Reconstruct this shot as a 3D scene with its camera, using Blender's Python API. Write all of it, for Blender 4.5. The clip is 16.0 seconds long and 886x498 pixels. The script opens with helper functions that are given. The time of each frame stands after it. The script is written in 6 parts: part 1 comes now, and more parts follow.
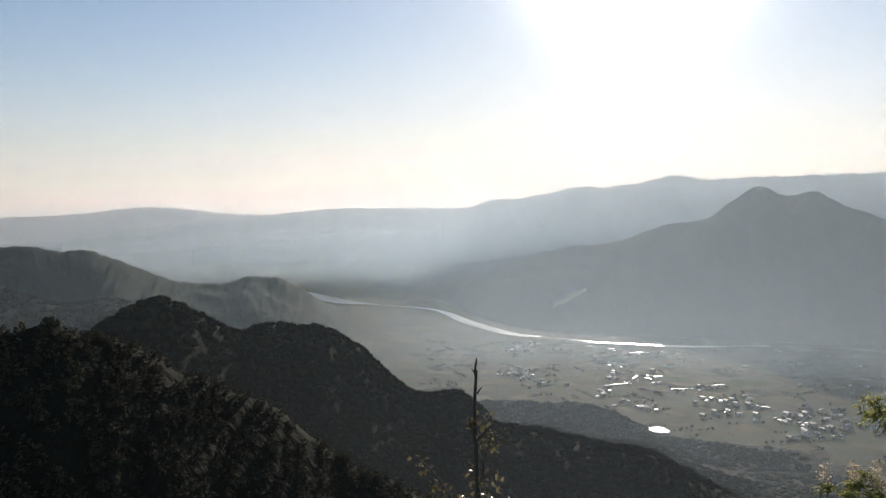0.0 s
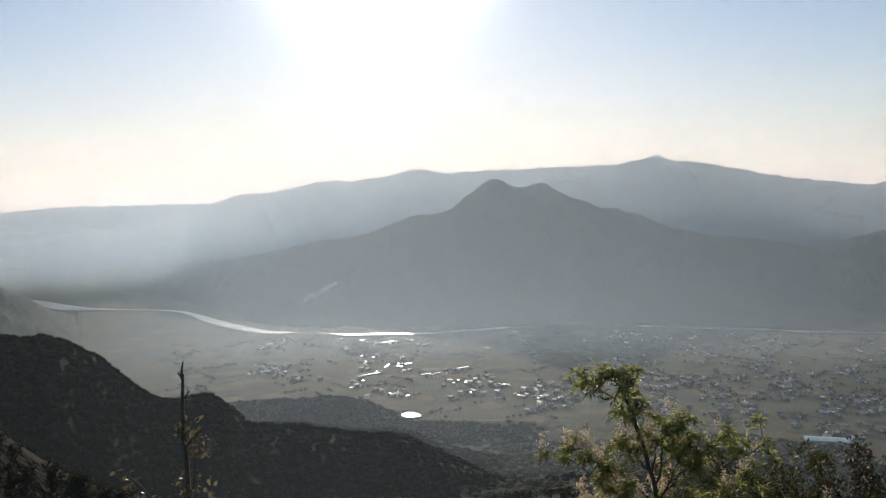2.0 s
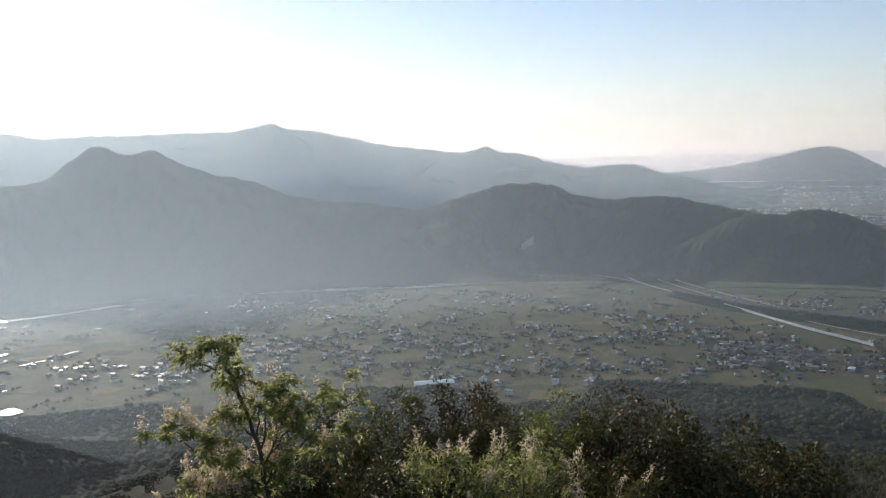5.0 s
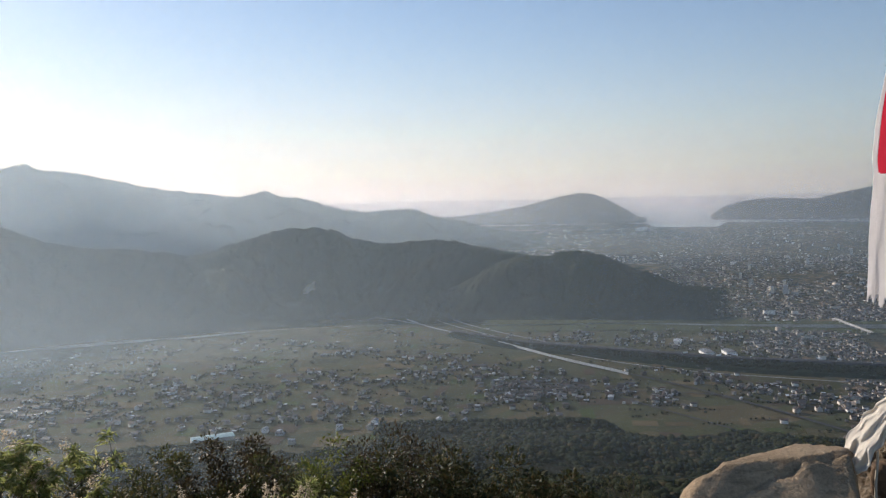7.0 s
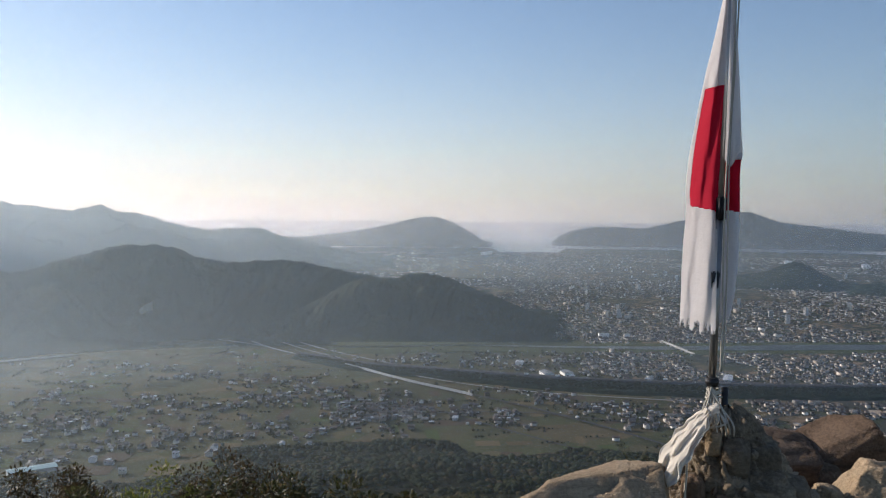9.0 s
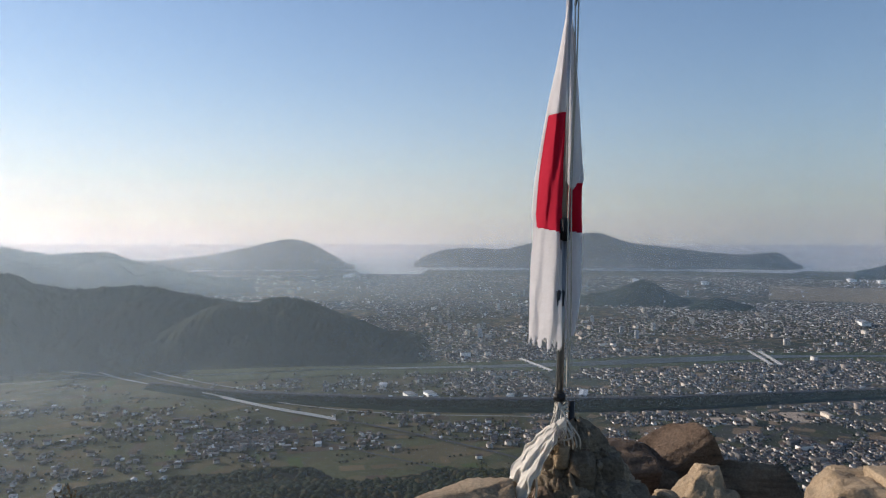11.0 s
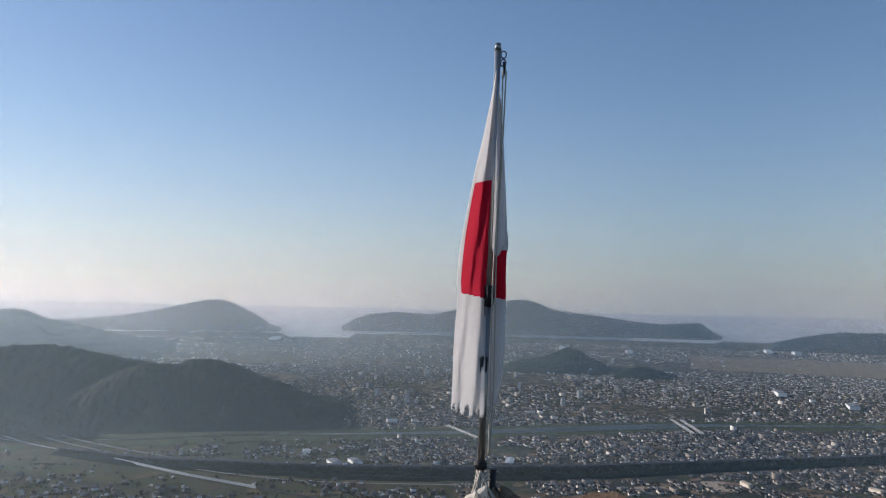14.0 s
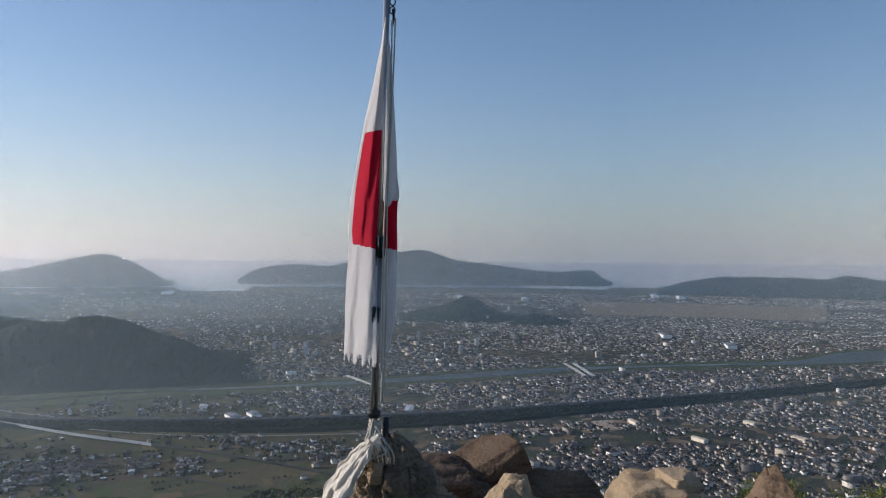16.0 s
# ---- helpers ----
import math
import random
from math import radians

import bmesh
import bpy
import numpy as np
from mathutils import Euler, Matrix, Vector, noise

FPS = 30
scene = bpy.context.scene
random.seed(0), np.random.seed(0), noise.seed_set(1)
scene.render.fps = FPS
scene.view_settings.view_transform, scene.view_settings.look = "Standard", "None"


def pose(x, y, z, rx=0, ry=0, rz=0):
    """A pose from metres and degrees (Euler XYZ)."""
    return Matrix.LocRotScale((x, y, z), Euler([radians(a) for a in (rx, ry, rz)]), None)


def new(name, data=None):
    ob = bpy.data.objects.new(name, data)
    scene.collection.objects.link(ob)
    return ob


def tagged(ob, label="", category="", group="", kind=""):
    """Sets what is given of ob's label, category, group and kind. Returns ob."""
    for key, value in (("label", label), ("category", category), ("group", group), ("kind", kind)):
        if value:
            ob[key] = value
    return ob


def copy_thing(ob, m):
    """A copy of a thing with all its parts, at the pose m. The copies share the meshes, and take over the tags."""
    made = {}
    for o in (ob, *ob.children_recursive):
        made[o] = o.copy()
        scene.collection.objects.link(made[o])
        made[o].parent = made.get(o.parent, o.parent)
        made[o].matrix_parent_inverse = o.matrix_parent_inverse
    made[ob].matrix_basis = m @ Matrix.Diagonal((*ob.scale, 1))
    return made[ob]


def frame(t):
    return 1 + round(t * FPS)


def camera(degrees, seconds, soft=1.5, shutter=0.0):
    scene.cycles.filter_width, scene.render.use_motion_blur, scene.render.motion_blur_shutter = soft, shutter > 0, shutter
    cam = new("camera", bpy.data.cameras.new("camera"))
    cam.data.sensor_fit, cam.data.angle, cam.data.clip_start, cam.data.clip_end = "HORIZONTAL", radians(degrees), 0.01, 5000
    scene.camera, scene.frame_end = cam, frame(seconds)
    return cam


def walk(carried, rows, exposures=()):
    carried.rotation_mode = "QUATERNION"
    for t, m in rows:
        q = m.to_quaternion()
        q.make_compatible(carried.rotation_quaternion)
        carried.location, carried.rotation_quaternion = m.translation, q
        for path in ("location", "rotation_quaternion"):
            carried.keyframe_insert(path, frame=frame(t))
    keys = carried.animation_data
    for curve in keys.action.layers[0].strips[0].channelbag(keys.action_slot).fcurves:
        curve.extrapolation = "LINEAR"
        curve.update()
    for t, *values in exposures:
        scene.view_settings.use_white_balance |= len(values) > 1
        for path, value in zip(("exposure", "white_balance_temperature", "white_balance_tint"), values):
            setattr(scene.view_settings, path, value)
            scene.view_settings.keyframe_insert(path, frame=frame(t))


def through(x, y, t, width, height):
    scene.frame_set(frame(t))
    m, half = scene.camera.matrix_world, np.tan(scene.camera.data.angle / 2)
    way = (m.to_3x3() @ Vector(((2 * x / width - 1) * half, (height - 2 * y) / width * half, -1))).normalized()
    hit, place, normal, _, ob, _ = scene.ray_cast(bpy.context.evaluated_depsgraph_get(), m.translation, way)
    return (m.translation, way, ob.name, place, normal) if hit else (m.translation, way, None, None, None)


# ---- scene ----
cam = camera(57.05, 16.0, 1.2)

# The viewer stands on a summit 400 m above the plain and turns on the spot:
# the lens swings round the body at an arm's bend.
ARM = 0.25


def swing(yaw, pitch, roll):
    a = radians(yaw)
    return pose(-ARM * math.sin(a), ARM * math.cos(a), 400, 90 + pitch, 0, yaw) @ pose(0, 0, 0, 0, 0, roll)


walk(cam, [
    (0.0, swing(-0.19, -2.85, -0.48)),
    (0.5, swing(-4.13, -3.09, -0.80)),
    (1.0, swing(-8.67, -3.40, -0.91)),
    (1.5, swing(-13.09, -3.51, -1.12)),
    (2.0, swing(-17.69, -3.55, -1.42)),
    (2.5, swing(-21.43, -4.32, -1.81)),
    (3.0, swing(-26.00, -5.53, -2.23)),
    (3.5, swing(-30.32, -6.34, -2.19)),
    (4.0, swing(-35.31, -6.59, -2.26)),
    (4.5, swing(-39.67, -6.78, -1.92)),
    (5.0, swing(-44.00, -6.48, -1.57)),
    (5.2, swing(-45.97, -6.36, -1.74)),
    (7.3, swing(-61.07, -3.62, -0.55)),
    (7.5, swing(-62.11, -3.64, -0.03)),
    (8.0, swing(-64.67, -3.34, -0.38)),
    (8.5, swing(-67.39, -2.97, 0.03)),
    (9.0, swing(-70.05, -2.30, 0.40)),
    (9.5, swing(-72.52, -1.84, 0.95)),
    (10.0, swing(-74.93, -1.35, 0.75)),
    (10.2, swing(-76.07, -1.17, 0.50)),
    (12.3, swing(-82.50, -0.68, 0.49)),
    (12.5, swing(-82.66, -0.69, 0.54)),
    (13.0, swing(-82.94, 0.49, 0.27)),
    (13.5, swing(-83.69, 3.32, 1.15)),
    (14.0, swing(-84.56, 3.87, 1.30)),
    (14.5, swing(-85.75, 3.12, 1.56)),
    (15.0, swing(-86.95, 2.27, 0.81)),
    (15.5, swing(-88.64, 0.91, 0.53)),
    (16.0, swing(-91.76, 0.51, 0.47)),
], [(0.0, -0.24, 6620, 15), (1.0, -0.29, 6620, 15), (2.0, -0.26, 6600, 15), (3.0, -0.36, 6560, 15), (3.6, -0.16, 6500, 14), (5.0, 0.25, 6420, 14), (7.5, 0.09, 6400, 15), (9.0, 0.16, 6340, 15), (12.5, 0.19, 6230, 15), (13.5, 0.22, 6140, 14), (14.0, 0.04, 6050, 14), (14.5, 0.0, 6030, 14), (16.0, 0.02, 6030, 14)])

# ---- light ----
SUN_BEARING, SUN_HEIGHT = -13.7, 20.0
sun = new("sun", bpy.data.lights.new("sun", "SUN"))
sun.data.energy, sun.data.angle, sun.data.color = 4.5, radians(0.6), (1.0, 0.90, 0.76)
sun.matrix_world = pose(0, 0, 900, 90 - SUN_HEIGHT, 0, SUN_BEARING + 180)

world = bpy.data.worlds.new("sky")
scene.world = world
world.use_nodes = True
sky = world.node_tree.nodes.new("ShaderNodeTexSky")
sky.sky_type, sky.sun_disc = "NISHITA", False
sky.sun_elevation, sky.sun_rotation = radians(SUN_HEIGHT), radians(-SUN_BEARING)
sky.altitude, sky.air_density, sky.dust_density, sky.ozone_density = 400, 1.0, 0.32, 2.2
world.node_tree.nodes["Background"].inputs["Strength"].default_value = 0.11
world.node_tree.links.new(sky.outputs["Color"], world.node_tree.nodes["Background"].inputs["Color"])
scene.cycles.transparent_max_bounces = 64


# ---- materials ----
class Nodes:
    """A small builder for node materials."""

    def __init__(self, name):
        self.mat = bpy.data.materials.new(name)
        self.mat.use_nodes = True
        self.tree = self.mat.node_tree
        self.out = self.tree.nodes["Material Output"]
        self.bsdf = self.tree.nodes["Principled BSDF"]

    def add(self, kind, **values):
        node = self.tree.nodes.new("ShaderNode" + kind)
        for key, value in values.items():
            sock = node.inputs[key.replace("_", " ")]
            if hasattr(value, "is_output"):
                self.tree.links.new(value, sock)
            else:
                sock.default_value = value
        return node

    def link(self, a, b):
        self.tree.links.new(a, b)

    def place(self, scale=(1, 1, 1), turn=0.0, world_place=True):
        """Coordinates in metres."""
        src = self.add("NewGeometry").outputs["Position"] if world_place else self.add("TexCoord").outputs["Object"]
        m = self.add("Mapping", Vector=src)
        m.inputs["Scale"].default_value = scale
        m.inputs["Rotation"].default_value = (0, 0, radians(turn))
        return m.outputs["Vector"]

    def noise(self, where, scale, detail=4.0, rough=0.6):
        n = self.add("TexNoise", Vector=where, Scale=scale, Detail=detail, Roughness=rough)
        return n.outputs["Fac"]

    def ramp(self, fac, *stops):
        r = self.add("ValToRGB", Fac=fac)
        e = r.color_ramp.elements
        while len(e) < len(stops):
            e.new(0.5)
        for el, (pos, col) in zip(e, stops):
            el.position, el.color = pos, (*col, 1)
        return r.outputs["Color"]

    def mix(self, fac, a, b, mode="MIX"):
        m = self.tree.nodes.new("ShaderNodeMix")
        m.data_type, m.blend_type = "RGBA", mode
        for sock, value in ((m.inputs[0], fac), (m.inputs[6], a), (m.inputs[7], b)):
            if hasattr(value, "is_output"):
                self.link(value, sock)
            else:
                sock.default_value = (*value, 1) if isinstance(value, tuple) else value
        return m.outputs[2]

    def math(self, op, a, b=0.0, clamp=False):
        m = self.tree.nodes.new("ShaderNodeMath")
        m.operation, m.use_clamp = op, clamp
        for sock, value in zip(m.inputs, (a, b)):
            if hasattr(value, "is_output"):
                self.link(value, sock)
            else:
                sock.default_value = value
        return m.outputs[0]

    def finish(self, color=None, rough=0.8, bump=None, height=0.02, metal=0.0, sheen=None):
        b = self.bsdf
        if color is not None:
            if hasattr(color, "is_output"):
                self.link(color, b.inputs["Base Color"])
            else:
                b.inputs["Base Color"].default_value = (*color, 1)
        if hasattr(rough, "is_output"):
            self.link(rough, b.inputs["Roughness"])
        else:
            b.inputs["Roughness"].default_value = rough
        b.inputs["Metallic"].default_value = metal
        b.inputs["Specular IOR Level"].default_value = 0.3 if sheen is None else sheen
        if bump is not None:
            n = self.add("Bump", Height=bump, Distance=height, Strength=1.0)
            self.link(n.outputs["Normal"], b.inputs["Normal"])
        return self.mat


def forest_material(name, dark, mid, gold, grain):
    """Wooded slope: crowns of a few metres, patches of turning leaves."""
    n = Nodes(name)
    where = n.place()
    fine = n.noise(where, 1 / grain, 3)
    broad = n.noise(where, 1 / (grain * 22), 4)
    col = n.mix(fine, dark, mid)
    col = n.mix(n.math("MULTIPLY", n.math("SUBTRACT", broad, 0.45, True), 2.2, True), col, gold)
    return n.finish(col, 0.9, fine, grain * 0.4, sheen=0.05)


def leaf_material(name, a, b, c=None, gloss=0.45, through=0.35):
    """Leaves: each clump its own tint, light passing through."""
    n = Nodes(name)
    isle = n.add("NewGeometry").outputs["Random Per Island"]
    stops = [(0.0, a), (0.6, b)] + ([(1.0, c)] if c else [])
    col = n.ramp(isle, *stops)
    n.finish(col, gloss, sheen=0.12)
    tr = n.add("BsdfTranslucent", Color=col)
    m = n.add("MixShader", Fac=through)
    n.link(n.bsdf.outputs[0], m.inputs[1])
    n.link(tr.outputs[0], m.inputs[2])
    n.link(m.outputs[0], n.out.inputs["Surface"])
    return n.mat


def plain_material(name, color, rough=0.7, vary=0.25, grain=0.3, metal=0.0, bump=0.0, sheen=None):
    """Paint, metal or stone with soft stains at two scales."""
    n = Nodes(name)
    where = n.place(world_place=False)
    f = n.math("ADD", n.math("MULTIPLY", n.noise(where, 1 / grain, 5), 0.6), n.math("MULTIPLY", n.noise(where, 6 / grain, 3), 0.4))
    low = tuple(c * (1 - vary) for c in color)
    high = tuple(min(1, c * (1 + vary)) for c in color)
    return n.finish(n.ramp(f, (0.3, low), (0.7, high)), rough, f if bump else None, bump, metal, sheen)


def haze_material(name, share, reach, ground, ramp_up, top, tint, base, valley, ahead, east):
    """Haze stand-in: a tinted see-through sheet that scatters daylight, mostly onward, denser low down, nothing at the
    ground line.
    """
    n = Nodes(name)
    place = n.add("NewGeometry").outputs["Position"]
    z = n.add("SeparateXYZ", Vector=place).outputs["Z"]
    # thickened north-north-east, under the sun, standing in for its glow; thinner over the town
    along = n.add("VectorMath", **{})
    along.operation = "DOT_PRODUCT"
    n.link(place, along.inputs[0])
    along.inputs[1].default_value = (0.191 / reach, 0.982 / reach, 0.0)
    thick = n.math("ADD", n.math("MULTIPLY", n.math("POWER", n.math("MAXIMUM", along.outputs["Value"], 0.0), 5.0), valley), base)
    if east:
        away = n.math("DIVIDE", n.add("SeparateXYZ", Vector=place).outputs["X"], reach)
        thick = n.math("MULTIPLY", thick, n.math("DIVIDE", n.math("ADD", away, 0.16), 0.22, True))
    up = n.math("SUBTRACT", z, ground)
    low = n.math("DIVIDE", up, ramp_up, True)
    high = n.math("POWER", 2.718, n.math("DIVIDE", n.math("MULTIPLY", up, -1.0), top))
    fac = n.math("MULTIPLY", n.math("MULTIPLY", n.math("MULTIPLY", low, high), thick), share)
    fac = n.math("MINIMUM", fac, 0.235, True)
    clear = n.add("BsdfTransparent")
    tr = n.add("BsdfTranslucent", Color=tint)
    di = n.add("BsdfDiffuse", Color=tint)
    drops = n.add("BsdfRefraction", Color=tint, Roughness=0.69, IOR=1.33)
    body, onward, m = n.add("MixShader", Fac=0.4), n.add("MixShader", Fac=ahead), n.add("MixShader", Fac=fac)
    n.link(tr.outputs[0], body.inputs[1])
    n.link(di.outputs[0], body.inputs[2])
    n.link(body.outputs[0], onward.inputs[1])
    n.link(drops.outputs[0], onward.inputs[2])
    n.link(clear.outputs[0], m.inputs[1])
    n.link(onward.outputs[0], m.inputs[2])
    n.link(m.outputs[0], n.out.inputs["Surface"])
    return n.mat


def field_material():
    """The plain: small paddies and plots after harvest, scrub between them."""
    n = Nodes("fields")
    where = n.place(turn=24)
    warp = n.add("TexNoise", Vector=where, Scale=1 / 300, Detail=2.0)
    shift = n.mix(0.5, (0.0, 0.0, 0.0), warp.outputs["Color"])
    bent = n.add("VectorMath", **{})
    bent.operation = "MULTIPLY_ADD"
    n.link(shift, bent.inputs[0])
    bent.inputs[1].default_value = (180, 180, 0)
    n.link(where, bent.inputs[2])
    cell = n.add("TexVoronoi", Vector=n.add("Mapping", Vector=bent.outputs[0], Scale=(1 / 70, 1 / 30, 1)).outputs[0], Scale=1.0, Randomness=0.35)
    cell.distance = "CHEBYCHEV"
    tint = n.add("SeparateColor", Color=cell.outputs["Color"]).outputs[0]
    plot = n.ramp(tint, (0.0, (0.026, 0.036, 0.016)), (0.3, (0.050, 0.060, 0.022)), (0.55, (0.085, 0.066, 0.036)), (0.8, (0.042, 0.048, 0.021)), (1.0, (0.120, 0.088, 0.050)))
    scrub = n.noise(where, 1 / 240, 5)
    col = n.mix(n.ramp(scrub, (0.50, (0, 0, 0)), (0.62, (0.8, 0.8, 0.8))), plot, (0.032, 0.041, 0.021))
    col = n.mix(0.35, col, n.ramp(n.noise(where, 1 / 9, 4), (0.3, (0.046, 0.046, 0.022)), (0.7, (0.112, 0.102, 0.058))))
    return n.finish(col, 0.9, n.noise(where, 1 / 12, 4), 1.5, sheen=0.05)


def water_material(name, color, rough, wave, gloss=0.5):
    n = Nodes(name)
    return n.finish(color, rough, n.noise(n.place(), 1 / wave, 3), wave * 0.0015, sheen=gloss)


FIELDS = field_material()
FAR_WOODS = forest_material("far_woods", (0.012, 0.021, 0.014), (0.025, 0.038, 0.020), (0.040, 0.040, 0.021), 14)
# darker copy of the far woods: near ridges' backlit shade put into the colour
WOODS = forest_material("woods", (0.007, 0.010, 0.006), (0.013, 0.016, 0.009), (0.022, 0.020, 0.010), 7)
WATER = water_material("river_water", (0.03, 0.045, 0.05), 0.12, 25)
# sea base set pale: reflected low sky and haze put into the colour
SEA = water_material("hazed_sea_water", (0.44, 0.45, 0.44), 0.3, 60)


# ---- building blocks ----
EYE = Vector((0, 0, 400))
NEAR, DEEP = 2500.0, 2300.0


def drawn_in(d):
    """The far country is drawn in towards the viewer beyond NEAR, so that even the horizon lies within 5 km."""
    d = np.asarray(d, float)
    over = np.maximum(d - NEAR, 0)
    return np.where(d > NEAR, NEAR + DEEP * over / (over + DEEP), d)


def settle(v):
    """Lay points of the true plan into the drawn-in one; sight lines from the summit stay as they are."""
    v = np.asarray(v, float).copy()
    d = np.maximum(np.hypot(v[:, 0], v[:, 1]), 1e-6)
    k = (drawn_in(d) / d)[:, None]
    return (v - EYE) * k + EYE


def polar(bearing, d):
    """East and north from a bearing in degrees (left of north positive) and a distance."""
    a = np.radians(bearing)
    return -np.sin(a) * d, np.cos(a) * d


def build(name, verts, faces, mat, smooth=False, parent=None):
    me = bpy.data.meshes.new(name)
    me.from_pydata([tuple(v) for v in np.asarray(verts).tolist()], [], [tuple(f) for f in faces])
    for m in (mat if isinstance(mat, (list, tuple)) else [mat]):
        me.materials.append(m)
    if smooth:
        me.polygons.foreach_set("use_smooth", [True] * len(me.polygons))
    me.update()
    ob = new(name, me)
    ob.parent = parent
    return ob


def grid_faces(rows, cols, closed=False):
    i = np.arange(rows - 1)[:, None] * cols
    c = np.arange(cols if closed else cols - 1)[None, :]
    n = (c + 1) % cols
    return np.stack([i + c, i + n, i + cols + n, i + cols + c], -1).reshape(-1, 4).tolist()


def part(name, bm, material, parent, label=""):
    """A bmesh as one mesh object under a thing or a part."""
    me = bpy.data.meshes.new(name)
    bm.to_mesh(me)
    bm.free()
    me.materials.append(material)
    ob = new(name, me)
    ob.parent = parent
    return tagged(ob, label)


def soft_noise(x, y, seed, octaves=4, gain=0.55):
    """Value noise on arrays, about -1 to 1."""
    total, amp, norm = 0, 1.0, 0.0
    for o in range(octaves):
        xs, ys = x * 2**o + 17.3 * o, y * 2**o - 9.1 * o
        ix, iy = np.floor(xs).astype(np.int64), np.floor(ys).astype(np.int64)
        fx, fy = xs - ix, ys - iy
        fx, fy = fx * fx * (3 - 2 * fx), fy * fy * (3 - 2 * fy)

        def h(a, b):
            k = (a * 374761393 + b * 668265263 + seed * 1442695 + o * 97531) & 0x7FFFFFFF
            k = ((k ^ (k >> 13)) * 1274126177) & 0x7FFFFFFF
            return ((k ^ (k >> 16)) & 0xFFFF) / 32767.5 - 1

        top = h(ix, iy) * (1 - fx) + h(ix + 1, iy) * fx
        low = h(ix, iy + 1) * (1 - fx) + h(ix + 1, iy + 1) * fx
        total = total + amp * (top * (1 - fy) + low * fy)
        norm += amp
        amp *= gain
    return total / norm


def curve_through(stations, at):
    """A smooth curve through (key, value...) stations, without overshoot."""
    s = np.array(sorted(stations), float)
    k = np.clip(np.searchsorted(s[:, 0], at) - 1, 0, len(s) - 2)
    t = np.clip((at - s[k, 0]) / (s[k + 1, 0] - s[k, 0]), 0, 1)
    slope = np.gradient(s[:, 1:], s[:, 0], axis=0)
    step = np.diff(s[:, 1:], axis=0) / np.diff(s[:, 0])[:, None]
    lo = np.minimum(np.abs(np.vstack([step[:1], step])), np.abs(np.vstack([step, step[-1:]])))
    turn = np.sign(np.vstack([step[:1], step])) != np.sign(np.vstack([step, step[-1:]]))
    slope = np.where(turn, 0, np.sign(slope) * np.minimum(np.abs(slope), 2.5 * lo))
    h, t = (s[k + 1, 0] - s[k, 0])[:, None], t[:, None]
    return ((2 * t**3 - 3 * t**2 + 1) * s[k, 1:] + (t**3 - 2 * t**2 + t) * h * slope[k]
            + (-2 * t**3 + 3 * t**2) * s[k + 1, 1:] + (t**3 - t**2) * h * slope[k + 1])


def ridge_height(stations, foot, back, seed, spurs, rough, az, d):
    """Height of a ridge over a bearing and a distance: crest stations are (bearing, distance, height)."""
    crest = curve_through(stations, az.ravel()).reshape(*az.shape, 2)
    dc, zc = crest[..., 0], crest[..., 1]
    if not np.isscalar(foot):
        foot = curve_through(foot, az.ravel()).reshape(az.shape)
    x, y = polar(az, d)
    w = np.where(d < dc, (dc - d) / (dc - foot), (d - dc) / (back - dc))
    size = np.clip((dc - foot), 50, None)
    wob = soft_noise(x / (size * 0.45), y / (size * 0.45), seed, 4)
    slope = np.clip(w, 0, 1)
    w = w + spurs * wob * np.sin(np.pi * slope) ** 0.8
    g = np.where(w <= 0, 1, np.where(w >= 1, 0, 0.5 * (1 - w) + 0.5 * np.cos(np.clip(w, 0, 1) * np.pi / 2) ** 2))
    fine = soft_noise(x / (size * 0.05), y / (size * 0.05), seed + 5, 4)
    crag = soft_noise(x / (size * 0.16), y / (size * 0.16), seed + 8, 3)
    small = soft_noise(x / (size * 0.017), y / (size * 0.017), seed + 6, 2)
    # gullies run down the slope between the spurs
    gully = np.abs(soft_noise(az * 0.33 + 1.2 * wob, d / (size * 1.2), seed + 12, 3))
    cut = 0.10 * zc * (0.25 - gully) * np.sin(np.pi * slope) ** 1.2
    return zc * g + cut * np.clip(g * 3, 0, 1) + (rough * fine + 0.35 * rough * small + 0.5 * rough * crag) * np.clip(g * 2, 0, 1) * (0.75 + 0.7 * slope)


def ridge(name, stations, foot, back, seed, mat, label, spurs=0.3, rough=12, steps=(290, 42)):
    a0, a1 = min(s[0] for s in stations), max(s[0] for s in stations)
    cols, rows = steps
    az = np.linspace(a1, a0, cols)
    dc = curve_through(stations, az)[:, 0]
    front = int(rows * 0.7)
    d = np.empty((rows, cols))
    start = np.full(cols, foot) if np.isscalar(foot) else curve_through(foot, az)[:, 0]
    for j in range(cols):
        d[:front, j] = np.linspace(start[j] - 30, dc[j], front)
        d[front:, j] = np.linspace(dc[j], back, rows - front + 1)[1:]
    azg = np.tile(az, (rows, 1))
    z = ridge_height(stations, foot, back, seed, spurs, rough, azg, d)
    z[0], z[-1] = -25, -25
    z[:, 0] = np.minimum(z[:, 0], -5)
    z[:, -1] = np.minimum(z[:, -1], -5)
    x, y = polar(azg, d)
    v = settle(np.stack([x, y, z], -1).reshape(-1, 3))
    ob = build(name, v, grid_faces(rows, cols), mat, True)
    return tagged(ob, label, "hill", kind="structure")


# ---- the ground, one sheet to the horizon ----
rings = np.concatenate([np.linspace(900, 2500, 33), np.geomspace(2600, 60000, 40)])
turns = 360
azg, dg = np.meshgrid(np.linspace(180, -180, turns, endpoint=False), rings)
gx, gy = polar(azg, dg)
gz = 0.4 * soft_noise(gx / 500, gy / 500, 3) * (dg < 6000)
ground = build("ground", settle(np.stack([gx, gy, gz - 0.6], -1).reshape(-1, 3)), grid_faces(len(rings), turns, True), FIELDS, True)
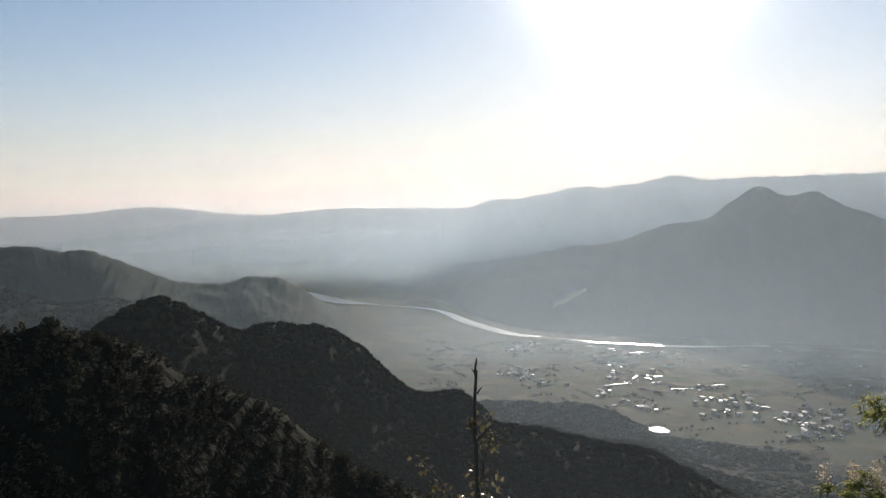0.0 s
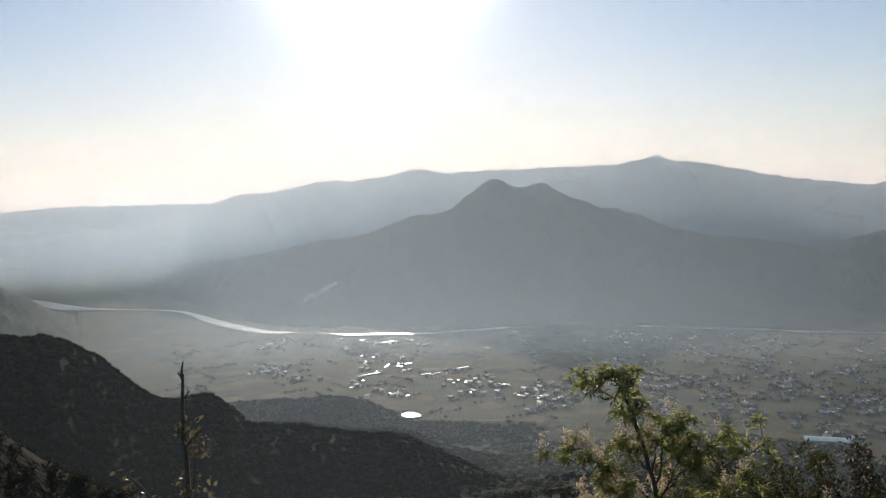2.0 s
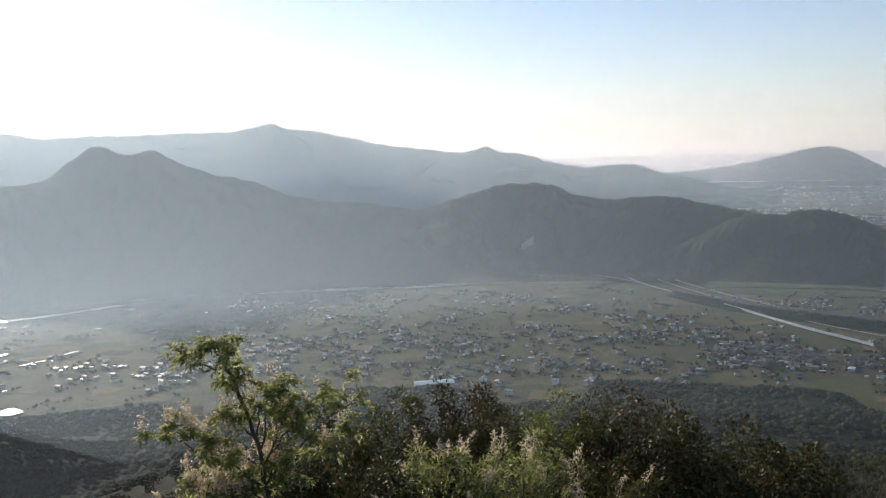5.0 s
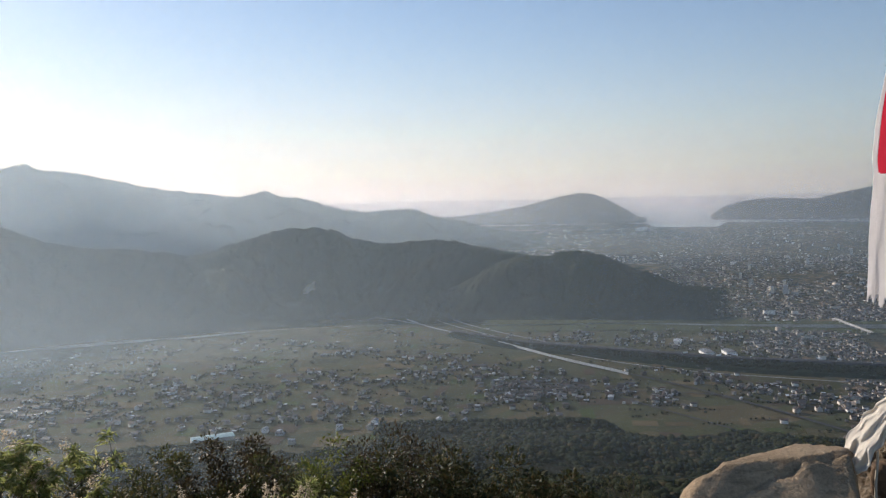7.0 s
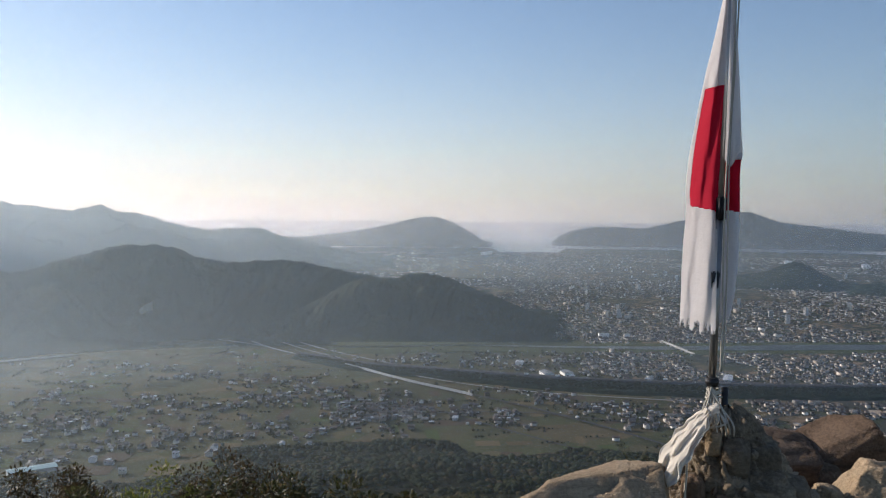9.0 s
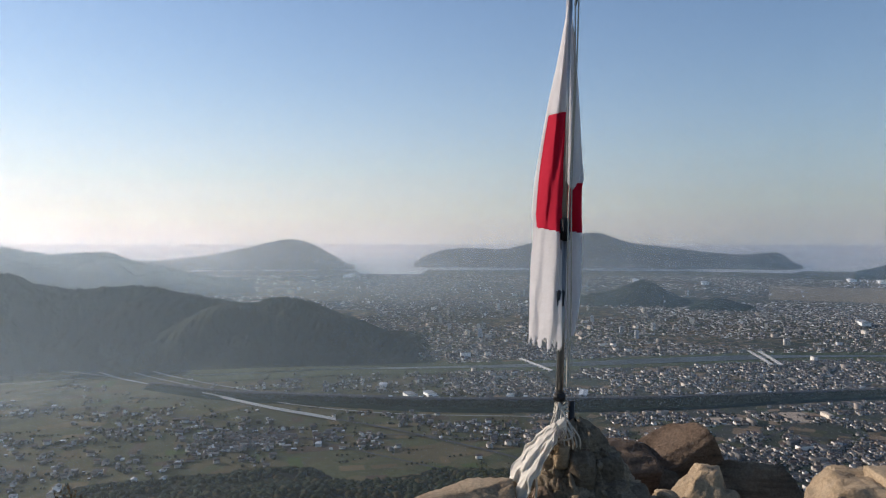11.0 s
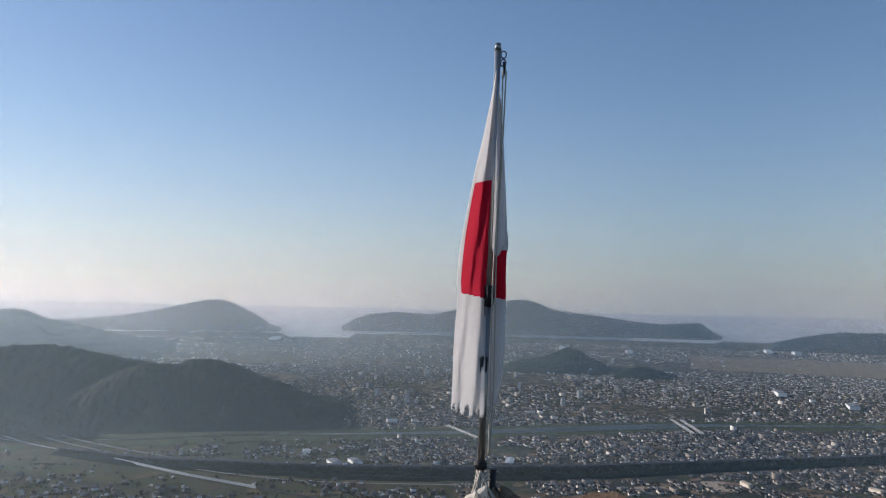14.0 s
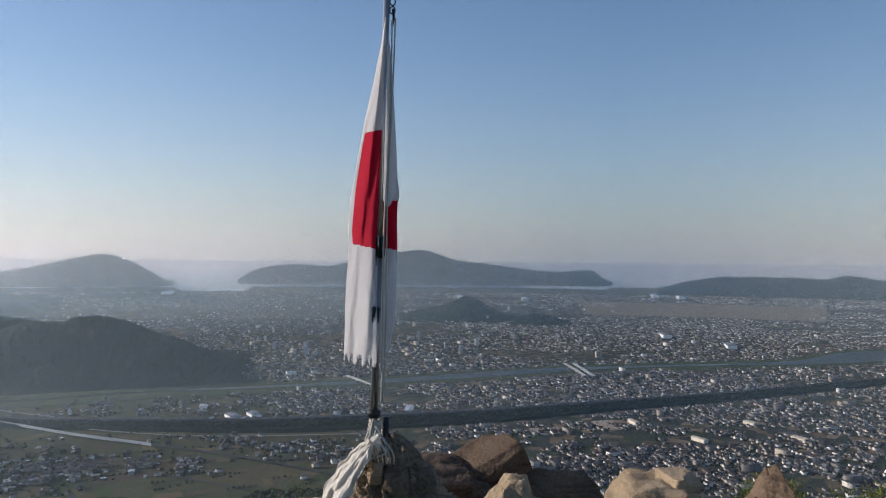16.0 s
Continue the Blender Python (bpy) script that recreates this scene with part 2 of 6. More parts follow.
tagged(ground, "wide valley floor of small harvested fields and scrub", "ground", kind="structure")

# our own mountain, from the summit down to the plain
FLANK = [(0.3, 398.42), (2.0, 398.35), (3.2, 398.0), (5, 397.1), (9, 394.6), (30, 383), (100, 352), (200, 312), (400, 236), (700, 135), (1000, 62), (1250, 20), (1420, -6)]


def flank_height(az, d):
    z = curve_through(FLANK, np.asarray(d).ravel()).reshape(np.shape(d))
    x, y = polar(az, d)
    k = np.clip((d - 25) / 300, 0, 1)
    return z + k * (34 * soft_noise(x / 260, y / 260, 21, 4) - 8)


fr = np.geomspace(0.3, 1420, 120)
fa, fd = np.meshgrid(np.linspace(180, -180, 240, endpoint=False), fr)
fx, fy = polar(fa, fd)
mountain = build("mountain", np.stack([fx, fy, flank_height(fa, fd)], -1).reshape(-1, 3), grid_faces(len(fr), 240, True), WOODS, True)
tagged(mountain, "steep wooded mountainside falling to the plain", "mountain", kind="structure")

# ridges: (bearing, distance, height) along each crest
TWIN = [(5, 4800, -10), (3, 4700, 20), (-1.9, 4400, 95), (-5.8, 4100, 163), (-9, 3900, 210), (-12.2, 3750, 247), (-15.7, 3600, 328), (-18.3, 3500, 357), (-19.5, 3450, 410), (-21.5, 3400, 478), (-23, 3400, 441), (-24.5, 3400, 457), (-26.2, 3400, 402), (-28.5, 3400, 354), (-31, 3400, 318), (-33.9, 3400, 254), (-37.4, 3400, 223), (-40.9, 3450, 190), (-44.5, 3500, 120), (-48, 3500, 40), (-52, 3500, -10)]
TWIN_FOOT = [(5, 4300), (3, 4000), (0, 3500), (-2.5, 3000), (-5.5, 2700), (-9, 2590), (-14, 2560), (-52, 2560)]
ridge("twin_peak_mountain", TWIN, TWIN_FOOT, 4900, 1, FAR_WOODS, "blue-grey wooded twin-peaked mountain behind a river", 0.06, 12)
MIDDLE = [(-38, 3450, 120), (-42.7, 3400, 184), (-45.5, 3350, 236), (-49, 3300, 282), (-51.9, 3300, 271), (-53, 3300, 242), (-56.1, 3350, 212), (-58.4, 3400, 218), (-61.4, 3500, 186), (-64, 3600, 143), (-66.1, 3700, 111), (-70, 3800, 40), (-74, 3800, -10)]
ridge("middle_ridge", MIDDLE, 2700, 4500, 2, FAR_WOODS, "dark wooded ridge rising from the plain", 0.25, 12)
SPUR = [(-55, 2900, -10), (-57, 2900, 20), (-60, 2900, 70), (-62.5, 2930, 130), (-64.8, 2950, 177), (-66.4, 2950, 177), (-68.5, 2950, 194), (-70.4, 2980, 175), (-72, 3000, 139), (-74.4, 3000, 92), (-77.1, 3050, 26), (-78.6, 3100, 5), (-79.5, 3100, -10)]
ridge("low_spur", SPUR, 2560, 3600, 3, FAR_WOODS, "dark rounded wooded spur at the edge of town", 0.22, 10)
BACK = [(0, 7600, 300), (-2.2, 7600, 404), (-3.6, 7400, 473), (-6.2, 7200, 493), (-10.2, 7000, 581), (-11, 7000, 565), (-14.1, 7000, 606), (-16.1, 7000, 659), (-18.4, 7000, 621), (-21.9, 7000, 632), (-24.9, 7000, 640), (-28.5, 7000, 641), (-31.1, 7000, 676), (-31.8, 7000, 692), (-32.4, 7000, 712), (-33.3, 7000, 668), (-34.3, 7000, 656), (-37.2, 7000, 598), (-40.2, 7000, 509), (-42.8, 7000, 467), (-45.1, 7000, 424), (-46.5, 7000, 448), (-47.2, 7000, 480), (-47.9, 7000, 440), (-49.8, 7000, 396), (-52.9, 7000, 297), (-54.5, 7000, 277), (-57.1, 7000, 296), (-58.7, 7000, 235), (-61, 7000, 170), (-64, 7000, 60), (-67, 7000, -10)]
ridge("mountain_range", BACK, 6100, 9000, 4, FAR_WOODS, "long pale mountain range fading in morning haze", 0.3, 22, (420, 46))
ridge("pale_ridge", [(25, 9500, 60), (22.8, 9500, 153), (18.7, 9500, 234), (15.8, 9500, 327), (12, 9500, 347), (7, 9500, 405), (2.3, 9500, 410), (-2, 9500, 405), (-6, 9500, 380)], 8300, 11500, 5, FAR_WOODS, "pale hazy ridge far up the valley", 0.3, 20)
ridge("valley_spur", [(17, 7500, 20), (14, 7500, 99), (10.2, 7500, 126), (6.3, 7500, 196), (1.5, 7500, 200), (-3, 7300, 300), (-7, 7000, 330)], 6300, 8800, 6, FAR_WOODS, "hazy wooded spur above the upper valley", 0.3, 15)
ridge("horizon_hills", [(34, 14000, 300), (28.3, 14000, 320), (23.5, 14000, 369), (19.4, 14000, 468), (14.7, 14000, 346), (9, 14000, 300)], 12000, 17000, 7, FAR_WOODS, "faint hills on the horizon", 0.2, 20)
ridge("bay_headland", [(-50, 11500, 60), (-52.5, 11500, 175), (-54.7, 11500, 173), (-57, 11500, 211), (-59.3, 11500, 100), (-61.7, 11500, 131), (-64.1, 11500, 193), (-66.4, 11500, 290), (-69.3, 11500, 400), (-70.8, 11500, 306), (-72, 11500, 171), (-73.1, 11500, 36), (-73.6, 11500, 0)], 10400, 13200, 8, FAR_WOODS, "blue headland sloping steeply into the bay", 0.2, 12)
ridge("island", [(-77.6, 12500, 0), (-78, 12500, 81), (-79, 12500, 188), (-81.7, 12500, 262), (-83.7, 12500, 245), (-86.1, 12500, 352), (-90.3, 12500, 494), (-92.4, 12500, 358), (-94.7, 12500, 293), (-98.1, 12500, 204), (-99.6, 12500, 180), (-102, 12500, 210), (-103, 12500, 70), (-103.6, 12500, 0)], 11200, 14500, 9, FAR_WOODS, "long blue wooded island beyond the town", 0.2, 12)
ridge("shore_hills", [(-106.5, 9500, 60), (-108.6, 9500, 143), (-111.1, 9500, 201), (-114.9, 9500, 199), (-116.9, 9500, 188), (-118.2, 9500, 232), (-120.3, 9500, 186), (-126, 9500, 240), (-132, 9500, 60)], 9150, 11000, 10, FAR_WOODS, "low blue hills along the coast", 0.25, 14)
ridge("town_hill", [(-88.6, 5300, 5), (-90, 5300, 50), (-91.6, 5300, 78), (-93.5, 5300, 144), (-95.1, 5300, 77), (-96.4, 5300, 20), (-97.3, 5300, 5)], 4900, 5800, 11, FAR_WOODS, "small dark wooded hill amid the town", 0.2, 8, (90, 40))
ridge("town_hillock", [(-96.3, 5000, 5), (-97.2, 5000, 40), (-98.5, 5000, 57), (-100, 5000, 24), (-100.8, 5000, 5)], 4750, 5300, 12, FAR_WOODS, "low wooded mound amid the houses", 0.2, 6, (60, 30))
LEFT_FAR = [(36, 2500, 330), (31, 2500, 305), (28.3, 2500, 302), (26.9, 2500, 308), (24.9, 2500, 290), (23.5, 2500, 291), (21.5, 2550, 255), (18.4, 2650, 188), (16.6, 2700, 166), (15, 2700, 164), (13.3, 2700, 185), (11.7, 2700, 185), (10.2, 2700, 153), (9.3, 2700, 124), (8, 2750, 60), (6.5, 2750, 5)]
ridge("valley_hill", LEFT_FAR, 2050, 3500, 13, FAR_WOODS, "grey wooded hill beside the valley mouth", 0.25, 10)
LEFT_MID = [(40, 1500, 310), (31, 1500, 290), (28.4, 1500, 272), (26.6, 1500, 261), (24.6, 1500, 243), (21.9, 1500, 249), (19, 1500, 200), (15, 1500, 130), (11, 1500, 60), (8, 1500, 5)]
ridge("dark_ridge", LEFT_MID, 1050, 2100, 14, WOODS, "dark forested ridge, shadow tone put in its colour", 0.25, 9)
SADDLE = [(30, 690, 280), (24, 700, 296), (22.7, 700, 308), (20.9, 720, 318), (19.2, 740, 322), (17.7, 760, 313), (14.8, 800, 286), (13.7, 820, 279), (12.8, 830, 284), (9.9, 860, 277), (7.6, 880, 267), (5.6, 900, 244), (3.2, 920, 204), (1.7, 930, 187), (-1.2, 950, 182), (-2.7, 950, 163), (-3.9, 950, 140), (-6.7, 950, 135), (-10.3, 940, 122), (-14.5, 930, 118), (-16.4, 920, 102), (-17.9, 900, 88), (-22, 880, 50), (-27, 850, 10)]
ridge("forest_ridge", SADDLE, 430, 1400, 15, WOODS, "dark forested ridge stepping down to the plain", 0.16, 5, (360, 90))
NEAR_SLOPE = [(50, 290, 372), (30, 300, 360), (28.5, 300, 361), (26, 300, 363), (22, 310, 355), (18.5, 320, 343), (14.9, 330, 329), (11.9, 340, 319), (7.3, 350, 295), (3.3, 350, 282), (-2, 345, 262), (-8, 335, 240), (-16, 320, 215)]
ridge("near_slope", NEAR_SLOPE, 40, 560, 16, WOODS, "hillside thick with shrubs, shade put in its colour", 0.10, 4, (260, 90))
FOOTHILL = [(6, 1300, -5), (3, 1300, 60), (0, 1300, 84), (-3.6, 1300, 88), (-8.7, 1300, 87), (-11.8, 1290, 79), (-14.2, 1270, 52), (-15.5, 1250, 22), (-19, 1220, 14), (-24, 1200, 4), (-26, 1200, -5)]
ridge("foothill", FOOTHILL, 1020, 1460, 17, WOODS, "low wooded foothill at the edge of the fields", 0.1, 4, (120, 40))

# the sea beyond the town
sa = np.linspace(-48, -140, 160)
coast = np.where((sa < -73.5) & (sa > -78.4), 9150, 10300) + 250 * soft_noise(sa * 1.3, sa * 0, 8)
coast = np.where(sa < -103, 11000, coast)
sd = np.stack([coast + k for k in (0, 800, 2500, 6000, 15000, 50000)])
sx, sy = polar(np.tile(sa, (6, 1)), sd)
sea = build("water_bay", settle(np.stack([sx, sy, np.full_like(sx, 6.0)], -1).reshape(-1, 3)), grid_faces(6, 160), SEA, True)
tagged(sea, "calm sea of a bay, haze and sky put in its pale colour", "sea", kind="structure")

# haze stand-ins: thin sheets between the ridges (distance, share, height of the layer)
# the 240 m sheet is added to lift the dark near slope
LAYERS = [(240, 0.013, 700), (650, 0.042, 700), (1000, 0.085, 700), (1150, 0.050, 690), (1400, 0.055, 650), (1820, 0.060, 620), (1960, 0.080, 610), (2070, 0.095, 600), (3900, 0.125, 420), (4100, 0.125, 425), (4400, 0.125, 435), (4800, 0.125, 450), (5300, 0.125, 480), (5700, 0.125, 500), (6050, 0.125, 540), (8000, 0.22, 700), (9000, 0.22, 750), (10100, 0.18, 800), (13000, 0.20, 950), (14300, 0.23, 1050), (16000, 0.23, 1250), (18000, 0.23, 1500), (21000, 0.23, 1700), (26000, 0.23, 2100), (40000, 0.235, 2800), (43000, 0.235, 3200), (46000, 0.235, 3600), (50000, 0.235, 4200)]
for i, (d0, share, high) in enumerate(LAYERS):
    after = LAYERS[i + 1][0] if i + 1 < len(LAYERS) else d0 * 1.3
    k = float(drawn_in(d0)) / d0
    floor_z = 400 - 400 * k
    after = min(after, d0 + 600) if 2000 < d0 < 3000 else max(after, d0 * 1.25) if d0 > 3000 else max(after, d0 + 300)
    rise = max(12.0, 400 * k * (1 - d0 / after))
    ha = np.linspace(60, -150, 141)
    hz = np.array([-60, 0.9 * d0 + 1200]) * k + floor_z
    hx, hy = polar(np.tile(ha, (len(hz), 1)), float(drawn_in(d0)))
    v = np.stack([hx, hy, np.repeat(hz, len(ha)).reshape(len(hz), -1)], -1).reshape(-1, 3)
    # haze hues put into the tint: bluish near, warm at the horizon
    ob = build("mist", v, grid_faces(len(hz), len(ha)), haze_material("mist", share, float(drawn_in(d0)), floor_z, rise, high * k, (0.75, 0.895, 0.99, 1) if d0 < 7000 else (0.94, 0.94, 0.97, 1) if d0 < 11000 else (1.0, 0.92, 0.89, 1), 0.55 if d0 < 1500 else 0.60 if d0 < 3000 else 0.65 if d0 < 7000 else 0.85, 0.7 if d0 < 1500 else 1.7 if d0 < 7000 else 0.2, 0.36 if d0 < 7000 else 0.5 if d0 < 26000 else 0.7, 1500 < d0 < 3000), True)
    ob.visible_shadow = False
    tagged(ob, "thin see-through sheet standing in for haze over the valley", "mist", "veils of morning mist", "stuff")

# ---- the valley: water, roads, fields ----
def ribbon(name, stations, mat, lift, label, category, thick=0.0, kind="structure", smooth_steps=80):
    """A band over the plain along (bearing, distance, width) stations."""
    s = np.array(stations, float)
    t = np.linspace(0, len(s) - 1, smooth_steps)
    x, y = polar(s[:, 0], s[:, 1])
    line = curve_through([(i, *p) for i, p in enumerate(zip(x, y, s[:, 2]))], t)
    along = np.gradient(line[:, :2], axis=0)
    side = np.stack([-along[:, 1], along[:, 0]], 1) / np.maximum(np.linalg.norm(along, axis=1), 1e-6)[:, None]
    half = line[:, 2:3] / 2
    left, right = line[:, :2] - side * half, line[:, :2] + side * half
    z = np.full((len(t), 1), lift)
    rows = [np.hstack([left, z]), np.hstack([right, z])]
    if thick:
        rows = [np.hstack([left - side * thick, z * 0 - 2])] + rows + [np.hstack([right + side * thick, z * 0 - 2])]
    v = settle(np.vstack(rows))
    ob = build(name, v, grid_faces(len(rows), len(t)), mat)
    return tagged(ob, label, category, kind=kind)


ASPHALT = plain_material("asphalt", (0.05, 0.05, 0.054), 0.9, 0.25, 20, sheen=0.1)
GREY_ROAD = plain_material("grey_road", (0.19, 0.19, 0.185), 0.75, 0.2, 20)
DRY_GRASS = plain_material("dry_grass", (0.20, 0.20, 0.15), 0.9, 0.25, 20)
CONCRETE = plain_material("pale_concrete", (0.36, 0.36, 0.35), 0.7, 0.15, 8)
GRASS_BANK = plain_material("grass_bank", (0.060, 0.070, 0.034), 0.95, 0.35, 40, sheen=0.05)
DARK_BELT = plain_material("wooded_bank", (0.014, 0.021, 0.014), 0.95, 0.4, 15, sheen=0.0)


def yards_material():
    """Ground between the houses: asphalt, gardens and bare plots in small cells."""
    n = Nodes("yards_and_lanes")
    where = n.place(turn=20)
    cell = n.add("TexVoronoi", Vector=n.add("Mapping", Vector=where, Scale=(1 / 34, 1 / 24, 1)).outputs[0], Scale=1.0, Randomness=0.6)
    cell.distance = "CHEBYCHEV"
    tint = n.add("SeparateColor", Color=cell.outputs["Color"]).outputs[0]
    plot = n.ramp(tint, (0.0, (0.022, 0.030, 0.016)), (0.35, (0.045, 0.046, 0.042)), (0.6, (0.042, 0.050, 0.022)), (0.78, (0.135, 0.092, 0.056)), (1.0, (0.20, 0.145, 0.098)))
    col = n.mix(n.ramp(n.noise(where, 1 / 260, 4), (0.45, (0, 0, 0)), (0.62, (0.5, 0.5, 0.5))), plot, (0.030, 0.038, 0.020))
    return n.finish(col, 0.9, n.noise(where, 1 / 6, 3), 0.6, sheen=0.1)


TOWN_GROUND = yards_material()
SAND = plain_material("sandy_lot", (0.30, 0.24, 0.18), 0.9, 0.2, 30)

RIFFLES = water_material("rippled_water", (0.05, 0.06, 0.06), 0.33, 25, 1.0)
UPPER = [(9.3, 3960, 12), (8.9, 3880, 40), (7.1, 3530, 95), (3.6, 3349, 12), (0.4, 3181, 26), (-2, 2828, 50), (-4.8, 2573, 46), (-6.6, 2520, 34), (-7.4, 2500, 5), (-9.5, 2460, 4), (-10.9, 2425, 34), (-13.5, 2410, 30), (-16.3, 2395, 32), (-19, 2420, 28), (-21.6, 2465, 36), (-22.4, 2475, 3), (-25, 2490, 2), (-30.5, 2500, 2), (-31.5, 2500, 20), (-35, 2490, 50), (-38.8, 2486, 44), (-40, 2490, 6), (-41.5, 2475, 30), (-45, 2506, 34), (-46.5, 2520, 3), (-56, 2530, 3)]
ribbon("water_upper_river", UPPER, RIFFLES, 3.0, "shining river winding along the foot of hills", "river", smooth_steps=240)
SLOW_WATER = water_material("slow_water", (0.03, 0.04, 0.042), 0.3, 25, 0.14)
LOWER = [(-62, 2480, 12), (-66, 2470, 14), (-71.6, 2500, 20), (-79.4, 2515, 34), (-87.3, 2589, 70), (-95.1, 2766, 100), (-100.3, 2921, 92), (-103, 3000, 55), (-105.9, 3080, 40), (-111, 3240, 44), (-116, 3450, 120), (-121, 3900, 300), (-128, 4300, 330)]
ribbon("river_bank", [(a, d, max(w + 90, 200)) for a, d, w in LOWER], GRASS_BANK, 2.0, "grassy flood bank along the wide river", "riverbank", 14)
ribbon("water_lower_river", LOWER, SLOW_WATER, 3.2, "grey slow river crossing the town", "river", smooth_steps=160)
BELT = [(-60, 2320, 40), (-65.3, 2113, 60), (-71.6, 2010, 80), (-77.5, 1943, 100), (-87.4, 1944, 120), (-95.1, 2024, 120), (-102.5, 2195, 100), (-111.1, 2475, 85), (-120, 3010, 85), (-127, 3700, 100)]
ribbon("wooded_bank", [(a, d, w * 0.85) for a, d, w in BELT], DARK_BELT, 7.0, "dark wooded embankment crossing the plain", "embankment", 14)
ribbon("road_expressway", [(a, d + w * 0.54 + 20, 20) for a, d, w in BELT], ASPHALT, 8.0, "asphalt expressway on a bank above houses", "road", 10)
ribbon("road_bypass", [(a, d, 9) for a, d in ((-53.5, 2860), (-56.1, 2700), (-58.5, 2450), (-63.4, 2177), (-68, 1945), (-71, 1838))], GREY_ROAD, 3.0, "grey concrete bypass road curving over fields", "road")
ribbon("road_bypass", [(a, d, 8) for a, d in ((-71.05, 1836), (-72, 1811), (-76, 1706), (-81.8, 1556), (-87.3, 1431))], ASPHALT, 3.0, "dark asphalt bypass road crossing fields", "road")
ribbon("road_slip", [(-56.4, 2860, 6), (-57.6, 2740, 6), (-60, 2480, 6), (-64, 2220, 7), (-69.3, 1985, 7), (-77, 1850, 7), (-87, 1835, 7)], GREY_ROAD, 2.5, "grey slip road beside the bypass", "road")
ribbon("road_slip", [(-57.6, 2880, 8), (-59, 2700, 8), (-61.5, 2460, 8), (-65.5, 2230, 8), (-70, 2060, 6)], GREY_ROAD, 2.8, "grey slip road beside the bypass", "road")
ribbon("road_slip", [(-54.6, 2690, 7), (-57, 2560, 7), (-60.5, 2330, 6)], GREY_ROAD, 2.2, "grey slip road beside the bypass", "road")
LANES = [[(-20, 2300, 5), (-24, 2000, 5), (-30, 1750, 5), (-38, 1600, 5)], [(-33, 2440, 5), (-40, 2150, 5), (-47, 1900, 5), (-55, 1700, 5)],
         [(-44, 2480, 5), (-50, 2250, 5), (-58, 2050, 5), (-66, 1700, 5)], [(-60, 2000, 5), (-66, 1800, 5), (-73, 1560, 5), (-80, 1400, 5)],
         [(-8, 2300, 5), (-14, 2100, 5), (-22, 1950, 5), (-34, 1900, 5), (-48, 1980, 5)], [(-63, 1560, 6), (-70, 1640, 6), (-78, 1650, 6), (-88, 1580, 6), (-98, 1520, 6)],
         [(-96, 1400, 7), (-100, 1650, 7), (-104, 2000, 7)], [(-107, 1420, 7), (-110, 1750, 7), (-113, 2200, 7)], [(-92, 1700, 6), (-102, 1780, 6), (-114, 1900, 6)]]
for lane in LANES:
    ribbon("road_lane", lane, ASPHALT, 1.6, "narrow asphalt farm lane between fields", "road")

# ground of the town, behind and before the wooded bank
ta, td = np.meshgrid(np.linspace(-62, -135, 70), np.concatenate([np.linspace(2640, 4000, 20), np.geomspace(4100, 9100, 26)]))
td = td + 160 * soft_noise(ta / 3, ta * 0, 31) + np.clip((ta + 80) * 60, 0, 800)
tx, ty = polar(ta, td)
tagged(build("pavement_town", settle(np.stack([tx, ty, np.full_like(tx, 1.3)], -1).reshape(-1, 3)), grid_faces(*ta.shape), TOWN_GROUND), "dark lanes and yards of the town", "town ground", kind="structure")
ta, td = np.meshgrid(np.linspace(-83, -135, 50), np.linspace(0, 1, 24))
near = 1330 + 180 * soft_noise(ta / 4, ta * 0, 33) + np.where(ta > -94, (ta + 94) * 62, 0)
td = near + td * (np.interp(-ta, [83, 95, 103, 111, 120, 135], [2450, 2660, 2900, 3180, 3700, 4300]) - near)
tx, ty = polar(ta, td)
tagged(build("pavement_suburb", settle(np.stack([tx, ty, np.full_like(tx, 1.2)], -1).reshape(-1, 3)), grid_faces(*ta.shape), TOWN_GROUND), "dark lanes and gardens of the suburb", "town ground", kind="structure")

# single field plots, each a thin slab with its own crop
CROPS = [plain_material("stubble_field", (0.085, 0.067, 0.036), 0.95, 0.18, 18, sheen=0.05), plain_material("green_field", (0.052, 0.070, 0.024), 0.95, 0.2, 18, sheen=0.05),
         plain_material("ploughed_field", (0.070, 0.053, 0.036), 0.95, 0.2, 14, sheen=0.05), plain_material("dry_field", (0.112, 0.088, 0.048), 0.95, 0.15, 18, sheen=0.05), plain_material("dark_field", (0.032, 0.038, 0.018), 0.95, 0.25, 18, sheen=0.05)]
plot_meshes = []
for crop in CROPS:
    for size in ((1.0, 1.0), (1.0, 0.6)):
        bm = bmesh.new()
        bmesh.ops.create_cube(bm, size=1)
        bmesh.ops.scale(bm, vec=(*size, 1), verts=bm.verts)
        bmesh.ops.bevel(bm, geom=[e for e in bm.edges if abs(e.verts[0].co.z - e.verts[1].co.z) < 0.1 and e.verts[0].co.z > 0], offset=0.02, segments=1, affect="EDGES")
        me = bpy.data.meshes.new("field_plot")
        bm.to_mesh(me)
        bm.free()
        me.materials.append(crop)
        plot_meshes.append((me, crop.name))
rng = random.Random(5)
CROP_LABELS = {"stubble_field": "pale brown stubble field on the valley floor", "green_field": "dull green field on the valley floor", "ploughed_field": "bare ploughed field on the valley floor", "dry_field": "straw-yellow field on the valley floor", "dark_field": "dark fallow plot on the valley floor"}
taken = []
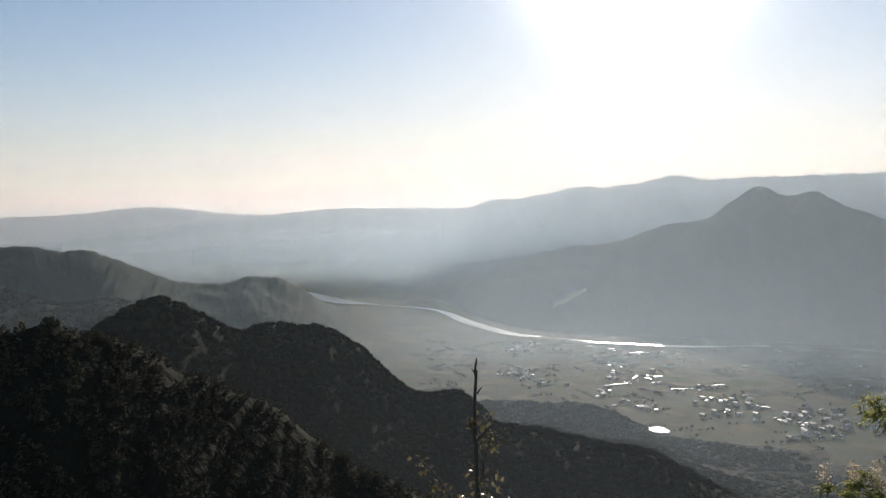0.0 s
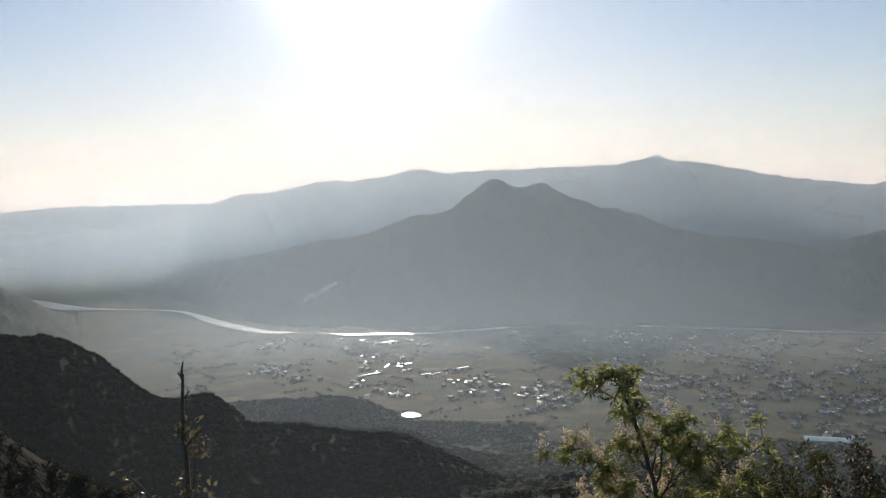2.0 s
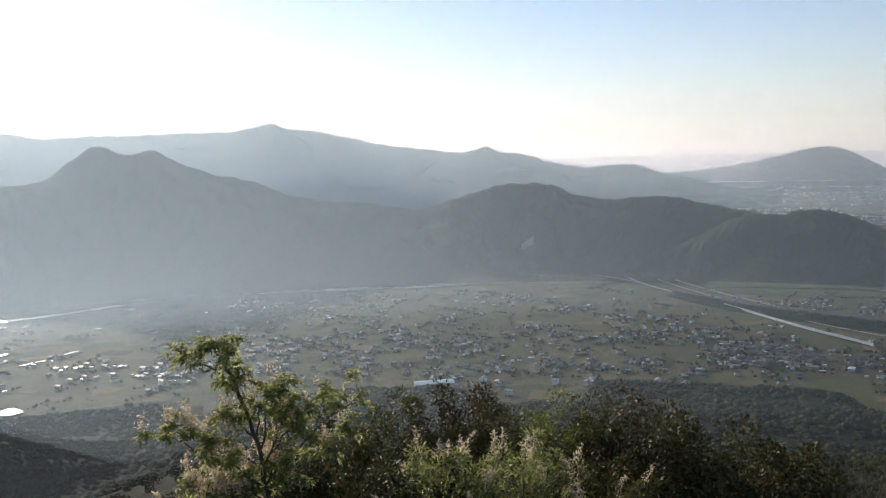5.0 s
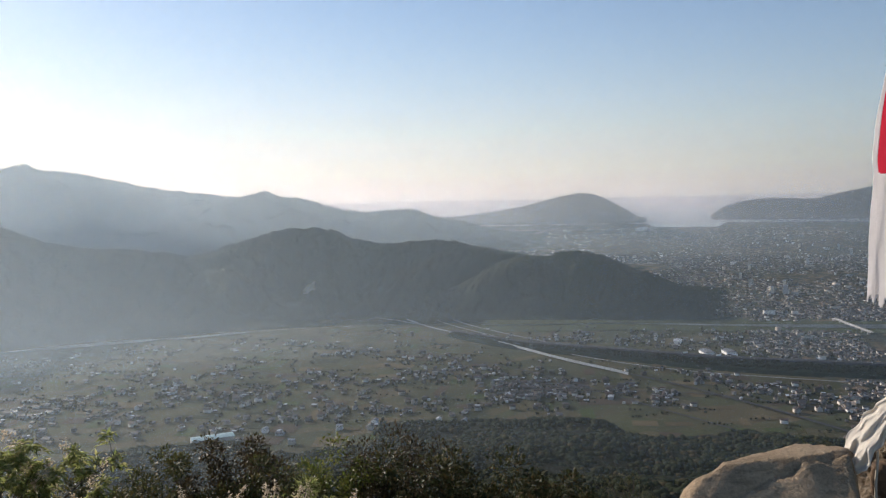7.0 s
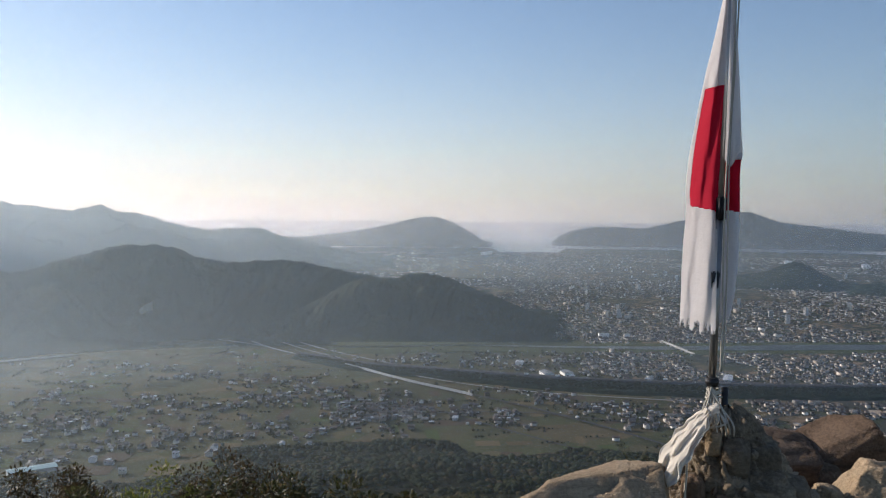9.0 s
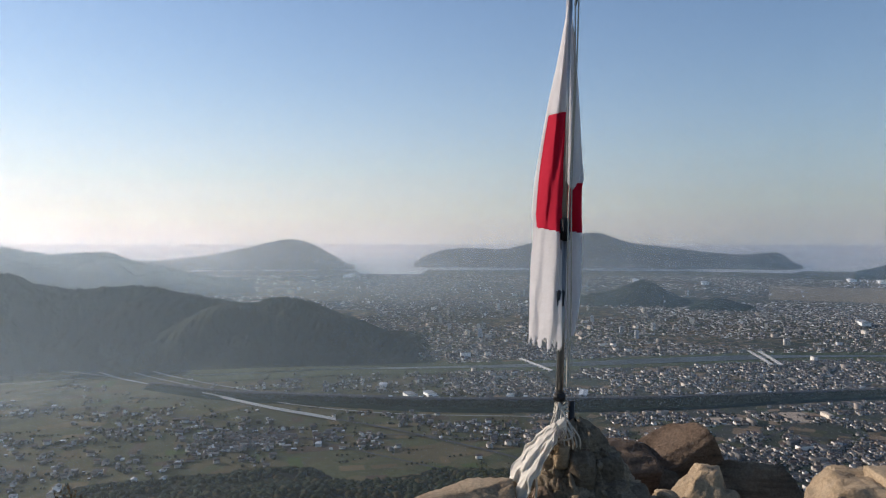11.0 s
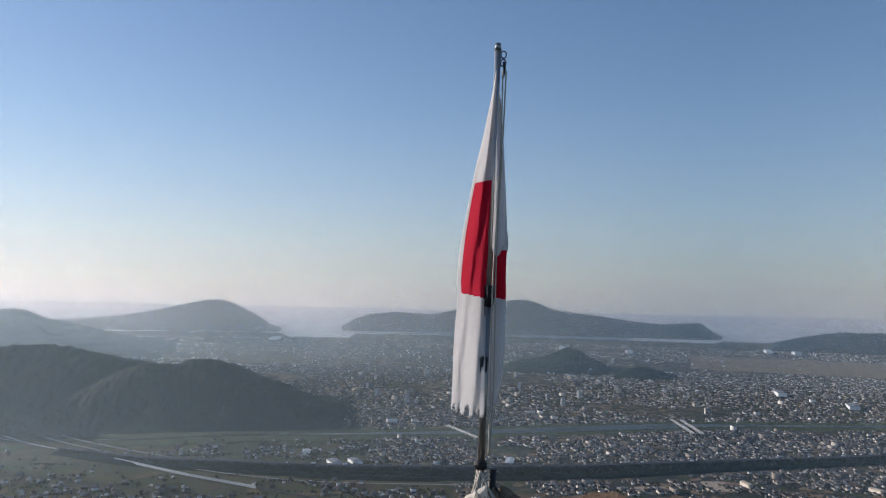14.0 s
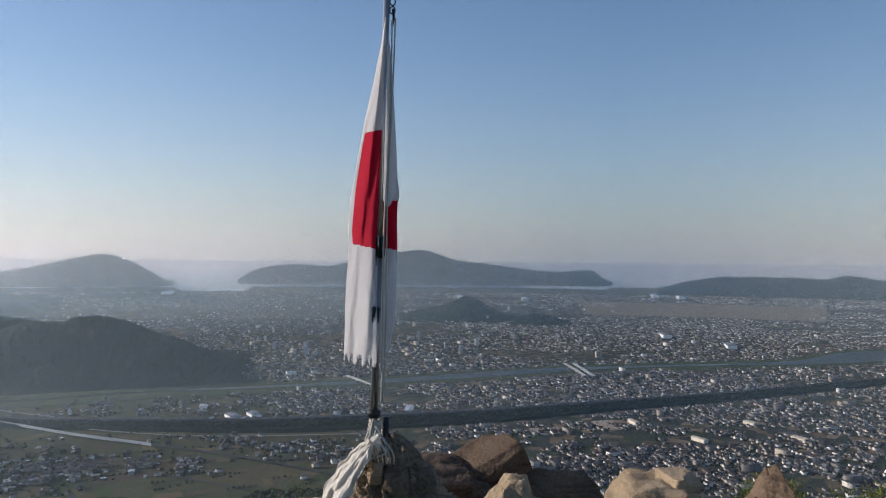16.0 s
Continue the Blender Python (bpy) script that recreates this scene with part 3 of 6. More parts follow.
for _ in range(3200):
    a, d = rng.uniform(-90, 2), rng.uniform(1330, 2440)
    if len(taken) >= 430 or (d < 1500 and a > -20) or (a < -58 and d > 1900) or (a < -80 and d > 1700):
        continue
    x, y = (float(c) for c in polar(a, d))
    w, l = rng.uniform(35, 110), rng.uniform(22, 48)
    if any(abs(x - p) < (w + q) / 2 and abs(y - r) < (w + q) / 2 for p, r, q in taken):
        continue
    taken.append((x, y, w))
    me, kind = rng.choice(plot_meshes)
    ob = new("field_plot", me)
    ob.matrix_world = pose(x, y, -0.05, 0, 0, 24 + rng.choice((0, 90)) + rng.uniform(-6, 6)) @ Matrix.Diagonal((w, l, 0.2, 1))
    tagged(ob, CROP_LABELS[kind.split(".")[0]], "field", "field plots of the valley")


# ponds, flooded paddies and the pale clearings
def sheet(name, a, d, w, l, turn, mat, z, label, category, wobble=0.12, seed=1):
    """A flat, slightly irregular patch with a rim, on the plain."""
    r = random.Random(seed)
    k = 20
    ring = []
    for i in range(k):
        t = 2 * math.pi * i / k
        c, s = math.cos(t), math.sin(t)
        sq = 1 / max(abs(c), abs(s)) if wobble < 0.1 else 1
        f = sq * (1 + r.uniform(-wobble, wobble))
        ring.append((c * f * w / 2, s * f * l / 2))
    cx, cy = (float(q) for q in polar(a, d))
    ct, st = math.cos(radians(turn)), math.sin(radians(turn))
    pts = [(cx + u * ct - v * st, cy + u * st + v * ct) for u, v in ring]
    v = [(*p, z) for p in pts] + [(cx + (p[0] - cx) * 1.06, cy + (p[1] - cy) * 1.06, -2) for p in pts]
    f = [list(range(k))] + [[i, (i + 1) % k, k + (i + 1) % k, k + i] for i in range(k)]
    ob = build(name, settle(np.array(v)), f, mat)
    return tagged(ob, label, category)


STILL = water_material("still_water", (0.02, 0.03, 0.03), 0.06, 30)
sheet("pond", -15.1, 1487, 34, 46, 10, STILL, 2.6, "small bright farm pond below the woods", "pond", 0.18, 3)
for i, (a, d, w, l, turn) in enumerate([(-13.5, 1945, 46, 8, 60), (-15.0, 1962, 30, 14, 20), (-14.4, 1935, 10, 36, 20), (-11.9, 2325, 30, 12, 15), (-12.2, 2290, 26, 10, 15), (-13.6, 2275, 50, 14, 15), (-18.9, 1900, 44, 9, 14), (-12.4, 1860, 60, 5, 20), (-16.6, 1840, 70, 4, 8), (-20.6, 2150, 12, 26, 40), (-5.9, 1950, 8, 12, 0), (-22.7, 2395, 12, 40, 20)]):
    sheet("flooded_paddy", a, d, w * 0.75, l * 0.6, turn, RIFFLES, 2.3, "flooded paddy shining in low sun", "paddy", 0.06, 10 + i)


def hill_patch(name, stations, foot, back, seed, spurs, rough, a, d, da, dd, mat, label, category, skew=0.0):
    """A clearing that follows the slope of a ridge."""
    ua, ud = np.meshgrid(np.linspace(a + da / 2, a - da / 2, 14), np.linspace(-0.5, 0.5, 10))
    aa, ddist = ua, d + ud * dd + (ua - a) * skew
    edge = 1 - 0.25 * np.abs(soft_noise(aa * 3, ddist / 40, 4))
    aa = a + (aa - a) * edge
    z = ridge_height(stations, foot, back, seed, spurs, rough, aa, ddist) + 14
    x, y = polar(aa, ddist)
    return tagged(build(name, settle(np.stack([x, y, z], -1).reshape(-1, 3)), grid_faces(*aa.shape), mat, True), label, category)


hill_patch("clearing", TWIN, TWIN_FOOT, 4900, 1, 0.06, 12, -9.0, 2980, 2.4, 60, DRY_GRASS, "pale bare clearing on a wooded slope", "clearing", -60)
hill_patch("clearing", MIDDLE, 2700, 4500, 2, 0.25, 12, -50.0, 2900, 0.9, 24, DRY_GRASS, "pale bare clearing on a wooded slope", "clearing")

# ---- houses ----
WALLS = Nodes("house_walls")
isle = WALLS.add("NewGeometry").outputs["Random Per Island"]
WALLS = WALLS.finish(WALLS.ramp(isle, (0.0, (0.10, 0.09, 0.085)), (0.35, (0.22, 0.20, 0.175)), (0.62, (0.38, 0.32, 0.26)), (0.86, (0.62, 0.56, 0.49)), (1.0, (0.84, 0.80, 0.74))), 0.7)
FARM_WALLS = Nodes("farmhouse_walls")
isle = FARM_WALLS.add("NewGeometry").outputs["Random Per Island"]
FARM_WALLS = FARM_WALLS.finish(FARM_WALLS.ramp(isle, (0.0, (0.08, 0.066, 0.052)), (0.35, (0.16, 0.14, 0.115)), (0.65, (0.34, 0.31, 0.27)), (0.85, (0.66, 0.63, 0.58)), (1.0, (0.80, 0.78, 0.75))), 0.8, sheen=0.1)
ROOFS = Nodes("house_roofs")
isle = ROOFS.add("NewGeometry").outputs["Random Per Island"]
ROOFS = ROOFS.finish(ROOFS.ramp(isle, (0.0, (0.030, 0.029, 0.029)), (0.35, (0.055, 0.053, 0.052)), (0.6, (0.070, 0.046, 0.036)), (0.78, (0.085, 0.078, 0.074)), (0.92, (0.055, 0.060, 0.075)), (1.0, (0.22, 0.21, 0.20))), 0.55, sheen=0.14)


def merged(name, verts, tris, mats, which, label, category, kind="stuff", smooth=False):
    """One mesh from arrays: vertices, triangles, a material number for each triangle."""
    me = bpy.data.meshes.new(name)
    me.vertices.add(len(verts))
    me.vertices.foreach_set("co", np.asarray(verts, np.float32).ravel())
    me.loops.add(len(tris) * 3)
    me.loops.foreach_set("vertex_index", np.asarray(tris, np.int32).ravel())
    me.polygons.add(len(tris))
    me.polygons.foreach_set("loop_start", np.arange(0, len(tris) * 3, 3, dtype=np.int32))
    for m in mats:
        me.materials.append(m)
    me.polygons.foreach_set("material_index", np.asarray(which, np.int32))
    if smooth:
        me.polygons.foreach_set("use_smooth", np.ones(len(tris), bool))
    me.update(calc_edges=True)
    ob = new(name, me)
    return tagged(ob, label, category, kind=kind)


# a gabled house of unit size: walls with gables, then a roof with eaves
HV = np.array([(-.5, -.5, 0), (.5, -.5, 0), (.5, .5, 0), (-.5, .5, 0), (-.5, -.5, 1), (.5, -.5, 1), (.5, .5, 1), (-.5, .5, 1), (-.5, 0, 1.42), (.5, 0, 1.42),
               (-.58, -.62, .93), (.58, -.62, .93), (.58, 0, 1.48), (-.58, 0, 1.48), (-.58, .62, .93), (.58, .62, .93)], float)
HT = np.array([(0, 1, 5), (0, 5, 4), (1, 2, 6), (1, 6, 5), (2, 3, 7), (2, 7, 6), (3, 0, 4), (3, 4, 7), (5, 6, 9), (7, 4, 8), (10, 11, 12), (10, 12, 13), (13, 12, 15), (13, 15, 14)])
HM = np.array([0] * 10 + [1] * 4)
# a flat-roofed block with a parapet rim
BV = np.array([(-.5, -.5, 0), (.5, -.5, 0), (.5, .5, 0), (-.5, .5, 0), (-.5, -.5, 1), (.5, -.5, 1), (.5, .5, 1), (-.5, .5, 1), (-.5, -.5, 1.0), (.5, -.5, 1.0), (.5, .5, 1.0), (-.5, .5, 1.0)], float)
BT = np.array([(0, 1, 5), (0, 5, 4), (1, 2, 6), (1, 6, 5), (2, 3, 7), (2, 7, 6), (3, 0, 4), (3, 4, 7), (8, 9, 10), (8, 10, 11)])
BM = np.array([0] * 8 + [1] * 2)


def scatter(name, spots, unit, tris, mats_of, mats, label, category):
    """Many alike things as one mesh; spots: x, y, z, turn, three sizes."""
    s = np.asarray(spots, float)
    c, n = np.cos(s[:, 3])[:, None], np.sin(s[:, 3])[:, None]
    p = unit[None] * s[:, None, 4:7]
    v = np.stack([s[:, 0:1] + p[..., 0] * c - p[..., 1] * n, s[:, 1:2] + p[..., 0] * n + p[..., 1] * c, s[:, 2:3] + p[..., 2]], -1)
    f = tris[None] + (np.arange(len(s)) * len(unit))[:, None, None]
    return merged(name, settle(v.reshape(-1, 3)), f.reshape(-1, 3), mats, np.tile(mats_of, len(s)), label, category, smooth=category == "trees")


def river_gap(x, y, line, half):
    """True where a point lies clear of a band."""
    s = np.array(line, float)
    px, py = polar(s[:, 0], s[:, 1])
    best = np.full(len(x), 1e9)
    for i in range(len(s) - 1):
        dx, dy = px[i + 1] - px[i], py[i + 1] - py[i]
        t = np.clip(((x - px[i]) * dx + (y - py[i]) * dy) / (dx * dx + dy * dy), 0, 1)
        gap = np.hypot(x - px[i] - t * dx, y - py[i] - t * dy) - (s[i, 2] + t * (s[i + 1, 2] - s[i, 2])) / 2
        best = np.minimum(best, gap)
    return best > half


BYPASS = [(-53.5, 2860, 13), (-58.5, 2450, 13), (-63.4, 2177, 13), (-68, 1945, 13), (-72, 1811, 13), (-81.8, 1556, 13), (-87.3, 1431, 13)]


def spread(count, a0, a1, d0, d1, seed, thin, cluster, town=True):
    """House spots on a loose street grid, gathered into quarters by noise."""
    r = np.random.RandomState(seed)
    a = r.uniform(a1, a0, count)
    d = np.sqrt(r.uniform(d0**2, d1**2, count))
    x, y = polar(a, d)
    g = 12.5 if town else 17.0
    th = radians(20) + 0.5 * np.round(soft_noise(x / 900, y / 900, seed + 2, 2) * 3) / 3
    u, w = x * np.cos(th) + y * np.sin(th), -x * np.sin(th) + y * np.cos(th)
    u, w = np.round(u / g) * g + r.uniform(-2.5, 2.5, count), np.round(w / (g * 1.15)) * g * 1.15 + r.uniform(-2.5, 2.5, count)
    x, y = u * np.cos(th) - w * np.sin(th), u * np.sin(th) + w * np.cos(th)
    keep = soft_noise(x / cluster, y / cluster, seed + 9, 3) > thin
    keep &= (soft_noise(x / 45, y / 45, seed + 4, 2) > (-0.35 if town else -0.1))
    keep &= river_gap(x, y, LOWER, 62) & river_gap(x, y, BELT, 26) & river_gap(x, y, BYPASS, 14) & river_gap(x, y, UPPER, 45)
    x, y, th = x[keep], y[keep], th[keep]
    _, first = np.unique(np.round(x / 9).astype(int) * 100003 + np.round(y / 9).astype(int), return_index=True)
    x, y, th = x[first], y[first], th[first]
    k = len(x)
    turn = th + r.choice([0, math.pi / 2], k) + r.normal(0, 0.06, k)
    size = r.uniform(0.58, 1.0, (k, 1)) * np.stack([r.uniform(9, 13, k), r.uniform(7, 9, k), r.choice([3.2, 5.6, 5.8, 6.2], k)], 1)
    return np.column_stack([x, y, np.full(k, 0.8), turn, size])


suburb = spread(6500, -86, -128, 1340, 2000, 41, -0.2, 110)
between = spread(9500, -80, -128, 2060, 3000, 42, -0.4, 240)
inner = np.vstack([spread(17000, -76.5, -128, 2680, 5200, 43, -0.30, 420), spread(4000, -66, -76.5, 3450, 5200, 47, -0.30, 420)])
outer = spread(20000, -54, -128, 5200, 9000, 44, -0.20, 700)


def hamlet(a, d, count, reach, seed):
    """A close cluster of houses round a point."""
    r = np.random.RandomState(seed)
    cx, cy = polar(a, d)
    p = r.normal(0, 1, (count * 3, 2)) * np.array([reach, reach * 0.7])
    p = np.round(p / 15) * 15 + r.uniform(-2.5, 2.5, p.shape)
    _, first = np.unique(np.round(p / 10).astype(int), axis=0, return_index=True)
    p = p[np.sort(first)][:count]
    k = len(p)
    th = radians(20) + r.choice([0, math.pi / 2], k) + r.normal(0, 0.08, k)
    size = r.uniform(0.8, 1.15, (k, 1)) * np.stack([r.uniform(9, 13, k), r.uniform(7, 9, k), r.choice([3.2, 5.6, 6.0], k)], 1)
    out = np.column_stack([cx + p[:, 0], cy + p[:, 1], np.full(k, 0.8), th, size])
    return out[river_gap(out[:, 0], out[:, 1], BYPASS, 14) & river_gap(out[:, 0], out[:, 1], BELT, 26) & river_gap(out[:, 0], out[:, 1], UPPER, 30)]


HAMLETS = [(-66.8, 1640, 95, 62), (-63.5, 1600, 22, 40), (-71.5, 1660, 18, 30), (-74.5, 1620, 20, 34), (-77.5, 1790, 26, 42), (-80.5, 1720, 24, 40), (-84, 1660, 34, 50), (-60.5, 1880, 40, 60), (-57, 1980, 30, 60), (-53, 2080, 26, 50), (-49, 1820, 34, 60), (-45.5, 1660, 40, 50), (-41, 1760, 44, 70), (-36, 1800, 40, 70), (-31, 1760, 30, 70), (-26, 1700, 26, 60), (-21.5, 1640, 24, 50), (-18, 1760, 10, 40), (-54, 1650, 16, 50), (-58, 1560, 14, 40), (-48, 2250, 20, 60), (-40, 2200, 18, 60), (-33, 2250, 10, 50), (-69, 2300, 16, 60), (-73, 2260, 20, 60), (-78, 2240, 24, 60), (-82, 2250, 34, 80), (-50, 1560, 14, 40), (-44, 1490, 26, 55), (-47.5, 1480, 26, 60), (-51.5, 1470, 24, 60), (-55.5, 1500, 26, 55), (-39, 1560, 26, 60), (-34, 1600, 22, 60), (-28.5, 1580, 18, 60), (-59.5, 1480, 16, 50), (-56, 1780, 24, 70), (-63, 1750, 22, 60), (-44, 1950, 24, 80), (-36.5, 2020, 22, 80), (-29, 1950, 18, 80)]
village = np.vstack([hamlet(a, d, c if a < -62 else int(c * 0.55), s, 200 + i) for i, (a, d, c, s) in enumerate(HAMLETS)])
scattered = spread(3000, -4, -86, 1480, 2440, 45, 0.14, 110, False)
village = np.vstack([village, scattered])
# open farmland beyond the town, free of houses
oa, od = np.degrees(np.arctan2(-outer[:, 0], outer[:, 1])), np.hypot(outer[:, 0], outer[:, 1])
outer = outer[~((oa < -102.5 + 1.5 * np.sin(od / 300)) & (od > 5700) & (od < 7500) & (oa > -116))]


def is_near(s):
    return np.hypot(s[:, 0], s[:, 1]) < 1700


near_spots = np.vstack([suburb[is_near(suburb)], village[is_near(village)]])
order = np.argsort(np.hypot(near_spots[:, 0], near_spots[:, 1]))
single, rest = near_spots[order[:290]], near_spots[order[290:]]
houses = np.vstack([suburb[~is_near(suburb)], between, rest, inner])
scatter("farmhouses", village[~is_near(village)], HV, HT, HM, [FARM_WALLS, ROOFS], "farmhouses with dark tiled roofs in the valley", "houses")
sheds = village[np.random.RandomState(14).rand(len(village)) < 0.45].copy()
sheds[:, 0:2] += np.random.RandomState(15).normal(0, 13, (len(sheds), 2))
sheds[:, 4:6] *= np.random.RandomState(16).uniform(0.35, 0.9, (len(sheds), 1))
sheds[:, 6] = 3.2
SHED_ROOFS = plain_material("shining_sheet_roofs", (0.40, 0.41, 0.42), 0.34, 0.1, 4, metal=0.5, sheen=0.6)
LV = BV * 1.0
LV[[4, 5, 8, 9], 2] = 1.12
scatter("farm_sheds", sheds, LV, BT, BM, [FARM_WALLS, SHED_ROOFS], "low farm sheds with shining sheet-metal roofs", "sheds")
# larger town buildings among the houses
br = np.random.RandomState(18)
big = np.vstack([inner[br.rand(len(inner)) < 0.018], between[br.rand(len(between)) < 0.015], suburb[br.rand(len(suburb)) < 0.02]])
big[:, 4:7] = np.stack([br.uniform(14, 36, len(big)), br.uniform(9, 16, len(big)), br.choice([5, 7, 9, 9, 12, 15], len(big))], 1)
scatter("town_blocks", big, BV, BT, BM, [WALLS, ROOFS], "plain flat-roofed shops and blocks among the houses", "buildings")
scatter("houses", houses, HV, HT, HM, [WALLS, ROOFS], "dense pale houses with grey tiled roofs", "houses")
scatter("far_houses", outer, BV, BT, BM, [WALLS, ROOFS], "far roofs of the hazy town", "houses")

fa_, fd_ = np.meshgrid(np.linspace(-101.5, -117, 40), np.linspace(5750, 7450, 24))
fd_ = fd_ + 120 * soft_noise(fa_, fd_ / 900, 61)
fx_, fy_ = polar(fa_, fd_)
tagged(build("ground_farmland", settle(np.stack([fx_, fy_, np.full_like(fx_, 2.6)], -1).reshape(-1, 3)), grid_faces(*fa_.shape), plain_material("open_farmland", (0.19, 0.15, 0.095), 0.95, 0.2, 60, sheen=0.05)), "open brown farmland beyond the town", "farmland", kind="structure")

# the nearest houses, one by one
WALL_PAINTS = [plain_material("white_render", (0.78, 0.77, 0.74), 0.7, 0.06, 3), plain_material("cream_render", (0.62, 0.55, 0.45), 0.7, 0.08, 3), plain_material("grey_render", (0.42, 0.42, 0.41), 0.7, 0.08, 3)]
ROOF_TILES = [plain_material("grey_tiles", (0.075, 0.075, 0.08), 0.5, 0.2, 2, sheen=0.35), plain_material("brown_tiles", (0.11, 0.075, 0.055), 0.5, 0.2, 2, sheen=0.35), plain_material("pale_roof", (0.30, 0.30, 0.30), 0.5, 0.1, 2, sheen=0.35)]
GLASS = plain_material("dark_panes", (0.03, 0.035, 0.04), 0.15, 0.1, 1, sheen=0.6)


def block(bm, x0, y0, z0, x1, y1, z1):
    vs = [bm.verts.new(p) for p in ((x0, y0, z0), (x1, y0, z0), (x1, y1, z0), (x0, y1, z0), (x0, y0, z1), (x1, y0, z1), (x1, y1, z1), (x0, y1, z1))]
    for q in ((3, 2, 1, 0), (4, 5, 6, 7), (0, 1, 5, 4), (1, 2, 6, 5), (2, 3, 7, 6), (3, 0, 4, 7)):
        bm.faces.new([vs[i] for i in q])


def gable(bm, l, w, z0, rise, eave, thick=0.25):
    """A gabled roof slab over a rectangle l by w."""
    a, b = l / 2 + eave, w / 2 + eave
    drop = eave * rise / (w / 2)
    pr = [(-b, z0 - drop), (0, z0 + rise), (b, z0 - drop), (b, z0 - drop + thick), (0, z0 + rise + thick), (-b, z0 - drop + thick)]
    end = [[bm.verts.new((s * a, y, z)) for y, z in pr] for s in (-1, 1)]
    bm.faces.new(end[0][::-1]), bm.faces.new(end[1])
    for i in range(6):
        j = (i + 1) % 6
        bm.faces.new([end[0][i], end[0][j], end[1][j], end[1][i]])


def house(l, w, h, wall_mat, roof_mat, wing):
    top = new("house")
    bm = bmesh.new()
    vs = [[bm.verts.new((s * l / 2, y, z)) for y, z in ((-w / 2, -2), (w / 2, -2), (w / 2, h), (0, h + w * 0.2), (-w / 2, h))] for s in (-1, 1)]
    bm.faces.new(vs[0][::-1]), bm.faces.new(vs[1])
    for i in (1, 4):
        j = (i + 1) % 5
        bm.faces.new([vs[0][i], vs[0][j], vs[1][j], vs[1][i]])
    part("wall", bm, wall_mat, top)
    bm = bmesh.new()
    gable(bm, l, w, h, w * 0.2, 0.7)
    part("roof", bm, roof_mat, top)
    for side in (-1, 1):
        for k in (-1, 1):
            bm = bmesh.new()
            block(bm, k * l * 0.25 - 1.0, side * w / 2 - 0.06, h - 1.9, k * l * 0.25 + 1.0, side * w / 2 + 0.06, h - 0.7)
            part("window", bm, GLASS, top)
    if wing:
        bm = bmesh.new()
        block(bm, -l * 0.1, w / 2 - 0.1, -2, l * 0.45, w / 2 + 3.5, 3.0)
        part("wing", bm, wall_mat, top)
        bm = bmesh.new()
        block(bm, -l * 0.1 - 0.5, w / 2, 3.0, l * 0.45 + 0.5, w / 2 + 4.0, 3.3)
        part("wing_roof", bm, roof_mat, top)
    return top


HOUSE_KINDS = [(12, 8.5, 5.8, 0, 0, True), (10, 8, 5.6, 1, 1, False), (13, 9, 5.8, 1, 0, True), (9, 8, 6.2, 2, 0, False), (14, 8, 3.4, 2, 0, False), (11, 8, 5.8, 1, 2, False), (10, 9, 6.0, 0, 2, True)]
WORD_W, WORD_R = ("white-walled", "cream-walled", "grey-walled"), ("grey tiled roof", "brown tiled roof", "pale metal roof")
models = []
for l, w, h, wm, rm, wing in HOUSE_KINDS:
    m = house(l, w, h, WALL_PAINTS[wm], ROOF_TILES[rm], wing)
    tagged(m, f"{WORD_W[wm]} house with {WORD_R[rm]}{' and low wing' if wing else ''}", "house", "houses below the mountain")
    models.append(m)
rng = random.Random(9)
for i, s in enumerate(single):
    m = pose(s[0], s[1], 1.4, 0, 0, math.degrees(s[3]))
    if i < len(models):
        models[i].matrix_world = m
    else:
        copy_thing(rng.choice(models), m)


# larger buildings
def slab_block(l, w, storeys, wall_mat):
    """A flat-roofed block of flats with a balcony band on each storey."""
    top = new("apartment_building")
    h = storeys * 3.0
    bm = bmesh.new()
    block(bm, -l / 2, -w / 2, -2, l / 2, w / 2, h)
    part("wall", bm, wall_mat, top)
    bm = bmesh.new()
    block(bm, -l / 2 - 0.2, -w / 2 - 0.2, h, l / 2 + 0.2, w / 2 + 0.2, h + 0.9)
    block(bm, -l * 0.1, -w * 0.25, h + 0.9, l * 0.1, w * 0.25, h + 3.5)
    part("roof", bm, ROOF_TILES[2], top)
    for k in range(storeys):
        bm = bmesh.new()
        block(bm, -l / 2 + 0.4, -w / 2 - 0.1, k * 3 + 1.1, l / 2 - 0.4, -w / 2 + 0.05, k * 3 + 2.7)
        part("window", bm, GLASS, top)
        bm = bmesh.new()
        block(bm, -l / 2 + 0.4, w / 2 - 0.05, k * 3 + 1.1, l / 2 - 0.4, w / 2 + 0.1, k * 3 + 2.7)
        part("window", bm, GLASS, top)
    return top


def hall(l, w, h, wall_mat, roof_mat):
    """A long low works hall or school with a shallow roof."""
    top = new("hall")
    bm = bmesh.new()
    block(bm, -l / 2, -w / 2, -2, l / 2, w / 2, h)
    part("wall", bm, wall_mat, top)
    bm = bmesh.new()
    gable(bm, l, w, h, w * 0.08, 0.8, 0.5)
    part("roof", bm, roof_mat, top)
    return top


def set_far(ob, a, d, turn):
    """Stand a building at a bearing and distance of the true plan."""
    x, y = (float(q) for q in polar(a, d))
    k = float(drawn_in(d)) / d
    p = (Vector((x, y, 1.0)) - EYE) * k + EYE
    return Matrix.Translation(p) @ pose(0, 0, 0, 0, 0, turn) @ Matrix.Scale(k, 4)


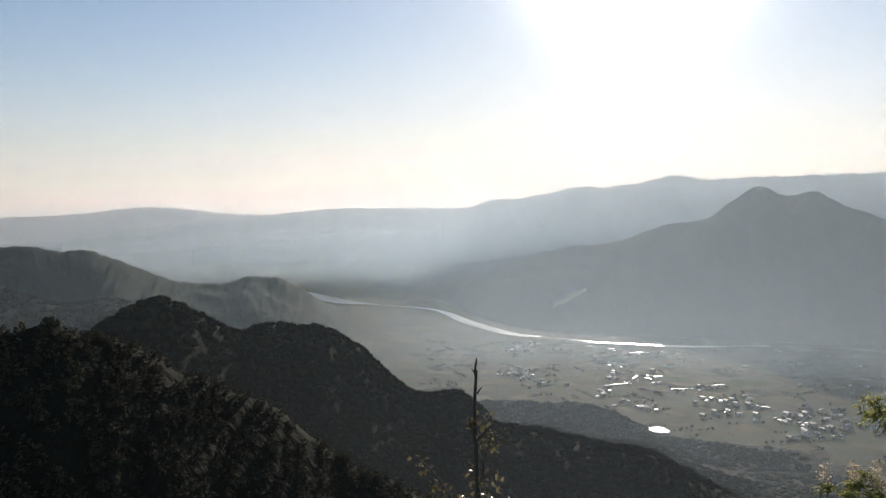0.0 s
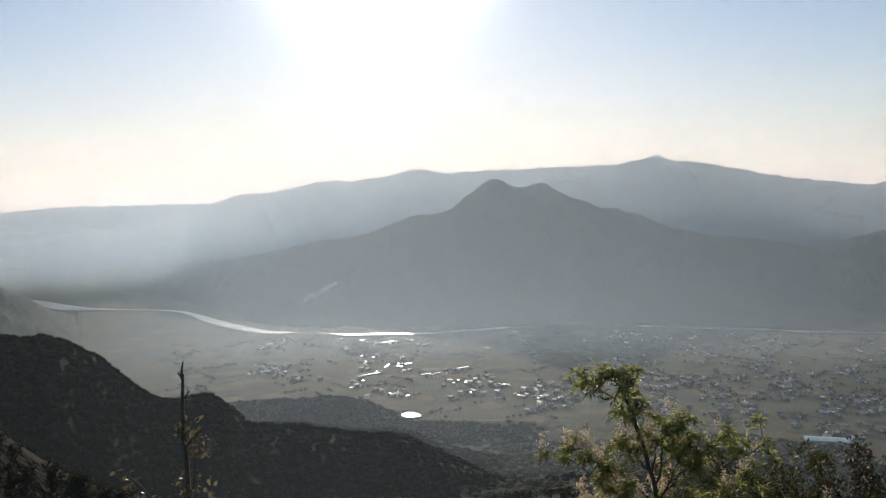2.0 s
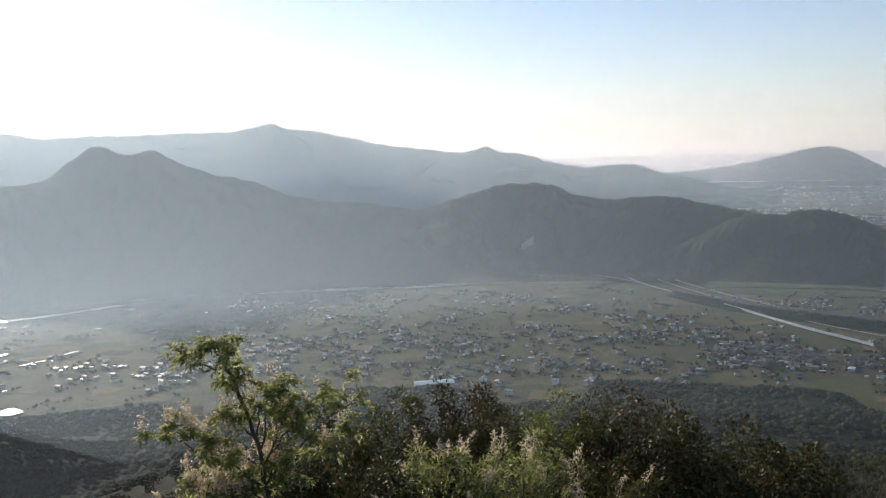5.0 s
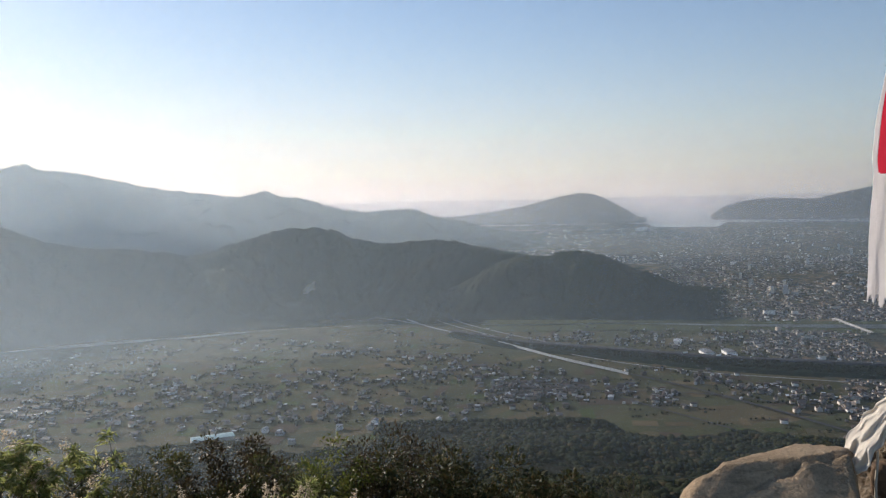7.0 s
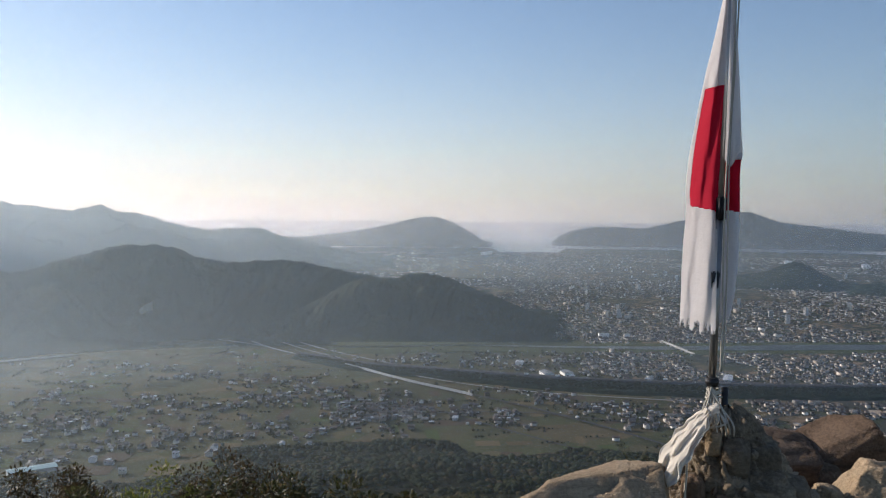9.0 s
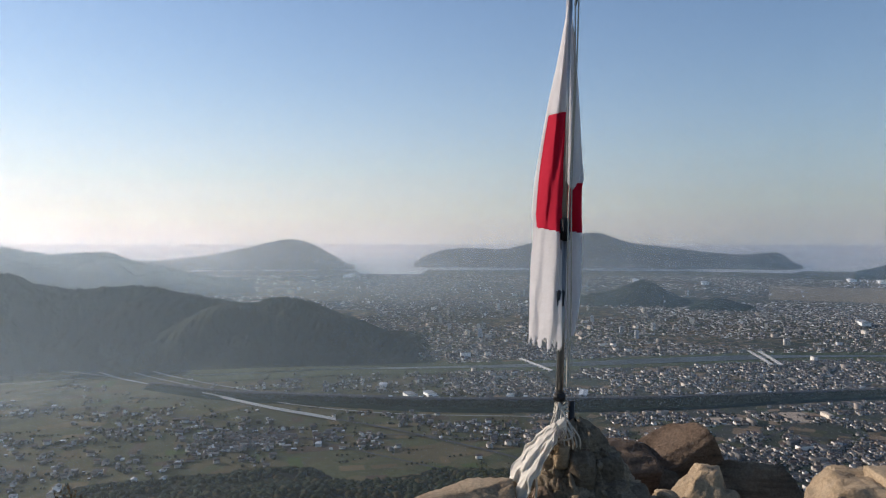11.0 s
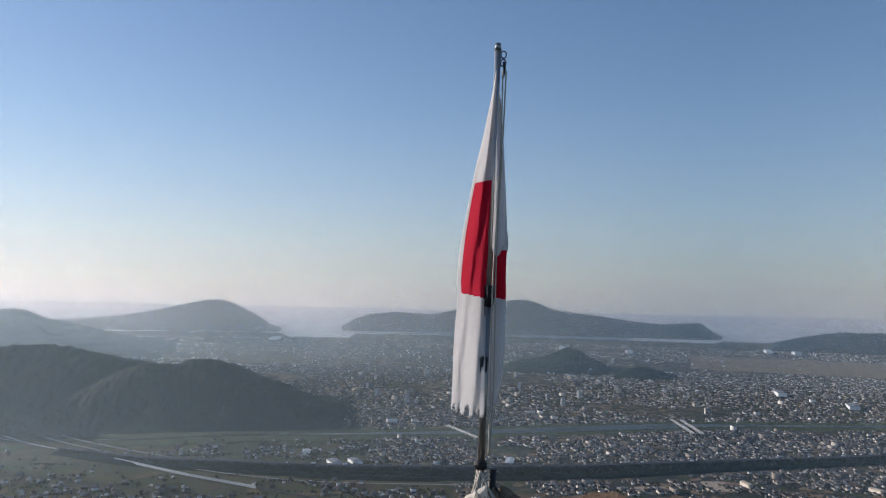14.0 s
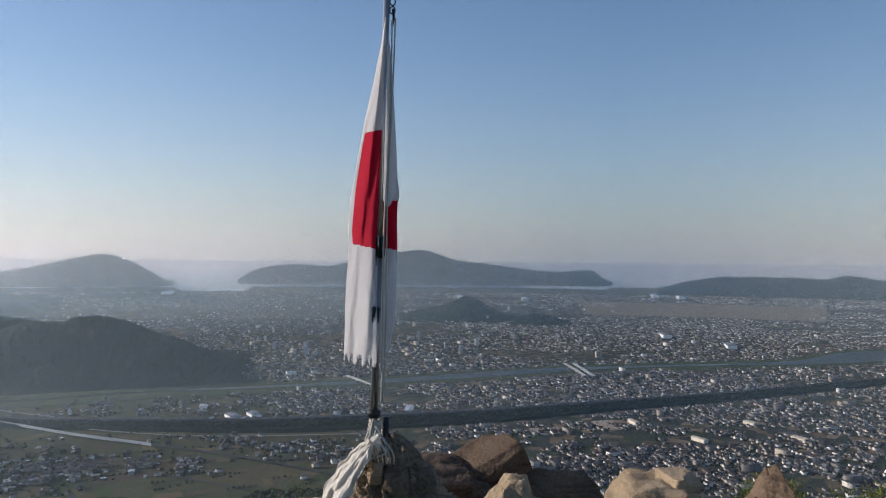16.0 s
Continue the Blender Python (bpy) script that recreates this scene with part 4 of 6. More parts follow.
PALE_METAL = plain_material("pale_sheet_metal", (0.36, 0.38, 0.40), 0.45, 0.08, 6, sheen=0.6)
GREY_METAL = plain_material("grey_sheet_metal", (0.17, 0.18, 0.19), 0.55, 0.1, 6, sheen=0.3)
BLUE_METAL = plain_material("blue_green_sheet_metal", (0.30, 0.42, 0.42), 0.35, 0.08, 6, sheen=0.6)
CREAM_ROOF = plain_material("cream_roof", (0.46, 0.38, 0.29), 0.7, 0.12, 4)
HALLS = [(-43.1, 1395, 68, 24, 6, -34, BLUE_METAL, "low hall with blue-green metal roof"), (-89.5, 2110, 76, 20, 7, -2, PALE_METAL, "long white works hall beside the embankment"),
         (-77.4, 2070, 46, 26, 6, 30, GREY_METAL, "grey sheet-metal works hall amid fields"), (-78.8, 2085, 40, 24, 6, 30, GREY_METAL, "grey sheet-metal works hall amid fields"),
         (-75.5, 2210, 34, 20, 6, 12, PALE_METAL, "pale sheet-metal works hall amid fields"), (-105.0, 2015, 44, 12, 8, 10, CREAM_ROOF, "long pale school building beside a sandy yard"),
         (-81.7, 1375, 40, 16, 5, 8, PALE_METAL, "low grey hall at the foot of the mountain"), (-115.5, 1960, 40, 18, 7, 20, CREAM_ROOF, "cream works hall amid the suburb houses"),
         (-109.3, 1865, 40, 12, 8, 24, CREAM_ROOF, "long pale school building in the suburb"), (-112.5, 2100, 36, 16, 7, 20, CREAM_ROOF, "cream works hall amid the suburb houses"),
         (-107.0, 4300, 150, 40, 14, -6, GREY_METAL, "long grey-roofed factory in the far town"), (-73.2, 8700, 330, 80, 22, 4, PALE_METAL, "white harbour shed by the bay"), (-111.2, 3900, 120, 40, 12, -12, GREY_METAL, "long grey-roofed factory in the far town"),
         (-65.0, 1590, 20, 10, 4.5, 35, PALE_METAL, "low white farm shed in the village"), (-63.8, 1600, 18, 9, 4, 30, PALE_METAL, "low white farm shed in the village"), (-71.0, 1590, 18, 10, 4.5, 12, PALE_METAL, "low white farm shed in the village"),
         (-97.5, 7600, 260, 60, 18, -4, PALE_METAL, "white works on the far edge of town"), (-93.0, 7900, 300, 60, 18, 0, PALE_METAL, "white works on the far edge of town"), (-106.3, 8600, 240, 60, 24, -8, PALE_METAL, "white works on the far edge of town"), (-108.0, 8400, 200, 60, 24, -8, PALE_METAL, "white works on the far edge of town")]
for a, d, l, w, h, turn, roof, label in HALLS:
    ob = hall(l, w, h, WALL_PAINTS[1 if roof is CREAM_ROOF else 2 if d < 1800 else 0], roof)
    ob.matrix_world = set_far(ob, a, d, turn)
    tagged(ob, label, "hall")
sheet("sandy_yard", -103.3, 1985, 105, 55, 10, SAND, 2.0, "bare sandy school yard", "yard", 0.06, 4)
sheet("building_plot", -99.2, 1890, 70, 80, 20, SAND, 2.0, "bare levelled building plot", "yard", 0.06, 5)
sheet("building_plot", -82.2, 3030, 90, 60, 5, SAND, 2.0, "bare sandy clearing at the edge of town", "yard", 0.1, 6)
sheet("building_plot", -86.0, 1640, 80, 28, 5, SAND, 2.0, "strip of bare reddish earth", "yard", 0.08, 8)

rng = random.Random(12)
flats = [slab_block(30, 12, 5, WALL_PAINTS[0]), slab_block(24, 13, 8, WALL_PAINTS[1]), slab_block(42, 12, 4, WALL_PAINTS[0]), slab_block(18, 16, 11, WALL_PAINTS[2])]
for m, word in zip(flats, ("white five-storey block of flats in town", "cream eight-storey block of flats in town", "long white four-storey block of flats", "grey high-rise block of flats in town")):
    tagged(m, word, "apartment building", "blocks of flats in town")
for i in range(84):
    a, d = rng.uniform(-79, -104) if i > 30 else rng.uniform(-80, -90), rng.uniform(3300, 7000)
    kind = rng.choice((0, 0, 1, 2, 2, 3))
    m = set_far(None, a, d, rng.choice((8, 15, 98, 30, -10)))
    if i < 4:
        flats[i].matrix_world = m
    else:
        copy_thing(flats[kind], m)


# bridges: deck, parapets and piers
def bridge(a0, d0, a1, d1, width, label):
    top = new("bridge")
    p, q = [np.array([*polar(a, d)]) for a, d in ((a0, d0), (a1, d1))]
    l = float(np.hypot(*(q - p)))
    for name, y0, y1, z0, z1 in (("deck", -width / 2, width / 2, 0, 1.2), ("parapet", -width / 2 - 0.4, -width / 2, 0, 2.6), ("parapet", width / 2, width / 2 + 0.4, 0, 2.6)):
        bm = bmesh.new()
        block(bm, -l / 2, y0, z0, l / 2, y1, z1)
        part(name, bm, CONCRETE, top)
    for k in range(7):
        x = -l / 2 + l * (k + 0.5) / 7
        bm = bmesh.new()
        block(bm, x - 1.2, -width / 2 + 0.6, -9, x + 1.2, width / 2 - 0.6, 0)
        part("pier", bm, CONCRETE, top)
    mid, away = (p + q) / 2, float(np.hypot(*((p + q) / 2)))
    k = float(drawn_in(away)) / away
    place = (Vector((float(mid[0]), float(mid[1]), 8.0)) - EYE) * k + EYE
    top.matrix_world = Matrix.Translation(place) @ pose(0, 0, 0, 0, 0, math.degrees(math.atan2(q[1] - p[1], q[0] - p[0]))) @ Matrix.Scale(k, 4)
    return tagged(top, label, "bridge")


bridge(-85.1, 2680, -87.3, 2440, 8, "pale concrete bridge over the river")
bridge(-100.1, 3090, -101.7, 2740, 9, "pale concrete road bridge over the river")
bridge(-100.7, 3095, -102.3, 2745, 9, "pale concrete road bridge over the river")

# noise barrier along the bypass
ba = np.linspace(0, 1, 60)
bl = curve_through([(0, -63.2, 2172), (0.5, -67.6, 1955), (1, -72.2, 1800)], ba)
bx, by = polar(bl[:, 0], bl[:, 1] - 9)
bv = np.vstack([np.column_stack([bx, by, ba * 0 + z]) for z in (3, 9.0)] + [np.column_stack([bx * 1.0006, by * 1.0006, ba * 0 + z]) for z in (9.0, 3)])
tagged(build("noise_barrier", bv, grid_faces(4, 60), PALE_METAL), "long pale metal noise barrier beside the bypass", "barrier")

# cars on the expressway
CAR_PAINTS = [plain_material("white_car_paint", (0.8, 0.8, 0.8), 0.3, 0.03, 1), plain_material("dark_car_paint", (0.04, 0.05, 0.06), 0.3, 0.03, 1)]


def vehicle(paint, l, w, h):
    top = new("truck" if l > 6 else "car")
    bm = bmesh.new()
    block(bm, -l / 2, -w / 2, 0.4, l / 2, w / 2, h * 0.6 if l < 6 else h)
    bmesh.ops.bevel(bm, geom=bm.edges[:], offset=0.15, segments=1, affect="EDGES")
    part("body", bm, paint, top)
    if l < 6:
        bm = bmesh.new()
        block(bm, -l * 0.3, -w * 0.42, h * 0.55, l * 0.22, w * 0.42, h)
        part("cabin", bm, GLASS, top)
    for sx in (-1, 1):
        for sy in (-1, 1):
            bm = bmesh.new()
            bmesh.ops.create_cone(bm, cap_ends=True, segments=10, radius1=0.35, radius2=0.35, depth=0.25, matrix=pose(sx * l * 0.32, sy * w * 0.46, 0.35, 90, 0, 0))
            part("wheel", bm, CAR_PAINTS[1], top)
    return top


cars = [vehicle(CAR_PAINTS[0], 4.4, 1.8, 1.5), vehicle(CAR_PAINTS[1], 4.4, 1.8, 1.5), vehicle(CAR_PAINTS[0], 10.5, 2.5, 3.6)]
for c, word in zip(cars, ("white car on the expressway", "dark car on the expressway", "white lorry on the expressway")):
    tagged(c, word, "car" if "car" in word else "lorry", "traffic on the expressway")
rng = random.Random(3)
lane = np.array([(a, d + w * 0.54 + 20) for a, d, w in BELT])
for i in range(36):
    a = -74 - i * 1.05 + rng.uniform(-0.35, 0.35)
    d = float(np.interp(-a, -lane[:, 0], lane[:, 1])) + rng.choice((-5, 5))
    x, y = polar(a, d)
    x2, y2 = polar(a - 0.5, float(np.interp(-a + 0.5, -lane[:, 0], lane[:, 1])))
    k = float(drawn_in(d)) / d
    p = (Vector((float(x), float(y), 8.0)) - EYE) * k + EYE
    m = Matrix.Translation(p) @ pose(0, 0, 0, 0, 0, math.degrees(math.atan2(y2 - y, x2 - x))) @ Matrix.Scale(k, 4)
    if i < 3:
        cars[i].matrix_world = m
    else:
        copy_thing(cars[rng.choice((0, 0, 1, 2))], m)

# ---- trees of the plain and the slopes ----
bm = bmesh.new()
bmesh.ops.create_icosphere(bm, subdivisions=1, radius=0.5)
rng = random.Random(2)
for v in bm.verts:
    v.co *= rng.uniform(0.78, 1.2)
    v.co.z = max(v.co.z, -0.35) + 0.35
TV = np.array([v.co[:] for v in bm.verts])
TT = np.array([[v.index for v in f.verts] for f in bm.faces])
bm.free()
cr = np.random.RandomState(77)
cv, ct = [], []
for i in range(32):
    d = cr.normal(0, 1, 3)
    d /= np.linalg.norm(d)
    c = d * cr.uniform(0.25, 0.5) * np.array([1, 1, 0.9]) + [0, 0, 0.35]
    e1, e2 = cr.normal(0, 1, 3), cr.normal(0, 1, 3)
    e1, e2 = 0.18 * e1 / np.linalg.norm(e1), 0.12 * e2 / np.linalg.norm(e2)
    ct += [(4 * i, 4 * i + 1, 4 * i + 2), (4 * i, 4 * i + 2, 4 * i + 3)]
    cv += [c - e1, c - e2 * 0.8, c + e1, c + e2]
LEAFY_V, LEAFY_T = np.array(cv), np.array(ct)
TREE_LEAVES = Nodes("tree_crowns")
isle = TREE_LEAVES.add("NewGeometry").outputs["Random Per Island"]
TREE_LEAVES = TREE_LEAVES.finish(TREE_LEAVES.ramp(isle, (0.0, (0.011, 0.015, 0.008)), (0.5, (0.019, 0.024, 0.011)), (0.85, (0.030, 0.032, 0.014)), (1.0, (0.045, 0.035, 0.017))), 0.9, TREE_LEAVES.noise(TREE_LEAVES.place(), 1.2, 3), 0.8, sheen=0.1)


# lighter copy of the tree crowns, for the foot forest
FOOT_LEAVES = Nodes("lighter_crowns")
isle = FOOT_LEAVES.add("NewGeometry").outputs["Random Per Island"]
FOOT_LEAVES = FOOT_LEAVES.finish(FOOT_LEAVES.ramp(isle, (0.0, (0.016, 0.022, 0.012)), (0.5, (0.023, 0.030, 0.015)), (0.85, (0.034, 0.038, 0.018)), (1.0, (0.055, 0.044, 0.022))), 0.9, FOOT_LEAVES.noise(FOOT_LEAVES.place(), 1.2, 3), 0.8, sheen=0.05)
# darker copy of the tree crowns: backlit shade put into the colour
SHADE_LEAVES = Nodes("evergreen_shade_crowns")
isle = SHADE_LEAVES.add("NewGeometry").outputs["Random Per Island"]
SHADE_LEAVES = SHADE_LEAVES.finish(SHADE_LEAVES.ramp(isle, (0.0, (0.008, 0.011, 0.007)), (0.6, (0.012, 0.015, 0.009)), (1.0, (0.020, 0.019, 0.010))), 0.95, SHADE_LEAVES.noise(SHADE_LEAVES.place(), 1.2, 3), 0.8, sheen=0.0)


NEAR_LEAVES = leaf_material("hillside_leaves", (0.034, 0.036, 0.021), (0.050, 0.050, 0.028), (0.090, 0.066, 0.040), 0.9, 0.12)


def tree_spots(x, y, z, low, high, seed, sink=0.15):
    r = np.random.RandomState(seed)
    k = len(x)
    s = r.uniform(low, high, (k, 1)) * np.stack([r.uniform(0.85, 1.15, k), r.uniform(0.85, 1.15, k), r.uniform(0.75, 1.25, k)], 1)
    return np.column_stack([x, y, z - s[:, 2] * sink, r.uniform(0, 6.28, k), s])


# gardens and groves
r = np.random.RandomState(8)
spots = []
for group, share in ((suburb, 0.9), (between, 0.55), (village, 0.9), (inner, 0.15)):
    pick = group[r.randint(0, len(group), int(len(group) * share))]
    spots.append(tree_spots(pick[:, 0] + r.normal(0, 12, len(pick)), pick[:, 1] + r.normal(0, 12, len(pick)), np.full(len(pick), 0.8), 3.5, 7.5, 5))
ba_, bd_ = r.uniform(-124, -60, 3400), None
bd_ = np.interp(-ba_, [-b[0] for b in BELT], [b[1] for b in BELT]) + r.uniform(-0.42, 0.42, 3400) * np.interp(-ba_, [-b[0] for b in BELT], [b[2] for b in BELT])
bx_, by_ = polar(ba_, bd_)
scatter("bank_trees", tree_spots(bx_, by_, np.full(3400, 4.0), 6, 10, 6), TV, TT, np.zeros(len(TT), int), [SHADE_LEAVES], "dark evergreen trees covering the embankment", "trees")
hr = np.random.RandomState(31)
hx, hy = [], []
for _ in range(420):
    ca, cd = hr.uniform(-88, 2), hr.uniform(1440, 2440)
    cx, cy = polar(ca, cd)
    way, long = radians(24) + hr.choice([0, math.pi / 2]) + hr.normal(0, 0.25), hr.uniform(15, 90)
    step = np.arange(0, long, 5.0) + hr.uniform(-2, 2)
    keep = hr.rand(len(step)) < 0.75
    hx.append((cx + np.cos(way) * step + hr.normal(0, 2.0, len(step)))[keep])
    hy.append((cy + np.sin(way) * step + hr.normal(0, 2.0, len(step)))[keep])
hx, hy = np.concatenate(hx), np.concatenate(hy)
clear = river_gap(hx, hy, BYPASS, 8) & river_gap(hx, hy, UPPER, 20) & river_gap(hx, hy, BELT, 20)
scatter("hedges", tree_spots(hx[clear], hy[clear], np.full(int(clear.sum()), 0.8), 2.5, 6.5, 32), TV, TT, np.zeros(len(TT), int), [TREE_LEAVES], "dark hedges and single trees between fields", "trees")
scatter("plain_trees", np.vstack(spots), TV, TT, np.zeros(len(TT), int), [TREE_LEAVES], "dark trees of gardens and river banks", "trees")


def slope_trees(name, count, a0, a1, d0, d1, height, low, high, seed, label, leafy=False, mat=None):
    q = np.random.RandomState(seed)
    a, d = q.uniform(a1, a0, count), np.sqrt(q.uniform(d0**2, d1**2, count))
    z = height(a, d)
    ok = z > 1
    x, y = polar(a, d)
    unit, tris = (LEAFY_V, LEAFY_T) if leafy else (TV, TT)
    return scatter(name, tree_spots(x[ok], y[ok], z[ok], low, high, seed, 0.1 if leafy else 0.32), unit, tris, np.zeros(len(tris), int), [mat or (NEAR_LEAVES if leafy else SHADE_LEAVES)], label, "trees")


def saddle(a, d):
    return ridge_height(SADDLE, 430, 1400, 15, 0.16, 5, a, d)


def nearside(a, d):
    return ridge_height(NEAR_SLOPE, 40, 560, 16, 0.10, 4, a, d)


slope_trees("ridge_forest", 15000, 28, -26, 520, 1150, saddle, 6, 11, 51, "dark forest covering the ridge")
slope_trees("near_forest", 4500, 34, -15, 150, 420, nearside, 2.5, 5.5, 52, "dark shrubs and low trees covering the hillside", True)
slope_trees("slope_forest", 1700, -10, -124, 45, 640, flank_height, 3, 8, 57, "dark shrubs and trees of the mountainside", True)
slope_trees("foot_forest", 14000, -14, -122, 640, 1410, flank_height, 7, 15, 53, "dark green forest at the mountain's foot", False, FOOT_LEAVES)
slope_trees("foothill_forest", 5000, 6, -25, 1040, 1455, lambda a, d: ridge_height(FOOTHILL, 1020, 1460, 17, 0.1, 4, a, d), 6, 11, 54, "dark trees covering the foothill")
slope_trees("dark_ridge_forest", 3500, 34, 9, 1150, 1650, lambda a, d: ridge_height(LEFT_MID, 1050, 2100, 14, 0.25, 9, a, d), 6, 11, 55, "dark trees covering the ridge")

# ---- the summit: rocks ----
def stone_material(name, light, dark, lichen):
    n = Nodes(name)
    where = n.place()
    broad, mid, fine = n.noise(where, 2.2, 5), n.noise(where, 9, 5), n.noise(where, 70, 4, 0.7)
    col = n.mix(n.ramp(broad, (0.38, (0, 0, 0)), (0.62, (1, 1, 1))), light, dark)
    col = n.mix(n.ramp(mid, (0.52, (0, 0, 0)), (0.70, (0.7, 0.7, 0.7))), col, lichen)
    col = n.mix(0.4, col, n.ramp(fine, (0.3, tuple(c * 0.4 for c in dark)), (0.7, tuple(min(1, c * 1.3) for c in light))))
    streak = n.noise(n.place((3, 3, 26), 20), 1.0, 6, 0.65)
    col = n.mix(n.ramp(streak, (0.50, (0, 0, 0)), (0.66, (0.6, 0.6, 0.6))), col, tuple(c * 0.45 for c in dark))
    h = n.math("ADD", n.math("MULTIPLY", mid, 0.7), n.math("MULTIPLY", fine, 0.3))
    return n.finish(col, 0.9, n.math("ADD", h, n.math("MULTIPLY", streak, 0.5)), 0.03, sheen=0.2)


TAN_STONE = stone_material("tan_granite", (0.41, 0.305, 0.195), (0.24, 0.172, 0.105), (0.34, 0.275, 0.19))
BROWN_STONE = stone_material("brown_granite", (0.215, 0.145, 0.095), (0.085, 0.057, 0.039), (0.19, 0.138, 0.094))
# darker granite: shade of the wedged blocks put into the colour; cairn stones too
DARK_STONE = stone_material("dark_shade_granite", (0.23, 0.178, 0.12), (0.09, 0.07, 0.05), (0.24, 0.20, 0.145))


def boulder_mesh(size, seed, cuts=9, rough=0.05, detail=5, boxy=0.0):
    """A boulder: a lump split along many flat faces, its edges chipped and its skin coarse."""
    r = random.Random(seed)
    bm = bmesh.new()
    bmesh.ops.create_icosphere(bm, subdivisions=detail, radius=1)
    planes = []
    for _ in range(cuts):
        n = Vector((r.gauss(0, 1), r.gauss(0, 1), r.gauss(0, 0.7))).normalized()
        planes.append((n, r.uniform(0.45, 0.78)))
    planes.append((Vector((r.uniform(-0.55, -0.1), r.uniform(0.1, 0.5), 1)).normalized(), r.uniform(0.62, 0.74)))
    off = Vector((r.uniform(0, 50), r.uniform(0, 50), r.uniform(0, 50)))
    for v in bm.verts:
        p = v.co.copy()
        p /= max(abs(p.x), abs(p.y), abs(p.z)) ** boxy
        p *= 1 + 0.14 * noise.noise(p * 1.3 + off)
        for n, d in planes:
            over = p.dot(n) - d - 0.02 * noise.noise(p * 4 + off)
            if over > 0:
                p -= n * over
        step = noise.noise(Vector((p.x * 2.2, p.y * 2.2, p.z * 5)) + off)
        chip = abs(noise.noise(p * 4.5 + off)) - 0.25
        p *= 1 + rough * (0.6 * step + 0.8 * min(0, chip) * 2 + 0.35 * noise.noise(p * 11 + off) + 0.22 * noise.noise(p * 27 + off))
        v.co = Vector((p.x * size[0], p.y * size[1], p.z * size[2]))
    for f in bm.faces:
        f.smooth = True
    return bm


def boulder(name, at, size, turn, seed, mat, label, cuts=9, rough=0.07, boxy=0.0):
    bm = boulder_mesh(size, seed, cuts, rough, 5, boxy)
    me = bpy.data.meshes.new(name)
    bm.to_mesh(me)
    bm.free()
    me.materials.append(mat)
    ob = new(name, me)
    ob.matrix_world = Matrix.Translation(at) @ pose(0, 0, 0, *turn)
    return tagged(ob, label, "rock", "rocks of the summit")


def block_mesh(size, seed, cuts=(), boxy=0.7, rough=0.03, cracks=(), detail=6, chips=5):
    """A split block of granite: flat faces, worn edges, chips and cracks. cuts: (direction, distance); cracks: (direction, distance)."""
    r = random.Random(seed)
    bm = bmesh.new()
    bmesh.ops.create_icosphere(bm, subdivisions=detail, radius=1)
    off = Vector((r.uniform(0, 50), r.uniform(0, 50), r.uniform(0, 50)))
    planes = [(Vector(c).normalized(), d) for c, d in cuts]
    for _ in range(chips):
        n = Vector((r.gauss(0, 1), r.gauss(0, 1), r.gauss(0, 1))).normalized()
        planes.append((n, r.uniform(0.88, 1.06)))
    for v in bm.verts:
        p = v.co.copy()
        p /= max(abs(p.x), abs(p.y), abs(p.z)) ** boxy
        p *= 1 + 0.07 * noise.noise(p * 1.1 + off)
        for n, d in planes:
            over = p.dot(n) - d - 0.03 * noise.noise(p * 3 + off)
            if over > 0:
                p -= n * over
        ledge = noise.noise(Vector((p.x * 3, p.y * 3, p.z * 3)) + off)
        chip = max(0.0, abs(noise.noise(p * 3.2 + off * 2)) - 0.28)
        p *= 1 + rough * (0.8 * math.floor(ledge * 4) / 4 - 2.2 * chip + 0.5 * noise.noise(p * 9 + off) + 0.32 * noise.noise(p * 22 + off))
        for c, d in cracks:
            gap = abs(p.dot(Vector(c).normalized()) - d - 0.07 * noise.noise(p * 3 + off) - 0.025 * noise.noise(p * 13 + off))
            if gap < 0.022:
                p *= 1 - 0.05 * (1 - gap / 0.022)
        v.co = Vector((p.x * size[0], p.y * size[1], p.z * size[2]))
    for f in bm.faces:
        f.smooth = True
    return bm


def block_stone(at, size, turn, seed, mat, label, cuts=(), boxy=0.7, rough=0.03, cracks=(), chips=5):
    bm = block_mesh(size, seed, cuts, boxy, rough, cracks, 6 if max(size) > 0.5 else 5, chips)
    me = bpy.data.meshes.new("boulder")
    bm.to_mesh(me)
    bm.free()
    me.materials.append(mat)
    ob = new("boulder", me)
    ob.matrix_world = Matrix.Translation(at) @ pose(0, 0, 0, *turn)
    return tagged(ob, label, "rock", "rocks of the summit")


block_stone((3.20, 0.68, 398.50), (0.40, 0.44, 0.51), (-8, 0, 0), 11, TAN_STONE, "broad smooth tan granite slab on the summit", (((0.54, 0.84, 0.22), 0.30), ((-0.1, 0.3, 0.95), 0.93)), 0.9, 0.010, (((0.75, 1, 0), -0.25),))
# tan-brown stone given the darker brown granite to paint its shade
block_stone((4.62, -0.05, 398.66), (0.17, 0.20, 0.245), (11, -6, 14), 12, BROWN_STONE, "tan-brown granite block behind the flagpole, darkened for its shade", (((-0.25, 0.1, 0.9), 1.0),), 0.97, 0.022, (((0, 1, 0.3), -0.4),), 1)
block_stone((4.80, -0.400, 398.835), (0.15, 0.205, 0.088), (-31, -14, 22), 13, BROWN_STONE, "long brown granite block tilted on its neighbours", (((-0.7, 0.1, 0.7), 1.12),), 0.98, 0.020, (((0.3, 0.15, 1), 0.45),), 1)
block_stone((4.62, -0.23, 398.53), (0.17, 0.15, 0.26), (14, 24, 20), 14, DARK_STONE, "granite block wedged under another, shade put in its dark colour", (), 0.85)
block_stone((4.90, -0.43, 398.55), (0.18, 0.16, 0.26), (-8, 24, 10), 23, DARK_STONE, "granite block wedged under another, shade put in its dark colour", (), 0.85)
